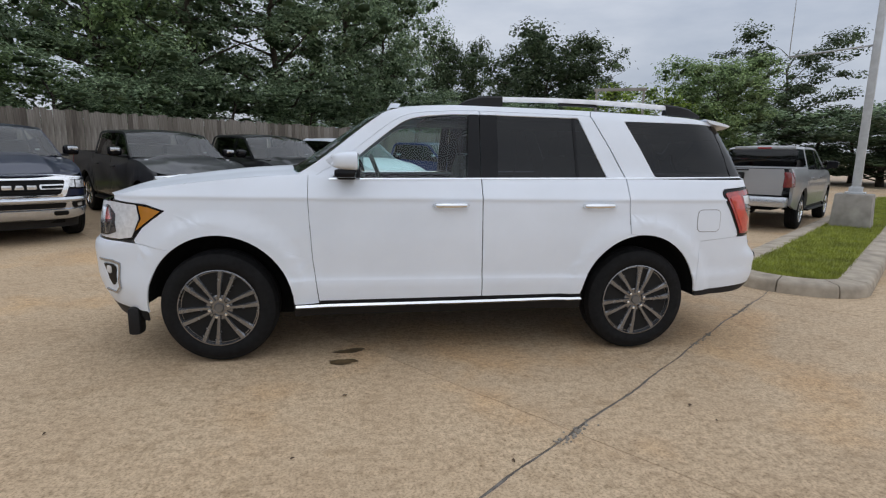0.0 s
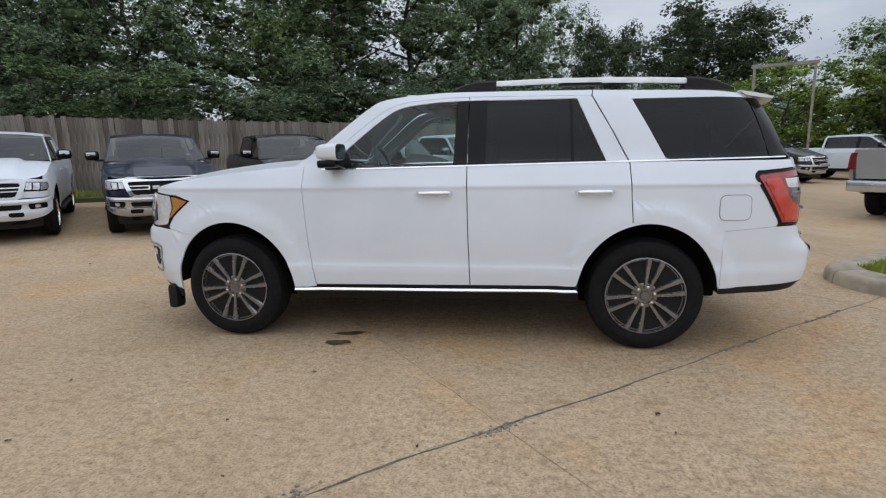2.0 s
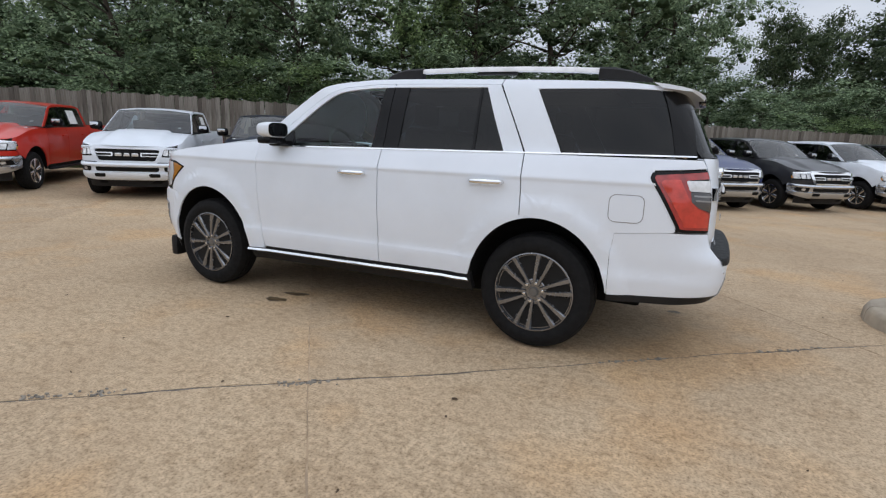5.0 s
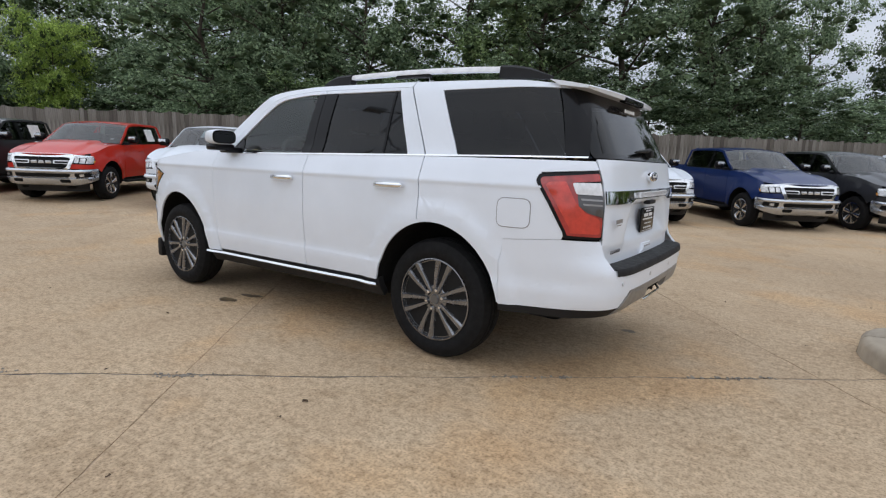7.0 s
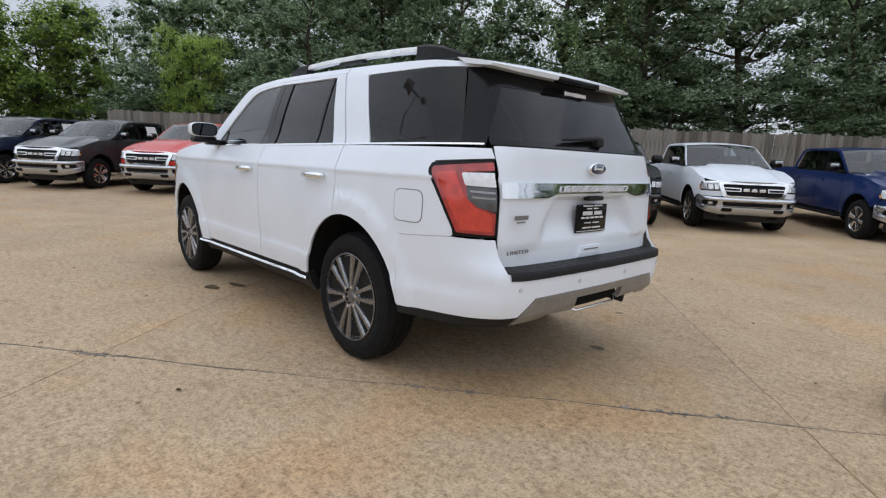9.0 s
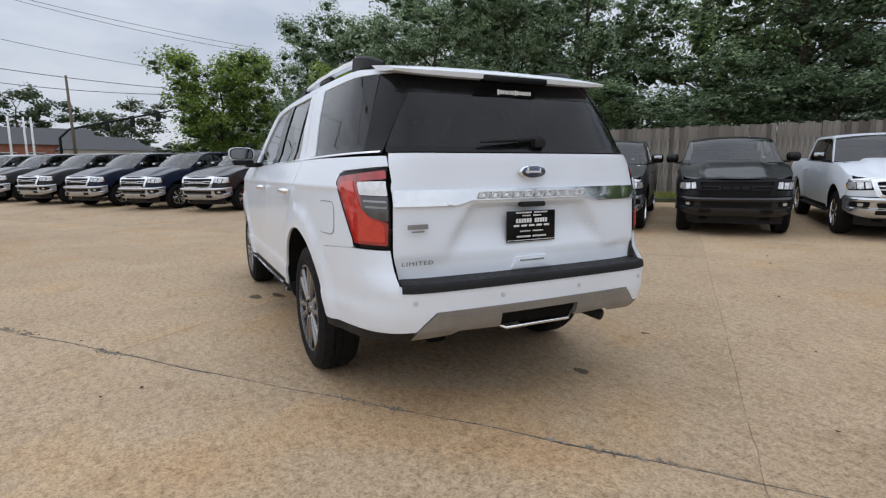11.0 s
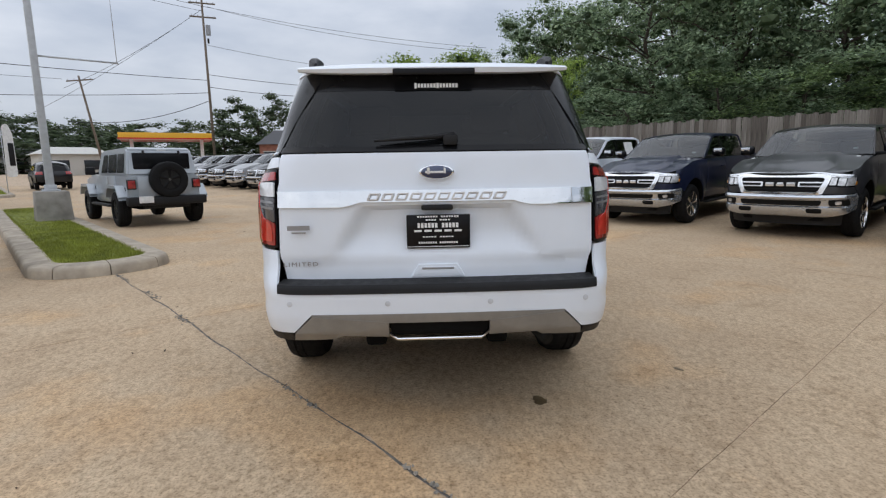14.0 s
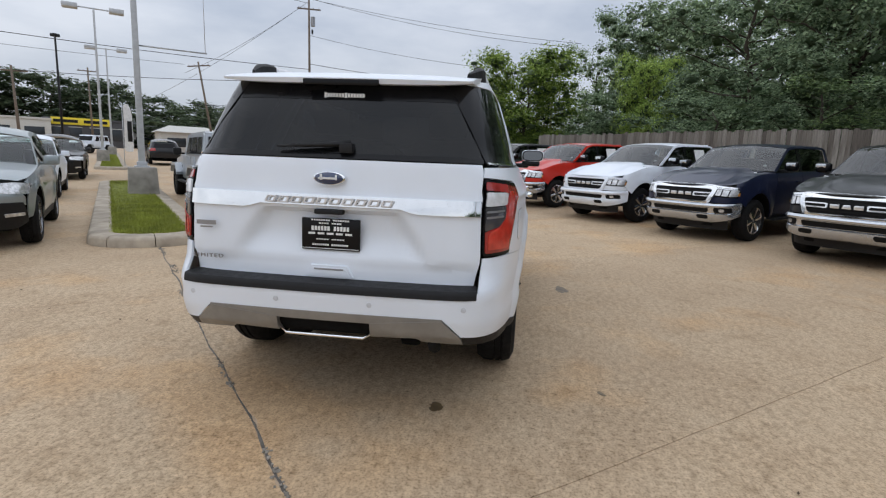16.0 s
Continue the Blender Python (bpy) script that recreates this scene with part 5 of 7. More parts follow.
# ---- other vehicles ----
class Skin:
    """A car body's skin from its plan, its width by height, and the lean of nose and tail. Noses point to -x."""

    def __init__(self, plan, width, tail, nose, wheels, tail_from, nose_from):
        line = spline([(a, b, 0) for a, b in plan], 10)
        arc = [0.0]
        for a, b in zip(line, line[1:]):
            arc.append(arc[-1] + (b - a).length)
        self.arc, self.px, self.ph = np.array(arc), np.array([p.x for p in line]), np.array([p.y for p in line])
        self.end, self.width, self.tail, self.nose, self.wheels = arc[-1], width, tail, nose, wheels
        self.tail_from, self.nose_from, self.x1, self.x0 = tail_from, nose_from, plan[-1][0], plan[0][0]

    def pt(self, s, z, off=0.0):
        side = -1.0
        if s > self.end:
            s, side = 2 * self.end - s, 1.0
        if s < 0:
            s, side = -s, -side
        x0, h0 = float(np.interp(s, self.arc, self.px)), float(np.interp(s, self.arc, self.ph))
        h = h0 * lerp_table(self.width, z)
        x = x0 + sstep(self.tail_from, self.x1 - 0.05, x0) * lerp_table(self.tail, z) + sstep(self.nose_from, self.x0 + 0.12, x0) * lerp_table(self.nose, z)
        for cx, cz, rx, rz in self.wheels:
            h += 0.022 * (1 - sstep(1.16, 1.26, math.hypot((x0 - cx) / rx, (z - cz) / rz)))
        if off:
            i = min(max(s, 0.02), self.end - 0.02)
            dx = float(np.interp(i + 0.01, self.arc, self.px) - np.interp(i - 0.01, self.arc, self.px))
            dh = float(np.interp(i + 0.01, self.arc, self.ph) - np.interp(i - 0.01, self.arc, self.ph))
            l = math.hypot(dx, dh)
            x, h = x - off * dh / l, h + off * dx / l
        return Vector((x, side * h, z))

    def find(self, lo, hi, test):
        for _ in range(30):
            mid = (lo + hi) / 2
            lo, hi = (mid, hi) if test(mid) else (lo, mid)
        return lo

    def x(self, x, z):
        return (self.find(0.0, self.end - 0.3, lambda s: self.pt(s, z).x < x), z)

    def h(self, h, z, far=False):
        s = self.find(self.end - 1.3, self.end, lambda s: abs(self.pt(s, z).y) > h)
        return (2 * self.end - s, z) if far else (s, z)

    def n(self, h, z, far=False):
        s = self.find(0.0, 1.25, lambda s: abs(self.pt(s, z).y) < h)
        return (-s, z) if far else (s, z)

    def side(self, points):
        return [self.x(*p) for p in points]

    def front(self, rows):
        return [self.n(h, z) for h, z in rows] + [self.n(h, z, True) for h, z in rows[::-1]]

    def back(self, rows):
        return [self.h(h, z) for h, z in rows] + [self.h(h, z, True) for h, z in rows[::-1]]

    def arch(self, k, t0, t1, n=12):
        cx, cz, rx, rz = self.wheels[k]
        return [(cx + rx * math.cos(radians(t0 + (t1 - t0) * i / n)), cz + rz * math.sin(radians(t0 + (t1 - t0) * i / n))) for i in range(n + 1)]

    def at(self, off):
        return lambda s, z: self.pt(s, z, off)


def well(sk, k, parent):
    cx, cz, rx, rz = sk.wheels[k]
    bm = bmesh.new()
    rows = [[], []]
    for i in range(17):
        th = radians(3 + 174 * i / 16)
        x, z = cx + (rx + 0.004) * math.cos(th), cz + (rz + 0.004) * math.sin(th)
        edge = abs(sk.pt(sk.x(x, z)[0], z).y) - 0.012
        rows[0].append(bm.verts.new((x, -edge, z)))
        rows[1].append(bm.verts.new((x, -0.70, z)))
    for i in range(16):
        bm.faces.new((rows[0][i], rows[0][i + 1], rows[1][i + 1], rows[1][i]))
    bm.faces.new(rows[1])
    both("wheel_well", bm, DEEP, parent)


CHARCOAL = paint("charcoal_paint", (0.016, 0.017, 0.020), 0.15)
PAINT = plain("paint_slot", (0.5, 0.5, 0.5))


def repaint(ob, swaps):
    """Swap materials on the parts of one thing, leaving the shared meshes as they are."""
    for o in ob.children_recursive:
        if o.type == "MESH" and o.data.materials and o.data.materials[0] in swaps:
            o.material_slots[0].link = "OBJECT"
            o.material_slots[0].material = swaps[o.data.materials[0]]
    return ob


GRILLE = plain("grille_mesh", (0.008, 0.008, 0.008), 0.6, spec=0.15)
EMBLEM = plain("bright_emblem", (0.82, 0.83, 0.84), 0.2, metal=0.7)
LAMPIN = plain("lamp_reflector", (0.62, 0.63, 0.64), 0.15, metal=0.5, coat=1.0, vary=0.45, scale=20)
CHROME_F, CHROME_G = plain("bumper_chrome", (0.56, 0.585, 0.62), 0.2, metal=0.8, vary=0.05), plain("grille_chrome", (0.84, 0.85, 0.86), 0.1, metal=1.0, vary=0.05)
RIMS = plain("polished_rim", (0.85, 0.85, 0.86), 0.14, metal=1.0)


def build_pickup():
    """A full-size crew-cab pickup: its origin lies under the front axle, its nose points to -x."""
    W = ((0.0, 0.42, 0.52, 0.53), (3.57, 0.42, 0.51, 0.52))
    sk = Skin([(-0.93, 0.0), (-0.92, 0.40), (-0.87, 0.66), (-0.76, 0.84), (-0.52, 0.945), (0.0, 0.985), (0.6, 0.995), (3.0, 0.995), (4.4, 0.985), (4.76, 0.965), (4.85, 0.90), (4.87, 0.6), (4.87, 0.0)],
              [(0.4, 0.965), (0.7, 1.0), (1.02, 1.012), (1.2, 0.998), (1.30, 0.965), (1.36, 0.935), (1.6, 0.865), (1.84, 0.79), (1.90, 0.755), (1.96, 0.70)], [(0, 0), (2, 0)],
              [(0.4, 0.10), (0.6, 0.0), (0.85, -0.03), (1.0, -0.02), (1.15, 0.03), (1.26, 0.12)], W, 4.5, -0.3)
    t = root("pickup", "full-size crew-cab pickup with a bright grille, backed up to the fence", "pickup", group="pickups along the fence")
    hood = [(-0.80, 1.18), (-0.6, 1.215), (-0.2, 1.27), (0.2, 1.305), (0.62, 1.325)]

    def hz(x):
        return lerp_table(hood, x)
    fender = [(0.66, 1.315), (0.66, 1.1), (0.66, 0.50), (0.55, 0.48)] + sk.arch(0, 5, 140) + [(-0.52, 0.86), (-0.60, 0.96), (-0.56, 1.09), (-0.64, 1.165)] + [(x, hz(x)) for x in (-0.6, -0.3, 0.0, 0.3)]
    both("fender", sheet(sk.side(fender), sk.pt, 0.1), PAINT, t)
    # panel below the lamps, lamps
    both("lamp_panel", sheet([sk.x(-0.53, 0.855), sk.x(-0.61, 0.955), sk.n(0.62, 0.975), sk.n(0.56, 0.865)], sk.pt, 0.1), PAINT, t)
    lamp_line = [sk.x(-0.60, 0.975), sk.x(-0.545, 1.06), sk.x(-0.58, 1.115), sk.n(0.80, 1.14), sk.n(0.655, 1.15), sk.n(0.63, 0.985), sk.n(0.80, 0.965)]
    lamps = both("headlight", sheet(rounded(lamp_line, 0.015), sk.at(0.004), 0.08, 0.03), GLOSSY, t, "clear headlight with a dark surround")
    for nm, pl, mt, o in (("reflector", [sk.n(0.675, 1.12), sk.n(0.745, 1.115), sk.n(0.735, 1.0), sk.n(0.655, 1.005)], LAMPIN, 0.012),
                          ("reflector", [sk.n(0.765, 1.112), sk.n(0.845, 1.105), sk.n(0.835, 0.99), sk.n(0.755, 0.995)], LAMPIN, 0.012),
                          ("lamp_strip", [sk.x(-0.61, 1.02), sk.x(-0.575, 1.10), sk.n(0.86, 1.115), sk.n(0.85, 0.985), sk.x(-0.63, 0.985)], LAMPIN, 0.009),
                          ("chrome_blade", [sk.n(0.655, 1.145), sk.x(-0.60, 1.118), sk.x(-0.60, 1.106), sk.n(0.66, 1.128)], CHROME_G, 0.015),
                          ("side_marker", [sk.x(-0.585, 0.99), sk.x(-0.56, 1.05), sk.x(-0.605, 1.045), sk.x(-0.62, 0.99)], AMBER, 0.014)):
        bm = sheet(rounded(pl, 0.01, 2), sk.at(o), 0.08, 0.012)
        c = mirrored(bm)
        part(nm, bm, mt, lamps[0])
        part(nm, c, mt, lamps[1])
    # grille: a broad bright frame, a sunk dark mesh, loops of bright bar on both sides of three plain raised blocks
    frame_o = [(0.50, 1.185), (0.635, 1.172), (0.67, 1.135), (0.645, 1.03), (0.585, 0.87), (0.50, 0.835)]
    frame_i = [(0.49, 1.125), (0.575, 1.118), (0.592, 1.095), (0.575, 1.03), (0.52, 0.905), (0.47, 0.888)]
    frame_g = root("grille", "bright grille frame round a dark mesh", "")
    frame_g.parent = t
    for far in (False, True):
        half_o, half_i = [sk.n(h, z, far) for h, z in frame_o], [sk.n(h, z, far) for h, z in frame_i]
        part("grille_frame", sheet(half_o + half_i[::-1], sk.at(0.034), 0.05, 0.06), CHROME_G, frame_g)
    part("top_bar", sheet(sk.front([(0.50, 1.185), (0.49, 1.125)]), sk.at(0.034), 0.08, 0.06), CHROME_G, frame_g)
    part("low_bar", sheet(sk.front([(0.47, 0.888), (0.50, 0.835)]), sk.at(0.034), 0.08, 0.06), CHROME_G, frame_g)
    part("grille_mesh", sheet(sk.front([(0.60, 1.13), (0.585, 1.03), (0.53, 0.88)]), sk.at(0.004), 0.1, 0.02), GRILLE, frame_g)
    for k in range(5):
        part("slat", sheet(sk.front([(0.50 + 0.015 * k, 0.920 + 0.045 * k), (0.50 + 0.015 * k, 0.912 + 0.045 * k)]), sk.at(0.012), 0.12, 0.01), GLOSSY, frame_g)
    for far in (False, True):
        loop_o = [sk.n(0.585, 1.055, far), sk.n(0.27, 1.055, far), sk.n(0.255, 1.045, far), sk.n(0.255, 0.985, far), sk.n(0.27, 0.975, far), sk.n(0.555, 0.975, far)]
        loop_i = [sk.n(0.56, 0.995, far), sk.n(0.28, 0.995, far), sk.n(0.28, 1.035, far), sk.n(0.58, 1.035, far)]
        part("grille_bar", sheet(loop_o + loop_i, sk.at(0.028), 0.08, 0.03), EMBLEM, frame_g)
    for y in (-0.155, 0.0, 0.155):
        bm = boxes((-0.962, y, 1.012, 0.03, 0.125, 0.066, 0.012))
        for v in bm.verts:
            if v.co.z > 1.012 and y == 0.0:
                v.co.y *= 0.72
        part("emblem", bm, EMBLEM, frame_g)
    both("lamp_brow", sheet([sk.n(0.625, 1.188), sk.x(-0.60, 1.148), sk.x(-0.58, 1.122), sk.n(0.655, 1.152)], sk.at(0.018), 0.1, 0.03), CHROME_G, t)
    part("hood_strip", sheet(sk.front([(0.50, 1.205), (0.62, 1.195), (0.64, 1.176), (0.50, 1.188)]), sk.at(0.028), 0.1, 0.03), CHROME_G, t)
    # bumper: a bright upper lip, a sunk band with the air slot and fog lamps, a full lower bar with two openings
    def out(s, z):
        k = lerp_table([(0.48, 0.03), (0.51, 0.075), (0.60, 0.092), (0.650, 0.085), (0.668, 0.045), (0.765, 0.045), (0.780, 0.100), (0.812, 0.108), (0.848, 0.07), (0.86, 0.02)], z)
        return sk.pt(s, z, k * sstep(sk.x(-0.42, 0.6)[0], sk.n(0.6, 0.6)[0], abs(s)))
    left = [sk.x(-0.50, 0.850), sk.x(-0.50, 0.60), sk.n(0.80, 0.53), sk.n(0.62, 0.485)]
    poly = left + [(-s, z) for s, z in left[::-1]]
    bumper = part("front_bumper", sheet(poly, out, 0.08, 0.03, cuts=(0.51, 0.60, 0.650, 0.668, 0.765, 0.780, 0.812, 0.848)), CHROME_F, t, "bright front bumper")

    def on(o):
        return lambda s, z: out(s, z) + Vector((-o, 0, 0))
    part("bumper_slot", sheet(rounded(sk.front([(0.585, 0.758), (0.56, 0.674)]), 0.03), on(0.006), 0.1, 0.01), GRILLE, bumper)
    for far in (False, True):
        part("fog_lamp", sheet(rounded([sk.n(0.655, 0.762, far), sk.n(0.895, 0.765, far), sk.n(0.90, 0.675, far), sk.n(0.67, 0.67, far)], 0.03), on(0.006), 0.1, 0.01), GRILLE, bumper)
        part("fog_lens", sheet(rounded([sk.n(0.74, 0.748, far), sk.n(0.81, 0.75, far), sk.n(0.815, 0.695, far), sk.n(0.745, 0.69, far)], 0.02), on(0.012), 0.1, 0.01), LAMPIN, bumper)
        part("tow_hook", sheet(rounded([sk.n(0.39, 0.632, far), sk.n(0.585, 0.632, far), sk.n(0.585, 0.555, far), sk.n(0.40, 0.555, far)], 0.03), on(0.006), 0.1, 0.01), GRILLE, bumper)
    part("air_dam", sheet(sk.front([(0.86, 0.53), (0.84, 0.34)]), sk.at(-0.04), 0.15), TRIM, t)
    # bonnet with a raised middle
    def bonnet_p(f, j):
        x = -0.80 + f * 1.46
        e = sk.pt(sk.x(x, hz(x))[0], hz(x))
        fwd = 0.15 * (1 - abs(j) ** 2.5) * (1 - f) + 0.10 * (1 - j * j) * f
        return (e.x - fwd, abs(e.y) * j, e.z + 0.035 * (1 - abs(j) ** 3) + 0.05 * sstep(0.66 - 0.1 * f, 0.57 - 0.1 * f, abs(j)) * sstep(0.02, 0.35, f) - 0.03 * (1 - f) ** 4 * (1 - j * j))
    part("bonnet", cross_grid(16, 33, bonnet_p), PAINT, t)
    for sgn in (-1, 1):
        part("bonnet_badge", boxes((0.30, sgn * 0.80, 1.325, 0.26, 0.07, 0.02, 0.008)), CHROME_G, t)
    # doors, bed
    b = 1.325
    door = [(0.67, 1.318), (0.67, 0.50), (1.70, 0.50), (1.70, b)]
    doors_f = both("front_door", sheet(sk.side(door), sk.pt, 0.12), PAINT, t)
    doors_r = both("rear_door", sheet(sk.side([(1.71, b), (1.71, 0.50), (2.88, 0.50), (2.93, b + 0.01)]), sk.pt, 0.12), PAINT, t)
    for x, dd in ((1.50, doors_f), (2.62, doors_r)):
        for i, sgn in ((0, -1), (1, 1)):
            part("door_handle", boxes((x, sgn * 1.015, 1.14, 0.22, 0.035, 0.035, 0.012)), PAINT, dd[i])
    both("cab_corner", sheet(sk.side([(2.94, 1.335), (2.89, 0.50), (3.02, 0.50), (3.04, 1.37)]), sk.pt, 0.12), PAINT, t)
    both("bed_side", sheet(sk.side([(3.06, 1.37), (3.04, 0.55)] + sk.arch(1, 176, 4) + [(4.70, 0.58), (4.70, 0.80), (4.72, 0.86), (4.72, 1.36)]), sk.pt, 0.12, 0.06), PAINT, t)
    both("sill", sheet(sk.side([(0.56, 0.48), (3.02, 0.48), (3.02, 0.40), (0.56, 0.40)]), sk.at(-0.03), 0.3, 0.05), TRIM, t)
    both("side_step", boxes((1.8, -0.97, 0.40, 2.2, 0.12, 0.05, 0.02)), TRIM, t)
    part("bed_floor", boxes((3.9, 0, 0.80, 1.7, 1.6, 0.05), (3.07, 0, 1.05, 0.05, 1.75, 0.60)), TRIM, t)
    gate_b = part("tailgate", sheet(sk.back([(0.80, 1.35), (0.80, 0.80)]), sk.pt, 0.15, 0.05), PAINT, t)
    part("gate_emblem", boxes((4.885, 0, 1.20, 0.02, 0.14, 0.14, 0.03), (4.885, 0, 1.32, 0.02, 0.30, 0.03, 0.01)), TRIM, gate_b)
    rb = part("rear_bumper", boxes((4.86, 0, 0.66, 0.20, 1.86, 0.22, 0.05)), CHROME_F, t, "bright rear bumper")
    part("plate", boxes((4.965, 0, 0.68, 0.01, 0.31, 0.15, 0.004)), WHITEMARK, rb, "white plate with unreadable marks")
    both("tail_lamp", sheet(rounded([sk.x(4.66, 1.28), sk.x(4.66, 0.98), sk.h(0.81, 0.97), sk.h(0.81, 1.29)], 0.02), sk.at(0.012), 0.1, 0.03), DARKRED, t, "dark red tail lamp")
    # cab above the belt
    seam = [(0.70, 1.345), (0.95, 1.50), (1.27, 1.722), (1.42, 1.782), (1.70, 1.81), (2.70, 1.805), (2.90, 1.775)]
    seam_c = [tuple(p[:2]) for p in spline([(p, q, 0) for p, q in seam], 3)]
    edge = [(0.60, 1.345), (0.85, 1.51), (1.18, 1.735), (1.35, 1.815), (1.72, 1.855), (2.70, 1.85), (2.98, 1.795)]
    edge_c = [tuple(p[:2]) for p in spline([(p, q, 0) for p, q in edge], 4)]
    both("cab_rail", sheet(sk.side(seam_c + [(2.955, 1.35), (3.04, 1.37)] + edge_c[::-1]), sk.pt, 0.12), PAINT, t)
    both("front_window", sheet(sk.side([(0.78, 1.335), (1.68, 1.33), (1.66, 1.80), (1.43, 1.772), (1.28, 1.714), (0.97, 1.49)]), sk.at(-0.012), 0.2, 0.004), GLASS_D2, t)
    both("door_pillar", sheet(sk.side([(1.66, 1.33), (1.78, 1.33), (1.76, 1.806), (1.645, 1.802)]), sk.at(-0.004), 0.2), GLOSSY, t)
    both("rear_window", sheet(sk.side([(1.77, 1.33), (2.88, 1.338), (2.86, 1.765), (2.69, 1.797), (1.75, 1.803)]), sk.at(-0.012), 0.2, 0.004), GLASS_D2, t)
    both("window_seal", sheet(sk.side([(0.70, 1.325), (2.93, 1.335), (2.93, 1.345), (0.70, 1.338)]), sk.at(0.006), 0.3), TRIM, t)

    def eat(x):
        z = lerp_table(edge_c, x)
        return sk.pt(sk.x(x, z)[0], z)

    def roof_p(f, j):
        e = eat(1.32 + f * 1.66)
        return (e.x - 0.05 * (1 - f) * (1 - j * j), abs(e.y) * j, e.z + 0.05 * (1 - abs(j) ** 2.2))
    part("roof", cross_grid(12, 13, roof_p), PAINT, t)

    def screen_p(f, j):
        e = eat(0.61 + f * 0.72)
        return (e.x - 0.17 * (1 - 0.7 * f) * (1 - j * j), abs(e.y) * 0.98 * j, e.z + 0.05 * f * (1 - j * j))
    part("windscreen", cross_grid(8, 11, screen_p), GLASS_W, t, "clear windscreen")
    part("window_sticker", boxes((0, 0, 0, 0.05, 0.07, 0.004, 0, 2, pose(0.86, -0.62, 1.455, 0, -37, 0))), WHITEMARK, t)
    part("rear_glass", boxes((3.0, 0, 1.59, 0.02, 1.40, 0.40, 0.005)), GLASS_D2, t)
    part("cab_back", boxes((2.99, 0, 1.18, 0.04, 1.8, 0.42, 0.01), (2.98, 0, 1.83, 0.05, 1.30, 0.08, 0.02)), PAINT, t)
    part("high_lamp", boxes((3.005, 0, 1.83, 0.03, 0.30, 0.04, 0.01)), REDLENS, t)
    part("cabin", boxes((0.95, 0, 1.18, 0.5, 1.6, 0.26, 0.06), (1.95, -0.42, 1.22, 0.25, 0.5, 0.75, 0.06), (1.95, 0.42, 1.22, 0.25, 0.5, 0.75, 0.06), (2.8, 0, 1.2, 0.25, 1.5, 0.7, 0.06), (1.9, 0, 0.75, 2.2, 1.7, 0.1)), LEATHER, t)
    part("cowl", boxes((0.56, 0, 1.315, 0.14, 1.5, 0.03, 0.01)), TRIM, t)
    for y in (-0.1, 0.55):
        part("wiper", tube(bmesh.new(), [(0.56, y, 1.345), (0.60, y - 0.3, 1.365), (0.66, y - 0.55, 1.375)], 0.009, 5), TRIM, t)
    part("underbody", boxes((1.9, 0, 0.52, 5.0, 1.15, 0.16, 0.03), (1.8, 0, 0.5, 2.3, 1.7, 0.1, 0.03), (-0.3, 0, 0.55, 1.0, 1.2, 0.3, 0.05)), DEEP, t)
    for sgn in (-1, 1):
        shell = bmesh.new()
        rings = []
        for x, k in ((0.90, 0.95), (0.885, 1.0), (0.83, 0.97), (0.79, 0.82), (0.765, 0.55), (0.755, 0.2)):
            rings.append([shell.verts.new((x, sgn * 1.135 + 0.125 * k * math.copysign(abs(math.cos(a)) ** 0.5, math.cos(a)), 1.455 + 0.095 * k * math.copysign(abs(math.sin(a)) ** 0.55, math.sin(a)))) for a in (2 * math.pi * i / 20 for i in range(20))])
        for a, b2 in zip(rings, rings[1:]):
            for i in range(20):
                shell.faces.new((a[i], a[(i + 1) % 20], b2[(i + 1) % 20], b2[i]))
        shell.faces.new(rings[-1])
        shell.faces.new(rings[0][::-1])
        bmesh.ops.recalc_face_normals(shell, faces=shell.faces)
        m = part("mirror", shell, GLOSSY, t, "black door mirror")
        part("mirror_arm", boxes((0.85, sgn * 1.0, 1.365, 0.10, 0.18, 0.045, 0.018)), TRIM, m)
        part("mirror_cap", boxes((0.775, sgn * 1.15, 1.49, 0.04, 0.17, 0.075, 0.018)), CHROME_F, m)
    # the nose sits low between the wheels
    for o in t.children_recursive:
        if o.type == "MESH":
            for v in o.data.vertices:
                v.co.z -= 0.095 * sstep(0.15, -0.72, v.co.x)
    for k in (0, 1):
        well(sk, k, t)
        for sgn in (-1, 1):
            make_wheel(t, W[k][0], sgn * 0.855, 0.41, 0.41, 0.255, 0.26, 0.045, 6, False, RIMS, sgn)
    return t


GLASS_D2 = glass("tinted_glass", (0.10, 0.105, 0.11), 1.55)
truck = build_pickup()
# along the row: u, v of the front axle, paint, its word, a sheet of paper in the rear side window
ROW = [(-7.8, 8.5, RED, "bright red", True), (-4.6, 8.15, WHITE, "white", True), (-1.85, 7.95, NAVY, "navy blue", False), (1.07, 7.7, DARK, "dark grey", True), (3.65, 7.7, CHARCOAL, "blacked-out charcoal", False),
       (6.38, 7.9, WHITE, "white", False), (9.55, 7.3, BLUE, "bright blue", False), (12.3, 7.15, DARK, "dark grey", False), (15.4, 7.2, WHITE, "white", False), (18.2, 7.3, BLACKP, "black", False), (21.0, 7.3, DARK, "dark grey", False)]
for k, (mat, word_c) in enumerate([(DARK, "dark grey"), (NAVY, "navy blue"), (NAVY, "navy blue"), (DARK, "dark grey"), (DARK, "dark grey"), (SILVER, "silver"), (DARK, "dark grey"), (DARK, "dark grey"), (SILVER, "silver"), (NAVY, "navy blue"), (DARK, "dark grey")]):
    ROW.append((-10.8 - 2.93 * k, 8.35, mat, word_c, k not in (3, 7)))
rng = random.Random(11)
papered = []
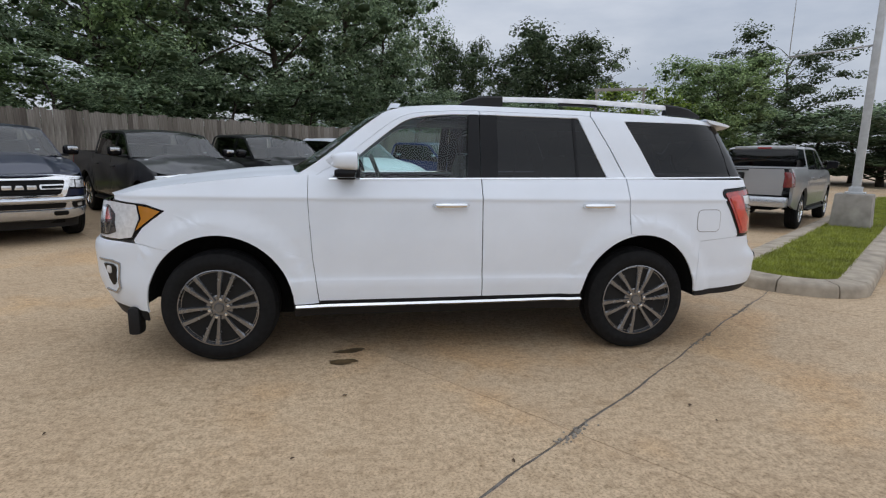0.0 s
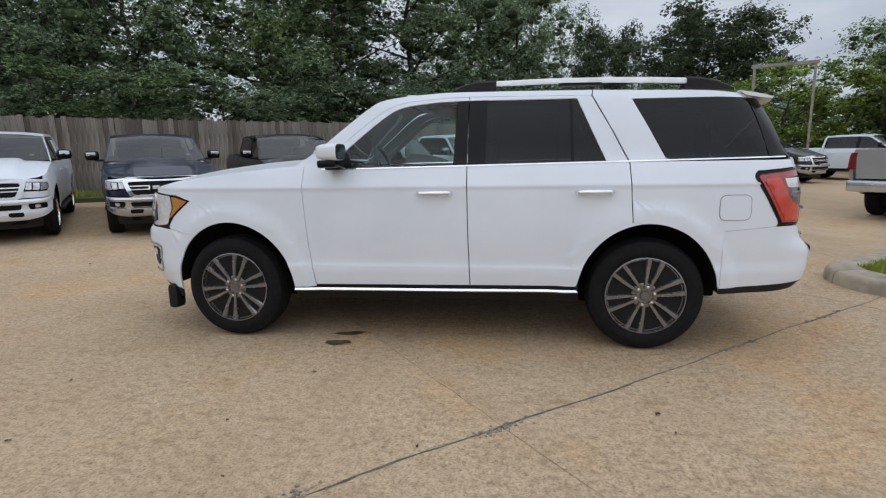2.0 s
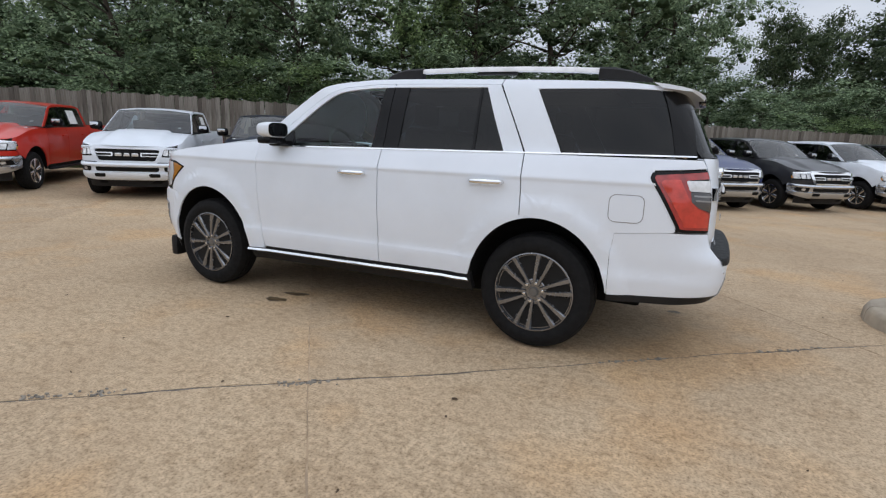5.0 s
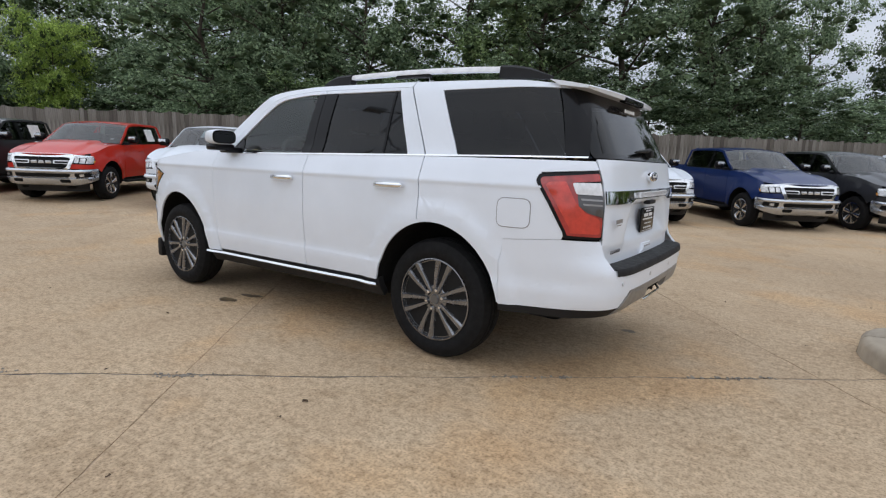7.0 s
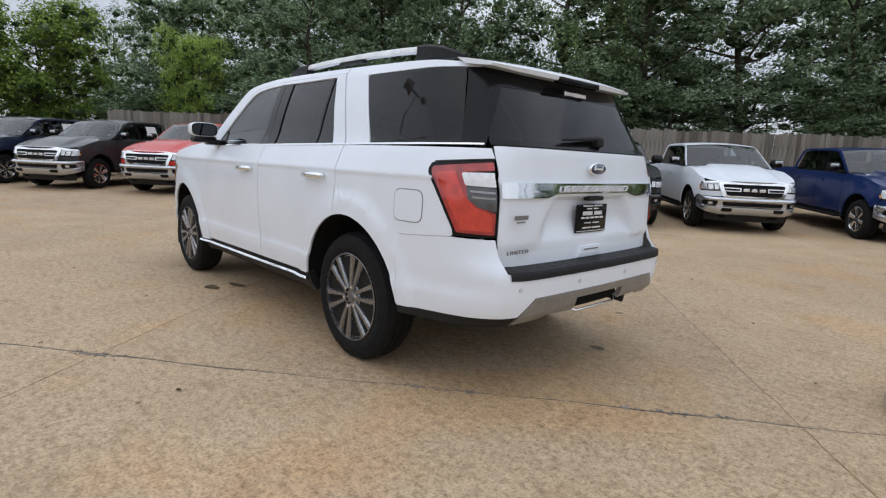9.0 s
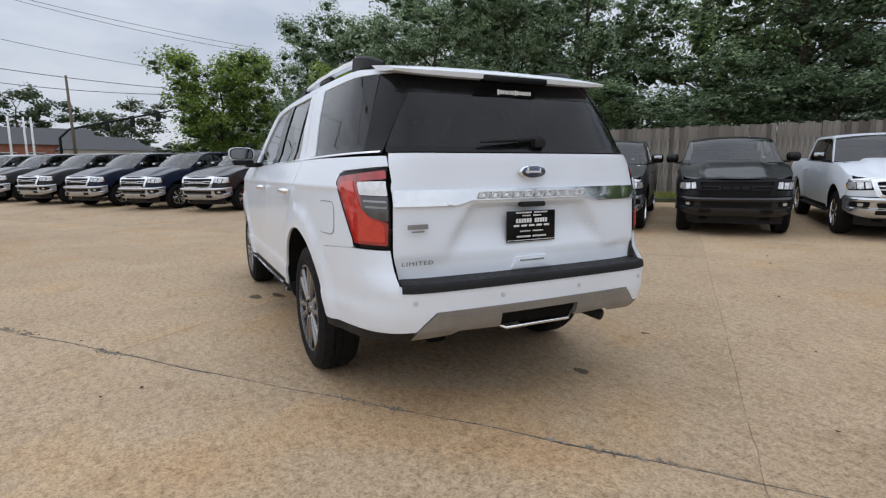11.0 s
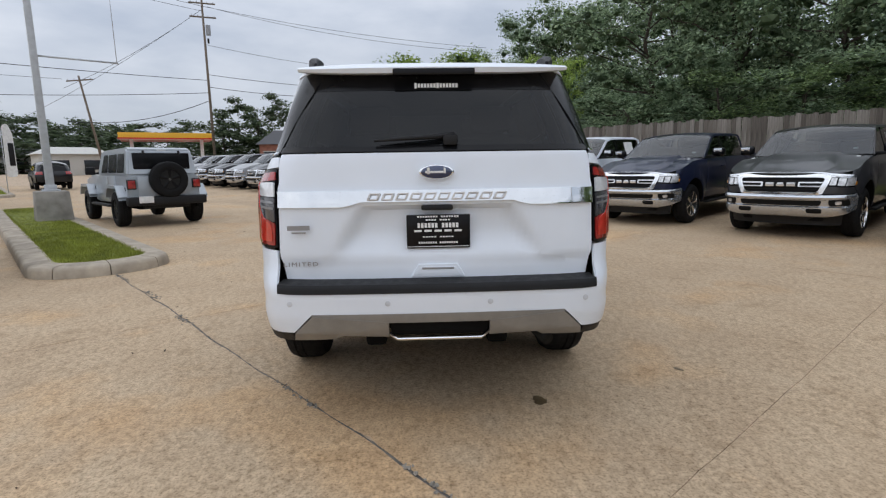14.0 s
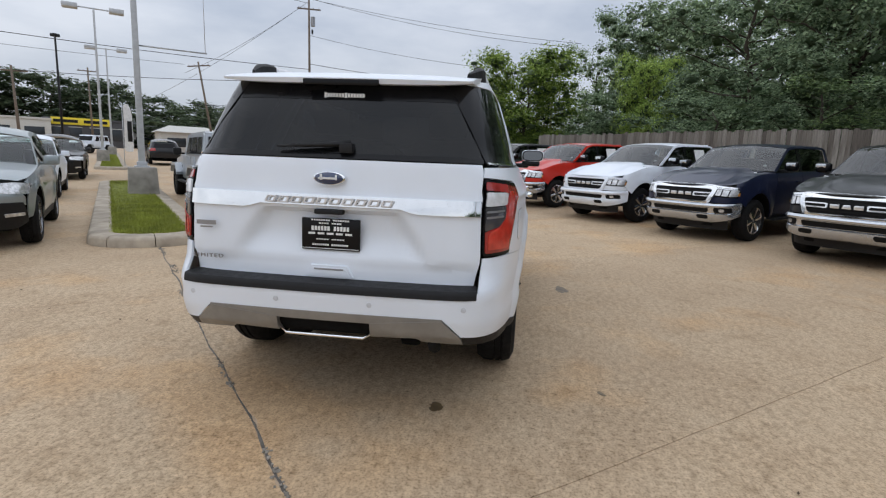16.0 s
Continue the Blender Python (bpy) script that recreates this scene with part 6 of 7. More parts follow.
for n, (u, v, mat, word_c, sheet_on) in enumerate(ROW):
    m = lot_pose(u, v, 90 + rng.uniform(-0.8, 0.8)) @ Matrix.Rotation(-math.atan(0.03), 4, "Y")
    if n == 0:
        truck.matrix_basis = m
        t = truck
    else:
        t = copy_thing(truck, m)
    dark_front = word_c.startswith("blacked")
    swaps = {PAINT: mat}
    if dark_front:
        swaps.update({CHROME_F: CHARCOAL, CHROME_G: GLOSSY, RIMS: GLOSSY, EMBLEM: TRIM})
    tagged(t, word_c + " full-size crew-cab pickup with a " + ("black" if dark_front else "bright chrome") + " grille")
    if u == -4.6:
        swaps.update({CHROME_F: WHITE, CHROME_G: WHITE})
    if n:
        repaint(t, swaps)
    if sheet_on:
        papered.append(t)
for t in papered:
    bm = boxes((0, 0, 0, 0.42, 0.006, 0.34))
    bmesh.ops.transform(bm, matrix=pose(2.32, -0.872, 1.57, -16.5, 0, 0), verts=bm.verts)
    part("window_sheet", bm, PAPER, t, "white paper sheet in the rear window")
repaint(truck, {PAINT: RED})
far_truck = repaint(copy_thing(truck, lot_pose(24.6, 4.5, 90)), {PAINT: WHITE})
tagged(far_truck, "white full-size crew-cab pickup parked beyond the row")
silver_truck = repaint(copy_thing(truck, lot_pose(14.5, -0.16, 180)), {PAINT: SILVER})
tagged(silver_truck, "silver crew-cab pickup parked tail-on beside the lawn island", group="parked cars")


def build_offroader():
    """A boxy four-door off-roader: origin under the rear axle, nose to -x."""
    t = root("off_roader", "grey boxy off-roader with a black spare wheel on its tailgate", "car", group="parked cars")
    body_c = paint("steel_grey_paint", (0.42, 0.45, 0.48), 0.4)

    def tub(points, half, bev=0.03):
        bm = bmesh.new()
        a = [bm.verts.new((x, -half, z)) for x, z in points]
        b = [bm.verts.new((x, half, z)) for x, z in points]
        bm.faces.new(a)
        bm.faces.new(b[::-1])
        for i in range(len(a)):
            j = (i + 1) % len(a)
            bm.faces.new((a[j], a[i], b[i], b[j]))
        bmesh.ops.recalc_face_normals(bm, faces=bm.faces)
        bmesh.ops.bevel(bm, geom=bm.edges[:], offset=bev, segments=2, affect="EDGES")
        return bm
    part("body", tub([(-3.55, 0.62), (-3.58, 1.05), (-3.45, 1.12), (-2.35, 1.18), (0.62, 1.18), (0.64, 0.62), (0.45, 0.55), (-2.5, 0.52)], 0.78), body_c, t)
    bm = tub([(-2.28, 1.17), (-1.98, 1.74), (-1.85, 1.80), (0.38, 1.82), (0.50, 1.76), (0.62, 1.17)], 0.76, 0.045)
    for v in bm.verts:
        v.co.y *= 1 - 0.09 * sstep(1.2, 1.8, v.co.z)
    part("hardtop", bm, body_c, t)
    for sgn in (-1, 1):
        for x0, x1 in ((-1.95, -1.18), (-1.06, -0.32), (-0.22, 0.36)):
            bm = bmesh.new()
            pts = rounded([(x0 + (0.18 if x0 < -1.9 else 0), 1.25), (x1, 1.25), (x1, 1.68), (x0 + (0.36 if x0 < -1.9 else 0), 1.68)], 0.04)
            f = bm.faces.new([bm.verts.new((x, sgn * (0.767 - 0.0685 * sstep(1.2, 1.8, z) + 0.004), z)) for x, z in pts])
            ex = bmesh.ops.extrude_face_region(bm, geom=[f])
            for v in ex["geom"]:
                if isinstance(v, bmesh.types.BMVert):
                    v.co.y -= sgn * 0.03
            bmesh.ops.recalc_face_normals(bm, faces=bm.faces)
            part("side_window", bm, GLOSSY, t)
        for x0, x1 in ((-2.25, -1.12), (-1.10, -0.38)):
            part("door", boxes(((x0 + x1) / 2, sgn * 0.785, 0.88, x1 - x0 - 0.015, 0.03, 0.58, 0.012)), body_c, t)
        for cx in (-3.0, 0.0):
            bm = bmesh.new()
            pts = [(cx - 0.60, 0.74), (cx - 0.40, 0.96), (cx + 0.34, 0.96), (cx + 0.58, 0.70)]
            rows = [[bm.verts.new((x, sgn * y, z)) for x, z in pts] for y in (0.76, 0.97)]
            low = [[bm.verts.new((x, sgn * y, z - 0.07)) for x, z in pts] for y in (0.76, 0.97)]
            for i in range(3):
                bm.faces.new((rows[0][i], rows[0][i + 1], rows[1][i + 1], rows[1][i]))
                bm.faces.new((rows[1][i], rows[1][i + 1], low[1][i + 1], low[1][i]))
                bm.faces.new((low[0][i], low[0][i + 1], low[1][i + 1], low[1][i]))
            bmesh.ops.recalc_face_normals(bm, faces=bm.faces)
            part("fender_flare", bm, body_c, t)
            part("arch_lining", boxes((cx, sgn * 0.76, 0.66, 0.95, 0.05, 0.52, 0.02)), DEEP, t)
            make_wheel(t, cx, sgn * 0.80, 0.41, 0.41, 0.23, 0.27, 0.05, 5, False, GLOSSY, sgn)
        part("side_step", boxes((-1.45, sgn * 0.88, 0.47, 1.9, 0.14, 0.06, 0.02)), TRIM, t)
        part("mirror", boxes((-1.95, sgn * 0.98, 1.30, 0.12, 0.22, 0.20, 0.04), (-1.95, sgn * 0.85, 1.24, 0.06, 0.12, 0.05, 0.01)), TRIM, t)
        tl = part("tail_lamp", boxes((0.655, sgn * 0.70, 0.98, 0.07, 0.19, 0.22, 0.02)), TRIM, t, "square red tail lamp")
        part("lens", boxes((0.69, sgn * 0.70, 0.98, 0.02, 0.15, 0.18, 0.008)), REDLENS, tl)
    part("rear_glass", boxes((0.565, 0, 1.46, 0.05, 1.22, 0.46, 0.02)), GLOSSY, t, "dark rear glass")
    part("glass_hinge", boxes((0.58, -0.38, 1.70, 0.04, 0.05, 0.09, 0.01)), TRIM, t)
    part("glass_hinge", boxes((0.58, 0.38, 1.70, 0.04, 0.05, 0.09, 0.01)), TRIM, t)
    part("tailgate", boxes((0.655, 0, 0.88, 0.03, 1.14, 0.56, 0.012)), body_c, t)
    part("rear_bumper", boxes((0.78, 0, 0.60, 0.22, 1.70, 0.20, 0.05), (0.70, 0, 0.5, 0.1, 1.0, 0.15, 0.03)), TRIM, t, "black rear bumper")
    part("plate", boxes((0.90, -0.48, 0.64, 0.012, 0.30, 0.15, 0.004)), WHITEMARK, t, "plate with unreadable marks")
    spare = make_wheel(t, 0, 0, 0, 0.41, 0.23, 0.26, 0.05, 5, False, GLOSSY, -1)
    spare.matrix_basis = pose(0.80, 0.05, 1.08, 0, 0, 90)
    part("roof_lamp", boxes((0.60, 0, 1.755, 0.03, 0.20, 0.02, 0.004)), WHITEMARK, t)
    part("windscreen", boxes((-2.16, 0, 1.46, 0.03, 1.3, 0.5, 0.01, 2, Matrix.Translation((-2.16, 0, 1.46)) @ Matrix.Rotation(radians(27), 4, "Y") @ Matrix.Translation((2.16, 0, -1.46)))), GLOSSY, t)
    part("bonnet", boxes((-2.95, 0, 1.15, 1.25, 1.35, 0.10, 0.04)), body_c, t)
    part("underbody", boxes((-1.5, 0, 0.5, 4.0, 1.1, 0.2, 0.03)), DEEP, t)
    return t


jeep = build_offroader()
jeep.matrix_basis = lot_pose(-10.35, 0.1, 2.0)


def build_crossover(name, label, color, L=4.6, w=0.92, H=1.67):
    """A mid-size crossover: origin under the front axle, nose to -x."""
    wb = 2.68
    W = ((0.0, 0.36, 0.42, 0.43), (wb, 0.36, 0.42, 0.43))
    x0, x1 = -0.90, L - 0.90
    sk = Skin([(x0, 0.0), (x0 + 0.03, w * 0.45), (x0 + 0.14, w * 0.74), (x0 + 0.36, w * 0.92), (0.1, w * 0.985), (0.9, w), (wb, w * 0.99), (x1 - 0.4, w * 0.93), (x1 - 0.12, w * 0.80), (x1 - 0.02, w * 0.5), (x1, 0.0)],
              [(0.25, 0.94), (0.5, 1.0), (0.85, 1.012), (0.98, 0.99), (1.05, 0.95), (1.4, 0.83), (1.56, 0.73), (1.7, 0.60)], [(0.3, 0.0), (0.9, 0.02), (1.0, -0.02), (1.5, -0.32), (1.65, -0.45)],
              [(0.3, 0.08), (0.5, 0.0), (0.7, -0.02), (0.85, 0.06), (0.98, 0.14)], W, wb, 0.1)
    t = root(name, label, "car", group="parked cars")
    hood = [(x0 + 0.25, 0.88), (-0.2, 0.97), (0.3, 1.02), (0.72, 1.06)]
    hz = lambda x: lerp_table(hood, x)
    low = [(0.74, 1.06), (0.74, 0.36), (0.45, 0.34)] + sk.arch(0, 5, 172) + [(-0.52, 0.40), (-0.56, 0.68), (-0.42, 0.82), (-0.55, 0.87)] + [(x, hz(x)) for x in (-0.4, -0.1, 0.3)]
    both("fender", sheet(sk.side(low), sk.pt, 0.12), color, t)
    both("front_door", sheet(sk.side([(0.75, 1.06), (0.75, 0.36), (1.72, 0.36), (1.72, 1.08)]), sk.pt, 0.15), color, t)
    both("rear_door", sheet(sk.side([(1.73, 1.08), (1.73, 0.36), (2.22, 0.36)] + sk.arch(1, 176, 100) + [(2.66, 1.10)]), sk.pt, 0.15), color, t)
    both("quarter_panel", sheet(sk.side([(2.67, 1.10), (2.61, 0.80)] + sk.arch(1, 96, 8) + [(x1 - 0.35, 0.42), (x1 - 0.25, 0.9), (x1 - 0.35, 1.12)]), sk.pt, 0.12), color, t)
    both("cladding", sheet(sk.side([(0.46, 0.36), (2.23, 0.36), (2.23, 0.24), (0.46, 0.24)]), sk.at(0.004), 0.3), TRIM, t)
    part("front_bumper", sheet(sk.front([(0.80, 0.62), (0.82, 0.36), (0.70, 0.28)]), sk.at(0.012), 0.12), TRIM, t)
    part("bumper_skin", sheet(sk.front([(0.72, 0.84), (0.83, 0.68), (0.83, 0.58)]), sk.pt, 0.12), color, t)
    part("grille", sheet(sk.front([(0.46, 0.86), (0.42, 0.64)]), sk.at(0.014), 0.1), GRILLE, t)
    both("headlight", sheet(rounded([sk.n(0.47, 0.85), sk.n(0.49, 0.74), sk.x(-0.55, 0.72), sk.x(-0.40, 0.84), sk.n(0.72, 0.87)], 0.02), sk.at(0.008), 0.1, 0.02), LAMPIN, t, "clear headlight")
    both("day_lamp", sheet(rounded([sk.n(0.62, 0.48), sk.n(0.80, 0.49), sk.n(0.80, 0.45), sk.n(0.62, 0.44)], 0.01), sk.at(0.02), 0.1, 0.02), LAMPIN, t)
    edge = [(0.62, 1.05), (0.95, 1.25), (1.30, 1.44), (1.60, 1.52), (2.2, 1.55), (2.9, 1.51), (x1 - 0.35, 1.40)]
    edge_c = [tuple(p[:2]) for p in spline([(p, q, 0) for p, q in edge], 3)]
    both("cab_rail", sheet(sk.side(edge_c[::-1] + [(0.80, 1.07), (1.0, 1.21), (1.33, 1.385), (1.62, 1.46), (2.2, 1.485), (2.85, 1.45), (3.05, 1.36), (x1 - 0.5, 1.12), (x1 - 0.36, 1.12)]), sk.pt, 0.12), color, t)
    both("side_window", sheet(sk.side([(0.83, 1.075), (1.70, 1.085), (1.70, 1.46), (1.62, 1.455), (1.34, 1.38), (1.0, 1.20)]), sk.at(-0.01), 0.2, 0.004), GLASS_D2, t)
    both("side_window", sheet(sk.side([(1.77, 1.085), (2.62, 1.10), (2.50, 1.46), (2.2, 1.48), (1.77, 1.465)]), sk.at(-0.01), 0.2, 0.004), GLASS_D2, t)
    both("side_window", sheet(sk.side([(2.70, 1.10), (x1 - 0.55, 1.12), (3.02, 1.35), (2.83, 1.44), (2.58, 1.46)]), sk.at(-0.01), 0.2, 0.004), GLASS_D2, t)

    def eat(x):
        z = lerp_table(edge_c, x)
        return sk.pt(sk.x(x, z)[0], z)
    part("roof", cross_grid(12, 11, lambda f, j: (lambda e: (e.x, abs(e.y) * j, e.z + (H - 1.55) * 0.6 * (1 - abs(j) ** 2.2)))(eat(1.30 + f * (x1 - 1.70)))), color, t)
    part("windscreen", cross_grid(8, 9, lambda f, j: (lambda e: (e.x - 0.18 * (1 - 0.7 * f) * (1 - j * j), abs(e.y) * 0.98 * j, e.z + 0.05 * f * (1 - j * j)))(eat(0.63 + f * 0.67))), GLASS_F, t, "clear windscreen")
    part("bonnet", cross_grid(10, 13, lambda f, j: (lambda x: (lambda e: (e.x - 0.18 * (1 - j * j) * (1 - 0.5 * f), abs(e.y) * j, e.z + 0.04 * (1 - abs(j) ** 3)))(sk.pt(sk.x(x, hz(x))[0], hz(x))))(x0 + 0.28 + f * 1.24)), color, t)
    part("tailgate", sheet(sk.back([(0.70, 1.38), (0.80, 1.1), (0.82, 0.45)]), sk.pt, 0.12), color, t)
    part("rear_glass", sheet(sk.back([(0.55, 1.36), (0.66, 1.08)]), sk.at(0.006), 0.12), GLOSSY, t)
    both("tail_lamp", sheet(rounded([sk.x(x1 - 0.40, 1.05), sk.x(x1 - 0.34, 0.88), sk.h(0.55, 0.88), sk.h(0.55, 1.05)], 0.02), sk.at(0.008), 0.1, 0.02), REDLENS, t)
    part("cabin", boxes((0.95, 0, 0.98, 0.4, 1.4, 0.2, 0.05), (1.75, -0.38, 1.0, 0.22, 0.46, 0.7, 0.06), (1.75, 0.38, 1.0, 0.22, 0.46, 0.7, 0.06), (1.8, 0, 0.5, 2.4, 1.4, 0.1), (2.7, 0, 0.95, 0.2, 1.3, 0.6, 0.05)), LEATHER, t)
    part("underbody", boxes((1.4, 0, 0.30, 3.9, 1.3, 0.12, 0.03)), DEEP, t)
    for sgn in (-1, 1):
        part("mirror", boxes((0.86, sgn * 1.02, 1.12, 0.14, 0.20, 0.14, 0.04), (0.90, sgn * 0.91, 1.07, 0.06, 0.10, 0.04, 0.01)), color, t)
    for k in (0, 1):
        well(sk, k, t)
        for sgn in (-1, 1):
            make_wheel(t, W[k][0], sgn * 0.80, 0.345, 0.345, 0.225, 0.225, 0.04, 5, False, ALLOY, sgn)
    return t


cross_a = build_crossover("crossover", "grey-green crossover parked beyond the lawn island", paint("sage_paint", (0.30, 0.34, 0.35), 0.55))
cross_a.matrix_basis = lot_pose(-4.6, -4.35, 180)
cross_b = build_crossover("crossover", "white crossover with dark lower cladding in the parked line", WHITE)
cross_b.matrix_basis = lot_pose(-12.2, -4.6, 180)
cross_c = build_crossover("crossover", "black crossover facing out of the parked line", BLACKP, 4.8, 0.96, 1.78)
cross_c.matrix_basis = lot_pose(-20.0, -4.3, 180)
cross_d = copy_thing(cross_c, lot_pose(-38.0, 0.5, 0))
tagged(cross_d, "dark crossover driving lane stop far across the lot")
cross_e = copy_thing(cross_b, lot_pose(-36.0, -7.5, 180))
tagged(cross_e, "white crossover far across the lot")

far_jeep = copy_thing(jeep, lot_pose(-62.0, -3.4, 150))
repaint(far_jeep, {o.data.materials[0]: WHITE for o in jeep.children if o.name.startswith("body")})
tagged(far_jeep, "white boxy off-roader parked far across the lot")
for k in range(6):
    part("grille_slat", boxes((-0.93, -0.26 + 0.104 * k, 0.76, 0.03, 0.05, 0.12, 0.01)), CHROME_G, cross_c)


# ---- light poles on the islands ----
STEEL = plain("galvanised_pole", (0.50, 0.52, 0.54), 0.45, metal=0.3, vary=0.1, relief=0.1)
BASE = plain("weathered_concrete", (0.30, 0.28, 0.25), 0.9, vary=0.3, scale=3, relief=0.5)


def light_pole(u, v, arm=True):
    t = root("light_pole", "grey steel light pole on a weathered concrete pier", "street lamp", lot_pose(u, v))
    bm = bmesh.new()
    box(bm, 0, 0, 0.42, 0.74, 0.74, 0.84, 0.03)
    for vv in bm.verts:
        k = 1.0 - 0.13 * vv.co.z
        vv.co.x, vv.co.y = vv.co.x * k, vv.co.y * k
    part("pier", bm, BASE, t)
    part("foot_plate", boxes((0, 0, 0.86, 0.36, 0.36, 0.04, 0.01), (0, 0, 0.93, 0.24, 0.24, 0.12, 0.01)), STEEL, t)
    bm = bmesh.new()
    box(bm, 0, 0, 5.1, 0.17, 0.17, 8.5, 0.015)
    for vv in bm.verts:
        k = 1.0 - 0.04 * vv.co.z
        vv.co.x, vv.co.y = vv.co.x * k, vv.co.y * k
    part("pole", bm, STEEL, t)
    for sgn in (-1, 1):
        part("lamp_arm", boxes((0, sgn * 0.5, 9.3, 0.07, 0.95, 0.07, 0.01)), STEEL, t)
        part("lamp_head", boxes((0, sgn * 1.2, 9.3, 0.62, 0.8, 0.28, 0.05)), STEEL, t, "grey box lamp head")
    if arm:
        part("banner_arm", tube(bmesh.new(), [(0, 0.0, 3.95), (0.25, 1.65, 3.92)], 0.022, 8), STEEL, t)
        part("banner_rod", tube(bmesh.new(), [(0.25, 1.62, 3.9), (0.23, 1.60, 6.4)], 0.009, 6), STEEL, t)
    return t


light_pole(-11.8, -1.85)
light_pole(11.3, -2.05)
light_pole(-35.9, -2.9, False)
light_pole(-52.9, -2.3, False)


# ---- far things across the street ----
def from_lot(az, dist, z=0.0):
    """A place by its bearing and distance from the middle of the walk's end."""
    a = radians(az)
    return Vector((5.16 + dist * math.cos(a), 0.9 + dist * math.sin(a), z))


POLEWOOD = plain("pole_wood", (0.16, 0.125, 0.095), 0.9, vary=0.3, relief=0.4)
WIRE = plain("cable", (0.02, 0.02, 0.022), 0.6)


def utility_pole(az, dist, height, tilt=0.0, arms=1, can=False):
    p = from_lot(az, dist)
    t = root("utility_pole", "weathered wooden utility pole with a cross arm and wires", "utility pole", pose(p.x, p.y, 0, 0, tilt, az + 90))
    part("pole", tube(bmesh.new(), [(0, 0, -0.5), (0, 0, height)], [0.17, 0.10], 10), POLEWOOD, t)
    for k in range(arms):
        part("cross_arm", boxes((0, 0, height - 0.5 - 1.4 * k, 2.6, 0.12, 0.14, 0.02)), POLEWOOD, t)
        for x in (-1.1, -0.5, 0.5, 1.1):
            part("insulator", boxes((x, 0, height - 0.36 - 1.4 * k, 0.07, 0.07, 0.14, 0.02)), GREYMARK, t)
    if can:
        part("transformer", revolve(bmesh.new(), [(0.001, height - 2.7), (0.24, height - 2.7), (0.24, height - 3.7), (0.001, height - 3.7)], 14, "z", Matrix.Translation((-0.42, 0, 0))), GREYMARK, t)
        part("switch", boxes((-0.35, 0, height - 4.3, 0.2, 0.2, 0.5, 0.04)), TRIM, t)
    return t


utility_pole(-158.5, 65, 19.3, 0.3, 2, True)
utility_pole(-149.5, 75, 12.2, 8.2)
utility_pole(-134.3, 70, 8.9, 1.5)
utility_pole(-139.4, 95, 12.4, 0.5)
utility_pole(-169.6, 60, 10.0, 1.0, 0)
utility_pole(176.5, 62, 12.0, 0.0)
dark_lamp = root("street_lamp", "slim dark lamp post across the lot", "street lamp", pose(*from_lot(-137.2, 55), 0, 0, 0))
part("post", tube(bmesh.new(), [(0, 0, 0), (0, 0, 9.9)], [0.11, 0.07], 8), TRIM, dark_lamp)
part("lamp_head", boxes((0, 0, 10.0, 0.5, 0.5, 0.25, 0.06)), TRIM, dark_lamp)


def wire(az0, d0, z0, az1, d1, z1, sag, r=0.02):
    a, b = from_lot(az0, d0, z0), from_lot(az1, d1, z1)
    pts = [a.lerp(b, k / 16) - Vector((0, 0, sag * 4 * (k / 16) * (1 - k / 16))) for k in range(17)]
    tagged(part("overhead_wire", tube(bmesh.new(), pts, r, 5), WIRE), "black overhead wire strung between utility poles", "wire", group="overhead wires")


wire(-158.5, 65, 11.5, -177, 60, 9.5, 0.3, 0.03)
wire(-158.5, 65, 10.2, -177, 60, 8.9, 0.5, 0.03)
wire(-158.5, 65, 18.5, 174, 60, 13.9, 0.5)
wire(-158.8, 65, 18.5, 174.4, 60, 13.5, 0.7)
wire(-158.5, 65, 14.6, 174, 60, 10.8, 0.8)
wire(-158.5, 65, 10.9, -105, 60, 10.0, 0.6, 0.03)
wire(-158.5, 65, 8.8, -147.0, 75, 7.0, 1.0, 0.035)
wire(-147.0, 75, 11.6, -110, 80, 11.9, 0.5)
wire(-158.5, 65, 18.5, -108, 50, 16.6, 0.4)
wire(-158.5, 65, 18.0, -108, 50, 15.9, 0.4)
wire(-158.5, 65, 18.3, -147.0, 75, 10.6, 0.5)
wire(-134.3, 70, 8.5, -158.5, 65, 9.6, 0.3, 0.03)
wire(-158.5, 65, 18.3, -144.5, 95, 9.2, 0.5)

YELLOW = plain("yellow_fascia", (0.78, 0.43, 0.03), 0.5)
LEMON = plain("yellow_sign", (0.78, 0.62, 0.04), 0.5)
BRICK = plain("brick_wall", (0.26, 0.11, 0.075), 0.85, vary=0.25, scale=2)
SLATE = plain("dark_roof", (0.07, 0.07, 0.075), 0.8)
PALE = plain("pale_siding", (0.55, 0.54, 0.50), 0.8)
SHOP = plain("shop_glass", (0.03, 0.035, 0.04), 0.15)


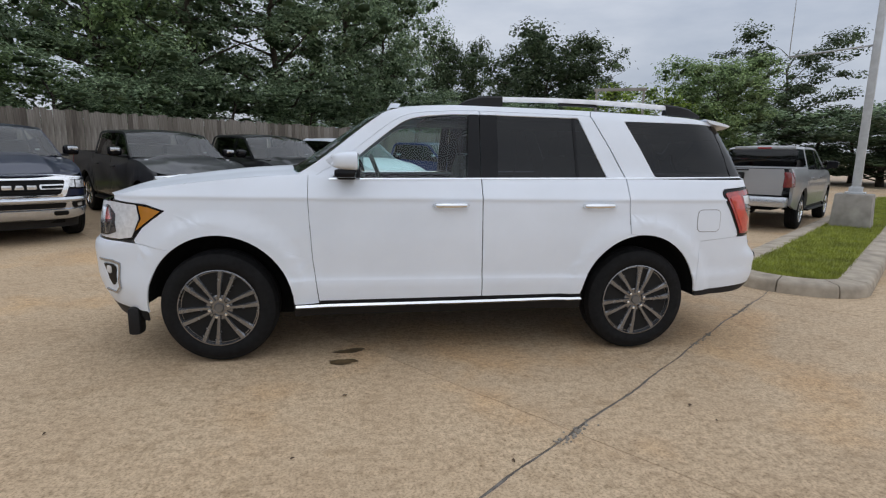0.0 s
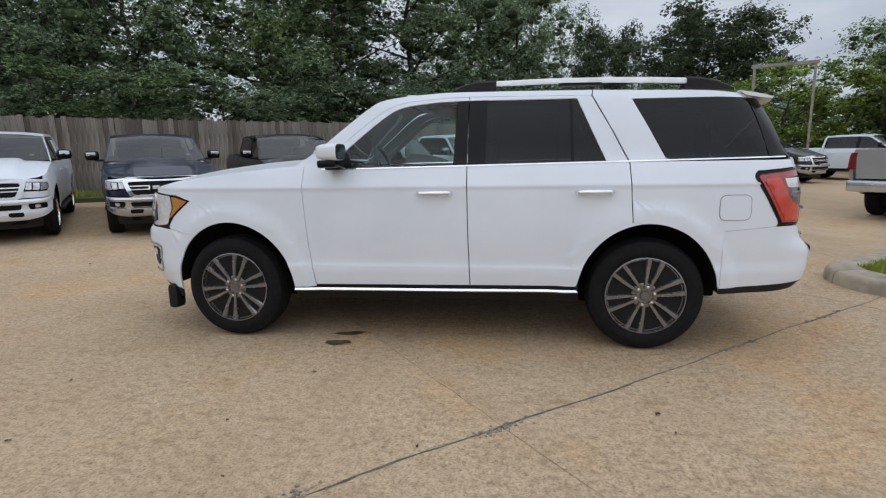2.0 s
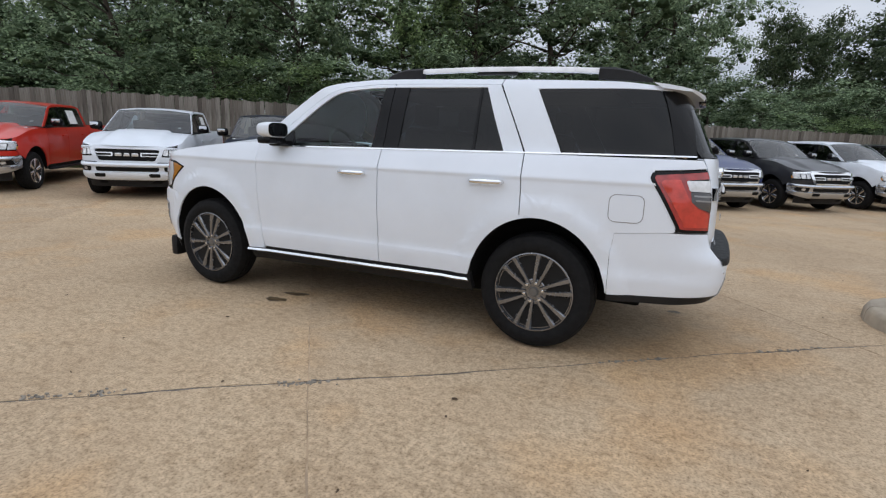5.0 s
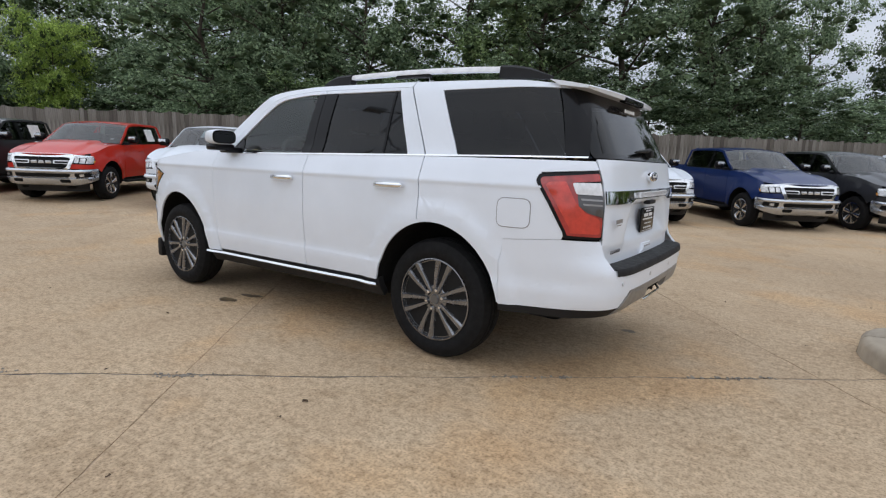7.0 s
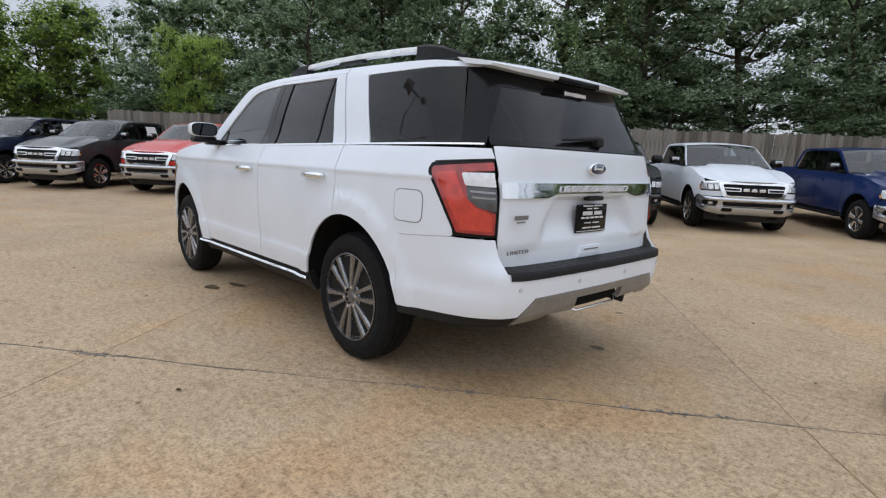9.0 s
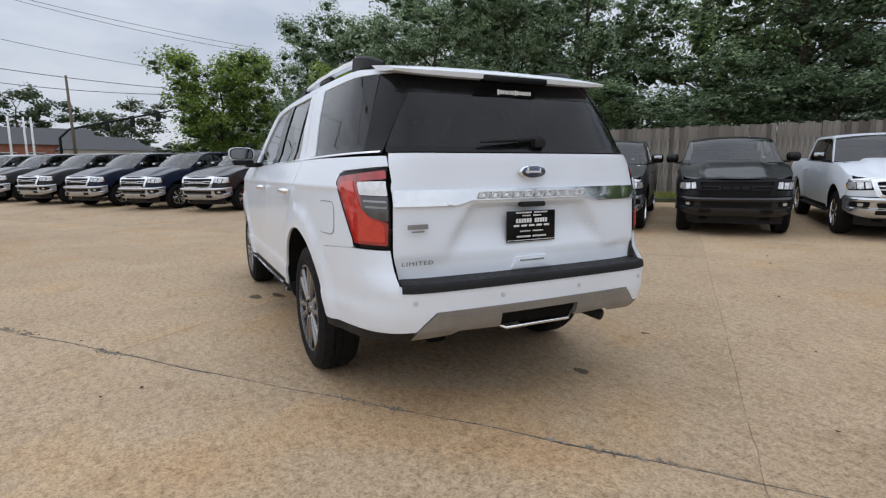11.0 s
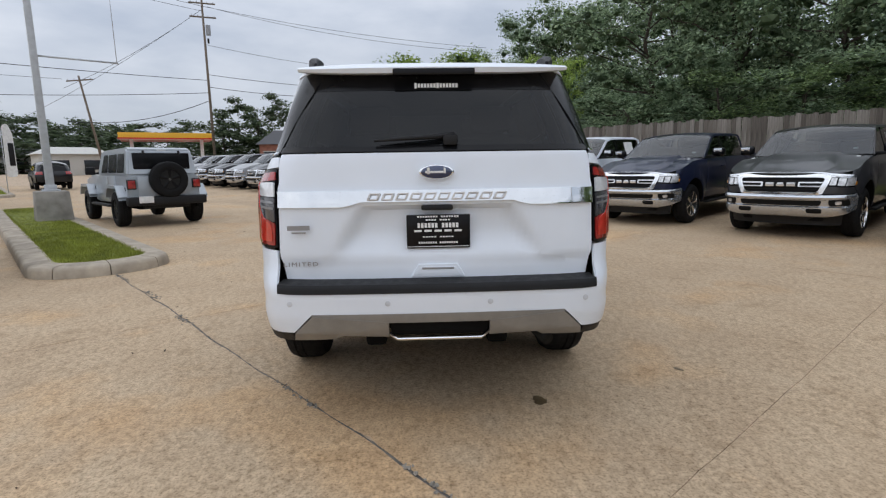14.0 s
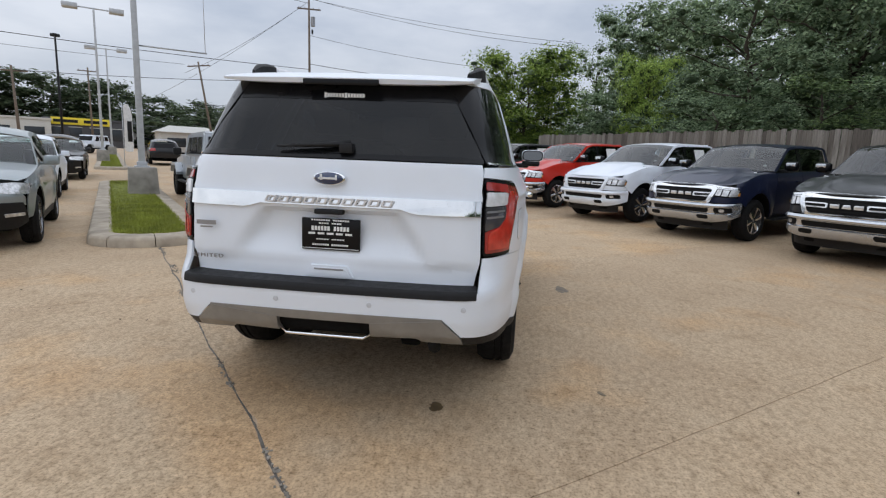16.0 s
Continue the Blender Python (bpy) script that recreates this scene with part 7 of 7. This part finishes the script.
def building(name, label, az, dist, w, d, h, wall_mat, roof_mat, turn=0.0, gable=0.0, windows=0, z=0.0):
    p = from_lot(az, dist, z)
    t = root(name, label, "building", pose(p.x, p.y, z, 0, 0, az + 90 + turn))
    part("wall", boxes((0, -d / 2, h / 2, w, d, h, 0.05)), wall_mat, t)
    bm = bmesh.new()
    if gable:
        e = 0.5
        pts = [(-w / 2 - e, e), (w / 2 + e, e), (w / 2 + e, -d - e), (-w / 2 - e, -d - e)]
        low = [bm.verts.new((x, y, h)) for x, y in pts]
        top = [bm.verts.new((-w / 2 + 1.5, -d / 2, h + gable)), bm.verts.new((w / 2 - 1.5, -d / 2, h + gable))]
        for f in ((low[0], low[1], top[1], top[0]), (low[2], low[3], top[0], top[1]), (low[1], low[2], top[1]), (low[3], low[0], top[0]), tuple(low[::-1])):
            bm.faces.new(f)
        bmesh.ops.recalc_face_normals(bm, faces=bm.faces)
    else:
        box(bm, 0, -d / 2, h + 0.15, w + 0.3, d + 0.3, 0.3, 0.05)
    part("roof", bm, roof_mat, t, smooth=False)
    for i in range(windows):
        x = -w / 2 + w * (i + 0.5) / windows
        win = part("window", boxes((x, 0.03, h * 0.5, w / windows * 0.6, 0.08, h * 0.45, 0.02)), SHOP, t)
        part("window_frame", boxes((x, 0.04, h * 0.5 + h * 0.24, w / windows * 0.66, 0.12, 0.1, 0.02)), PALE, win)
    return t


store = building("shop", "low dark shop with a yellow sign across the street", -138.9, 105, 11, 10, 4.2, SLATE, SLATE, windows=4, z=1.0)
part("sign", boxes((0.5, 0.1, 4.0, 8.0, 0.3, 1.1, 0.05)), LEMON, store, "yellow shop sign with unreadable letters")
part("sign_marking", boxes((-1.4, 0.27, 4.0, 3.2, 0.05, 0.45), (2.6, 0.27, 4.0, 3.2, 0.05, 0.45)), TRIM, store)
building("shop", "white shop with a yellow panel across the street", -133.0, 100, 12, 9, 3.8, PALE, PALE, windows=3, z=1.0)
building("house", "white gabled building with a grey roof far off", -145.8, 120, 16, 12, 3.0, PALE, SLATE, 25, 2.2, 3, z=1.0)
building("shed", "low white shed by the street", -147.4, 85, 8, 6, 2.8, PALE, PALE, 10, 1.0, 2, z=0.8)
building("brick_building", "red brick building with a dark hipped roof", -167.6, 90, 15, 12, 4.2, BRICK, SLATE, -6, 2.6, 5, z=1.0)
building("house", "low house with a dark hipped roof", -173.0, 85, 10, 9, 3.4, PALE, SLATE, 12, 2.0, 4, z=1.0)
can = root("fuel_canopy", "yellow fuel station canopy on white columns", "canopy", pose(*from_lot(-154.6, 80), 0, 0, -154.6 + 90))
part("canopy_roof", boxes((0, 0, 5.6, 10.6, 8, 0.75, 0.05)), YELLOW, can)
part("canopy_band", boxes((0, 0, 5.28, 10.7, 8.1, 0.14, 0.02)), RED, can)
for x in (-4, 4):
    part("column", boxes((x, 2.0, 2.65, 0.4, 0.4, 5.3, 0.03)), WHITEMARK, can)
for az in (-165.2, -166.2, -166.7):
    fp = root("flag_pole", "slim white pole before the brick building", "pole", pose(*from_lot(az, 60), 0, 0, 0))
    part("pole", tube(bmesh.new(), [(0, 0, 0), (0, 0, 6.2)], [0.10, 0.08], 8), WHITEMARK, fp)
flag = root("feather_flag", "tall white feather flag with a dark plain mark", "flag", lot_pose(-30.0, -1.55, 20))
part("flag_cloth", sheet(rounded([(-0.28, 0.9), (0.16, 0.9), (0.18, 3.0), (0.0, 3.5), (-0.28, 3.4)], 0.15), lambda a, b: (0.05 * math.sin(a * 5 + b), a, b), 0.2, 0.004), WHITEMARK, flag)
part("flag_mark", boxes((0.06, 0.0, 2.0, 0.02, 0.24, 1.1, 0.01)), TRIM, flag)
part("flag_pole", tube(bmesh.new(), [(0, -0.33, 0), (0, -0.32, 3.5)], 0.02, 6), STEEL, flag)
sig = root("traffic_signal", "dark mast arm with traffic signals over the street", "traffic light", pose(*from_lot(-171.6, 60), 0, 0, -171.6 + 90))
part("mast", tube(bmesh.new(), [(3.2, 0, 0), (3.2, 0, 4.5), (2.4, 0, 5.3), (-6, 0, 7.4)], [0.14, 0.12, 0.11, 0.07], 8), TRIM, sig)
for x, z in ((-0.5, 5.7), (-2.6, 6.2), (-4.8, 6.8)):
    part("signal_head", boxes((x, 0, z, 0.4, 0.3, 1.0, 0.04)), TRIM, sig)
# a tall welded frame at the end of the row
gal = root("metal_frame", "tall galvanised goal-shaped metal frame behind the trucks", "frame", pose(11.8, 21.15, 0.1, 0, 0, -24))
for x in (-1.0, 1.0):
    part("post", boxes((x * 1.12, 0, 2.4, 0.10, 0.10, 4.9, 0.01)), BASE, gal)
part("beam", boxes((0, 0, 4.85, 2.5, 0.14, 0.14, 0.01)), BASE, gal)
# strip of lawn and kerb along the fence
strip = tagged(part("lawn_strip", boxes((0, 0, 0, 1, 1, 1)), SOIL), "narrow strip of rough grass below the fence", "grass", kind="structure")


def strip_mesh():
    bm = bmesh.new()
    rows = [[bm.verts.new(lot(u, v, z)) for v, z in ((14.05, -0.03), (14.06, 0.12), (14.2, 0.15), (14.23, 0.13), (15.2, 0.22), (60.0, 0.25))] for u in range(-60, 61, 2)]
    for a, b in zip(rows, rows[1:]):
        for i in range(5):
            bm.faces.new((a[i], b[i], b[i + 1], a[i + 1]))
    return bm


bm = strip_mesh()
bm.to_mesh(strip.data)
bm.free()
rng = random.Random(8)
bm = bmesh.new()
for _ in range(22000):
    u, v = rng.uniform(-26, 24), rng.uniform(14.25, 15.27)
    p = lot(u, v, 0.12 + 0.09 * (v - 14.23))
    h, a = rng.uniform(0.05, 0.16), rng.uniform(0, 6.28)
    d = Vector((math.cos(a), math.sin(a), 0)) * 0.012
    bm.faces.new((bm.verts.new(p - d), bm.verts.new(p + d), bm.verts.new(p + Vector((rng.uniform(-0.06, 0.06), rng.uniform(-0.06, 0.06), h)))))
tagged(part("fence_grass", bm, GRASS, smooth=False), "rough grass along the foot of the fence", "grass", kind="stuff")


# ---- trees ----
def leaf_material(name, dark, light):
    m, nt, b = material(name)
    g = nt.nodes.new("ShaderNodeNewGeometry")
    c = ramp_node(nt, g.outputs["Random Per Island"], [(0.0, dark), (0.6, [(x + y) / 2 for x, y in zip(dark, light)]), (1.0, light)])
    big = noise_node(nt, 0.5, 3)
    c = mixed(nt, "MULTIPLY", 1.0, c, ramp_node(nt, big, [(0.35, (0.85, 0.86, 0.85)), (0.65, (1.15, 1.14, 1.1))]))
    clump = noise_node(nt, 1.5, 2, 0.5)
    c = mixed(nt, "MULTIPLY", 1.0, c, ramp_node(nt, clump, [(0.40, (0.72, 0.74, 0.72)), (0.60, (1.2, 1.18, 1.14))]))
    nt.links.new(c, b.inputs["Base Color"])
    b.inputs["Roughness"].default_value = 0.6
    b.inputs["Specular IOR Level"].default_value = 0.2
    b.inputs["Transmission Weight"].default_value = 0.0
    tr = node(nt, "BsdfTranslucent")
    nt.links.new(c, tr.inputs["Color"])
    mx = nt.nodes.new("ShaderNodeMixShader")
    mx.inputs[0].default_value = 0.5
    o = nt.nodes["Material Output"]
    nt.links.new(b.outputs[0], mx.inputs[1])
    nt.links.new(tr.outputs[0], mx.inputs[2])
    nt.links.new(mx.outputs[0], o.inputs[0])
    return m


BARK = plain("bark", (0.07, 0.055, 0.042), 0.95, vary=0.35, scale=6, relief=0.6)
LEAF_F = leaf_material("far_leaves", (0.04, 0.06, 0.036), (0.165, 0.21, 0.12))
# darker copy of the leaf colour, with the crowns' inner shade put into it
LEAF_SHADE = leaf_material("shaded_leaves", (0.065, 0.10, 0.056), (0.19, 0.25, 0.14))
LEAF_D = leaf_material("dark_leaves", (0.09, 0.142, 0.082), (0.45, 0.57, 0.37))
LEAF_M = leaf_material("green_leaves", (0.11, 0.17, 0.07), (0.43, 0.56, 0.28))
LEAF_Y = leaf_material("yellow_green_leaves", (0.10, 0.17, 0.035), (0.40, 0.51, 0.13))
LEAF_L = leaf_material("light_leaves", (0.25, 0.37, 0.09), (0.54, 0.66, 0.20))


def tree_meshes(seed, height, spread, base, leaves, leaf, limbs=11, gaps=0.0, fluff=0.25, inner=0.36):
    """Trunk with limbs, and a crown of separate leaves in clumps round the twigs."""
    rng = random.Random(seed)
    wood, tips = bmesh.new(), []
    lean = Vector((rng.uniform(-0.06, 0.06), rng.uniform(-0.06, 0.06), 1))
    trunk = [Vector((0, 0, -0.2))]
    n = 7
    for k in range(1, n + 1):
        trunk.append(lean * height * 0.86 * k / n + Vector((rng.uniform(-0.12, 0.12), rng.uniform(-0.12, 0.12), 0)) * k * 0.5)
    r0 = 0.016 * height + 0.04
    tube(wood, trunk, [r0 * (1 - 0.86 * k / n) for k in range(n + 1)], 8)
    for i in range(limbs):
        f = base + (0.97 - base) * (i + rng.random()) / limbs
        k = min(int(f * n), n - 1)
        a = trunk[k].lerp(trunk[k + 1], f * n - k)
        ang = i * 2.4 + rng.uniform(-0.4, 0.4)
        shape = math.sin(math.pi * min(1, 0.18 + 0.82 * (1 - (f - base) / (1.0 - base)) ** 0.7)) * 0.55 + 0.5
        reach = spread * shape * rng.uniform(0.75, 1.15)
        out_d = Vector((math.cos(ang), math.sin(ang), 0))
        pts = [a]
        for q in (0.35, 0.7, 1.0):
            pts.append(a + out_d * reach * q + Vector((rng.uniform(-0.25, 0.25), rng.uniform(-0.25, 0.25), reach * (0.32 * q + rng.uniform(-0.05, 0.12)))))
        rb = r0 * (1 - 0.8 * f) * 0.5
        tube(wood, pts, [rb, rb * 0.7, rb * 0.45, rb * 0.15], 5)
        for q in (0.4, 0.55, 0.7, 0.85, 1.0, 1.0):
            j = min(int(q * 3), 2)
            c = pts[j].lerp(pts[j + 1], min(1, q * 3 - j))
            side = Vector((rng.uniform(-1, 1), rng.uniform(-1, 1), rng.uniform(-0.35, 0.75))) * spread * 0.26
            tube(wood, [c, c + side * 0.5, c + side], [rb * 0.3, rb * 0.2, 0.006], 4)
            tips.append((c + side, rng.uniform(0.5, 1.0)))
            tips.append((c + side * 0.45, rng.uniform(0.4, 0.8)))
    tips.append((trunk[-1] + Vector((0, 0, height * 0.06)), 0.9))
    tips = [t for t in tips if rng.random() > gaps]
    gen = np.random.default_rng(seed)
    per = leaves // len(tips)
    rad = spread * fluff
    # leaves on flattened, lumpy clumps round the twigs
    cen = np.repeat(np.array([tuple(c) for c, _ in tips]), per, axis=0)
    size = np.repeat(np.array([k for _, k in tips]), per)[:, None] * rad
    n_l = len(cen)
    d = gen.normal(size=(n_l, 3))
    d /= np.linalg.norm(d, axis=1)[:, None]
    d[:, 2] = np.where(d[:, 2] < -0.25, -d[:, 2], d[:, 2])
    lump = 1 + 0.28 * np.sin(cen[:, :1] * 5.1 + d[:, :1] * 4.3 + 2.0 * d[:, 2:]) * np.cos(cen[:, 1:2] * 3.7 + d[:, 1:2] * 5.0)
    pos = cen + d * size * lump * (0.50 + 0.62 * gen.random((n_l, 1)) ** 0.6) * np.array((1.0, 1.0, 0.85))
    nrm = d * 0.7 + gen.uniform((-0.8, -0.8, -0.1), (0.8, 0.8, 1.1), (n_l, 3))
    nrm /= np.linalg.norm(nrm, axis=1)[:, None]
    u = np.cross(nrm, gen.normal(size=(n_l, 3)))
    u /= np.linalg.norm(u, axis=1)[:, None]
    w = np.cross(nrm, u)
    s = leaf * gen.uniform(0.55, 1.35, (n_l, 1))
    quads = np.stack([pos - u * s, pos - w * s * 0.6 + nrm * s * 0.18, pos + u * s, pos + w * s * 0.6 + nrm * s * 0.18], axis=1).reshape(-1, 3)
    faces = [(4 * q, 4 * q + 1, 4 * q + 2, 4 * q + 3) for q in range(n_l)]
    verts = [tuple(v) for v in quads]
    n_leaf = len(faces)
    # ragged dark tufts for each clump's inner twigs and leaves, with shade painted in
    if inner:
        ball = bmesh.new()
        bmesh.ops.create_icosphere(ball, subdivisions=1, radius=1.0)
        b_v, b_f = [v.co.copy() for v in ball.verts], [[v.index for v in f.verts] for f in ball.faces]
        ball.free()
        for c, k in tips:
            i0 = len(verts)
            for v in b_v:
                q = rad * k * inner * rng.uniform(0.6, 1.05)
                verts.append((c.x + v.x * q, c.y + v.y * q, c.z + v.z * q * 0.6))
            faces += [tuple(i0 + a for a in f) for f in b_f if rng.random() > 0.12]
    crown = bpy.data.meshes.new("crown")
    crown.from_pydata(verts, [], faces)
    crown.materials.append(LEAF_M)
    crown.materials.append(LEAF_SHADE)
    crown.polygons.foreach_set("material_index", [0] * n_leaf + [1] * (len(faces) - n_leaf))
    wm = bpy.data.meshes.new("trunk")
    for f in wood.faces:
        f.smooth = True
    wood.to_mesh(wm)
    wood.free()
    wm.materials.append(BARK)
    return wm, crown


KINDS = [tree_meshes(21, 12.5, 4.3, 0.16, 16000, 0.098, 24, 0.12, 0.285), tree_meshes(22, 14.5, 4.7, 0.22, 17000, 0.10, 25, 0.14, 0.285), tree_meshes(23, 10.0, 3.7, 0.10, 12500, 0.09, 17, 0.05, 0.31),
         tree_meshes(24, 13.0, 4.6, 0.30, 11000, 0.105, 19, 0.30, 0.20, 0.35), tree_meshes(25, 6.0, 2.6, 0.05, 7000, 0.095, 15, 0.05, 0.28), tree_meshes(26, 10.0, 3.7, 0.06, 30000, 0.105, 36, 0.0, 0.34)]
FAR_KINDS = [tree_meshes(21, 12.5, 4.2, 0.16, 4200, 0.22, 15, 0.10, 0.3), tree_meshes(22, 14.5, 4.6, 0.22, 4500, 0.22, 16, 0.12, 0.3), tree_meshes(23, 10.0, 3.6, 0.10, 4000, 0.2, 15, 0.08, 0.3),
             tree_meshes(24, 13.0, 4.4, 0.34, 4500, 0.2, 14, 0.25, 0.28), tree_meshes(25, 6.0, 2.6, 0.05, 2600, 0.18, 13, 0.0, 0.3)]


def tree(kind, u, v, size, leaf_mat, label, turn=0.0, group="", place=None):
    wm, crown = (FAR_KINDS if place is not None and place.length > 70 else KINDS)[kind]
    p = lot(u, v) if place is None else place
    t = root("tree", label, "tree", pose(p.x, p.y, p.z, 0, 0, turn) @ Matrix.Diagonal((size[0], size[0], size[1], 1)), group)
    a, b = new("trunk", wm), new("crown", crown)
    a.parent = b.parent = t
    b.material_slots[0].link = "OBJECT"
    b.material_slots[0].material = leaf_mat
    return t


rng = random.Random(31)
WOOD_LABEL = "tall leafy tree standing behind the board fence"
# the wood behind the fence: the nearer rank lower and denser
u = -9.0
while u < 19.0:
    k = rng.choice((0, 1, 3, 0))
    tree(k, u, rng.uniform(21.0, 23.5), (rng.uniform(0.85, 1.05), rng.uniform(0.85, 1.0)), rng.choice((LEAF_D, LEAF_D, LEAF_M)), WOOD_LABEL, rng.uniform(0, 360), "trees behind the fence")
    u += rng.uniform(3.6, 5.0)
u = -8.5
while u < 30.0:
    tree(2, u, rng.uniform(19.0, 20.2), (rng.uniform(0.65, 0.85), rng.uniform(0.34, 0.55)), rng.choice((LEAF_D, LEAF_D, LEAF_M)), "low dense tree close behind the board fence", rng.uniform(0, 360), "trees behind the fence")
    u += rng.uniform(2.8, 3.9)


def by_bearing(x, y, az, dist):
    return Vector((x + dist * math.cos(radians(az)), y + dist * math.sin(radians(az)), 0))


tree(0, 18.1, 22.0, (0.75, 0.98), LEAF_D, WOOD_LABEL, 130, "trees behind the fence")
tree(5, 0, 0, (0.60, 0.98), LEAF_L, "young light-green tree before the darker wood", 40, "", by_bearing(5.16, 0.9, 167.4, 46))
for n, (az, d, k, w, h) in enumerate(((172.2, 62, 0, 0.75, 1.12), (168.4, 58, 1, 0.95, 1.17), (165.3, 56, 0, 1.2, 1.36), (160.5, 54, 1, 1.2, 1.16), (156.5, 50, 0, 1.2, 1.38), (152.5, 46, 1, 1.2, 1.15), (148.0, 42, 0, 1.2, 1.28))):
    tree(k, 0, 0, (w, h), LEAF_D if n % 3 else LEAF_M, "tall leafy tree of the wood beyond the fence", n * 70, "trees behind the fence", by_bearing(5.16, 0.9, az, d))
for n in range(9):
    tree(4, 0, 0, (1.7, 0.9 + 0.2 * (n % 3)), LEAF_D, "dense dark bush under the wood", n * 50, "trees behind the fence", by_bearing(5.16, 0.9, 174 - 3.2 * n, 57 - 1.4 * n))
# trees farther back, at the end of the wood
tree(1, 0, 0, (0.85, 1.14), LEAF_D, "tall leafy tree at the end of the wood", 35, "trees behind the fence", Vector((0.7, 50.0, 0.3)))
tree(0, 0, 0, (0.9, 1.2), LEAF_M, "tall leafy tree at the end of the wood", 215, "trees behind the fence", Vector((-6.0, 47.0, 0.3)))
tree(1, 0, 0, (0.9, 0.95), LEAF_D, "tall leafy tree deep in the wood", 120, "trees behind the fence", Vector((-17.0, 38.0, 0.3)))
for n in range(2):
    wm, crown = FAR_KINDS[(0, 3)[n]]
    p = lot(-3.0 + 12.0 * n, 33.0 + 1.7 * n)
    deep = root("tree", "leafy tree deep in the wood behind the fence", "tree", pose(p.x, p.y, p.z, 0, 0, 67 * n) @ Matrix.Diagonal((1.1, 1.1, 0.85 + 0.05 * n, 1)), "trees behind the fence")
    a, b = new("trunk", wm), new("crown", crown)
    a.parent = b.parent = deep
    b.material_slots[0].link = "OBJECT"
    b.material_slots[0].material = LEAF_F
# trees past the end of the fence: bearing, distance, kind, width, height, leaves, look
for az, d, k, w, h, lf, word_t in ((81.4, 68, 5, 1.0, 1.56, LEAF_F, "round dark leafy tree past the end of the fence"), (77.2, 66, 2, 0.95, 1.15, LEAF_F, "low dark tree between two taller crowns"), (72.4, 50, 5, 1.28, 1.22, LEAF_F, "broad dense dark tree past the end of the fence"),
                                   (68.4, 52, 3, 0.8, 0.9, LEAF_F, "thin open-crowned tree past the end of the fence"), (65.0, 36, 4, 1.15, 0.98, LEAF_Y, "low yellow-green tree past the end of the fence"), (60.5, 38, 4, 1.1, 0.86, LEAF_Y, "low yellow-green tree past the end of the fence"),
                                   (56.0, 40, 5, 0.82, 0.80, LEAF_M, "dense green tree past the end of the fence"), (50.0, 55, 3, 1.15, 0.98, LEAF_F, "tall open-crowned tree with bare limbs past the fence"), (45.0, 54, 2, 1.3, 0.55, LEAF_F, "low dark tree far past the fence"),
                                   (40.5, 54, 2, 1.4, 0.6, LEAF_F, "low dark tree far past the fence"), (35.0, 56, 2, 1.4, 0.6, LEAF_F, "low dark tree far past the fence"), (29.0, 58, 2, 1.4, 0.55, LEAF_F, "low dark tree far past the fence")):
    tree(k, 0, 0, (w, h), lf, word_t, d * 7, "trees past the fence", by_bearing(-0.47, -4.73, az, d))
for n, az in enumerate(range(28, 86, 5)):
    tree(4, 0, 0, (2.0, 0.80 + 0.12 * (n % 3)), LEAF_F if n % 2 else LEAF_D, "dense bush below the far trees", n * 50, "trees past the fence", by_bearing(-0.47, -4.73, az, 47 + 3 * (n % 3)))
# trees across the street
tree(5, 0, 0, (1.02, 1.03), LEAF_Y, "round light-green tree beyond the parked row", 20, "", Vector((-40.8, 1.7, 0)))
tree(2, 0, 0, (0.8, 0.66), LEAF_M, "round green tree beyond the parked row", 200, "", by_bearing(5.14, -1.69, 173.4, 50))
for az, d, k, w, h in ((-167.4, 125, 3, 1.5, 1.22), (-163.2, 130, 3, 1.5, 1.15), (-160.3, 120, 2, 1.8, 1.1), (-165.5, 118, 2, 1.4, 0.8), (-172.8, 130, 3, 1.6, 0.95), (-175.4, 110, 3, 1.3, 0.95), (-155.5, 150, 3, 1.6, 0.85), (-151.8, 150, 3, 1.7, 0.9), (-149.0, 140, 1, 1.5, 0.78),
                      (-146.2, 150, 0, 1.9, 0.9), (-143.0, 140, 1, 1.9, 0.85), (-140.0, 135, 0, 2.0, 1.05), (-137.2, 135, 1, 2.0, 0.98), (-134.6, 130, 0, 2.0, 0.98), (-132.0, 130, 1, 2.0, 0.92), (-129.0, 130, 0, 2.0, 0.95), (-126.0, 135, 2, 2.2, 1.2), (-122.0, 135, 0, 2.2, 1.0)):
    tree(k, 0, 0, (w, h * 1.12), LEAF_F, "distant leafy tree across the street", d * 11, "trees across the street", by_bearing(5.3, 0.2, az, d))
for n, az in enumerate(range(-180, -118, 4)):
    tree(4, 0, 0, (3.2, 1.0 + 0.25 * (n % 3)), LEAF_F, "distant dark bush across the street", n * 37, "trees across the street", by_bearing(5.3, 0.2, az, 118 + 6 * (n % 3)))


# ---- concrete slabs ----
place_slabs()
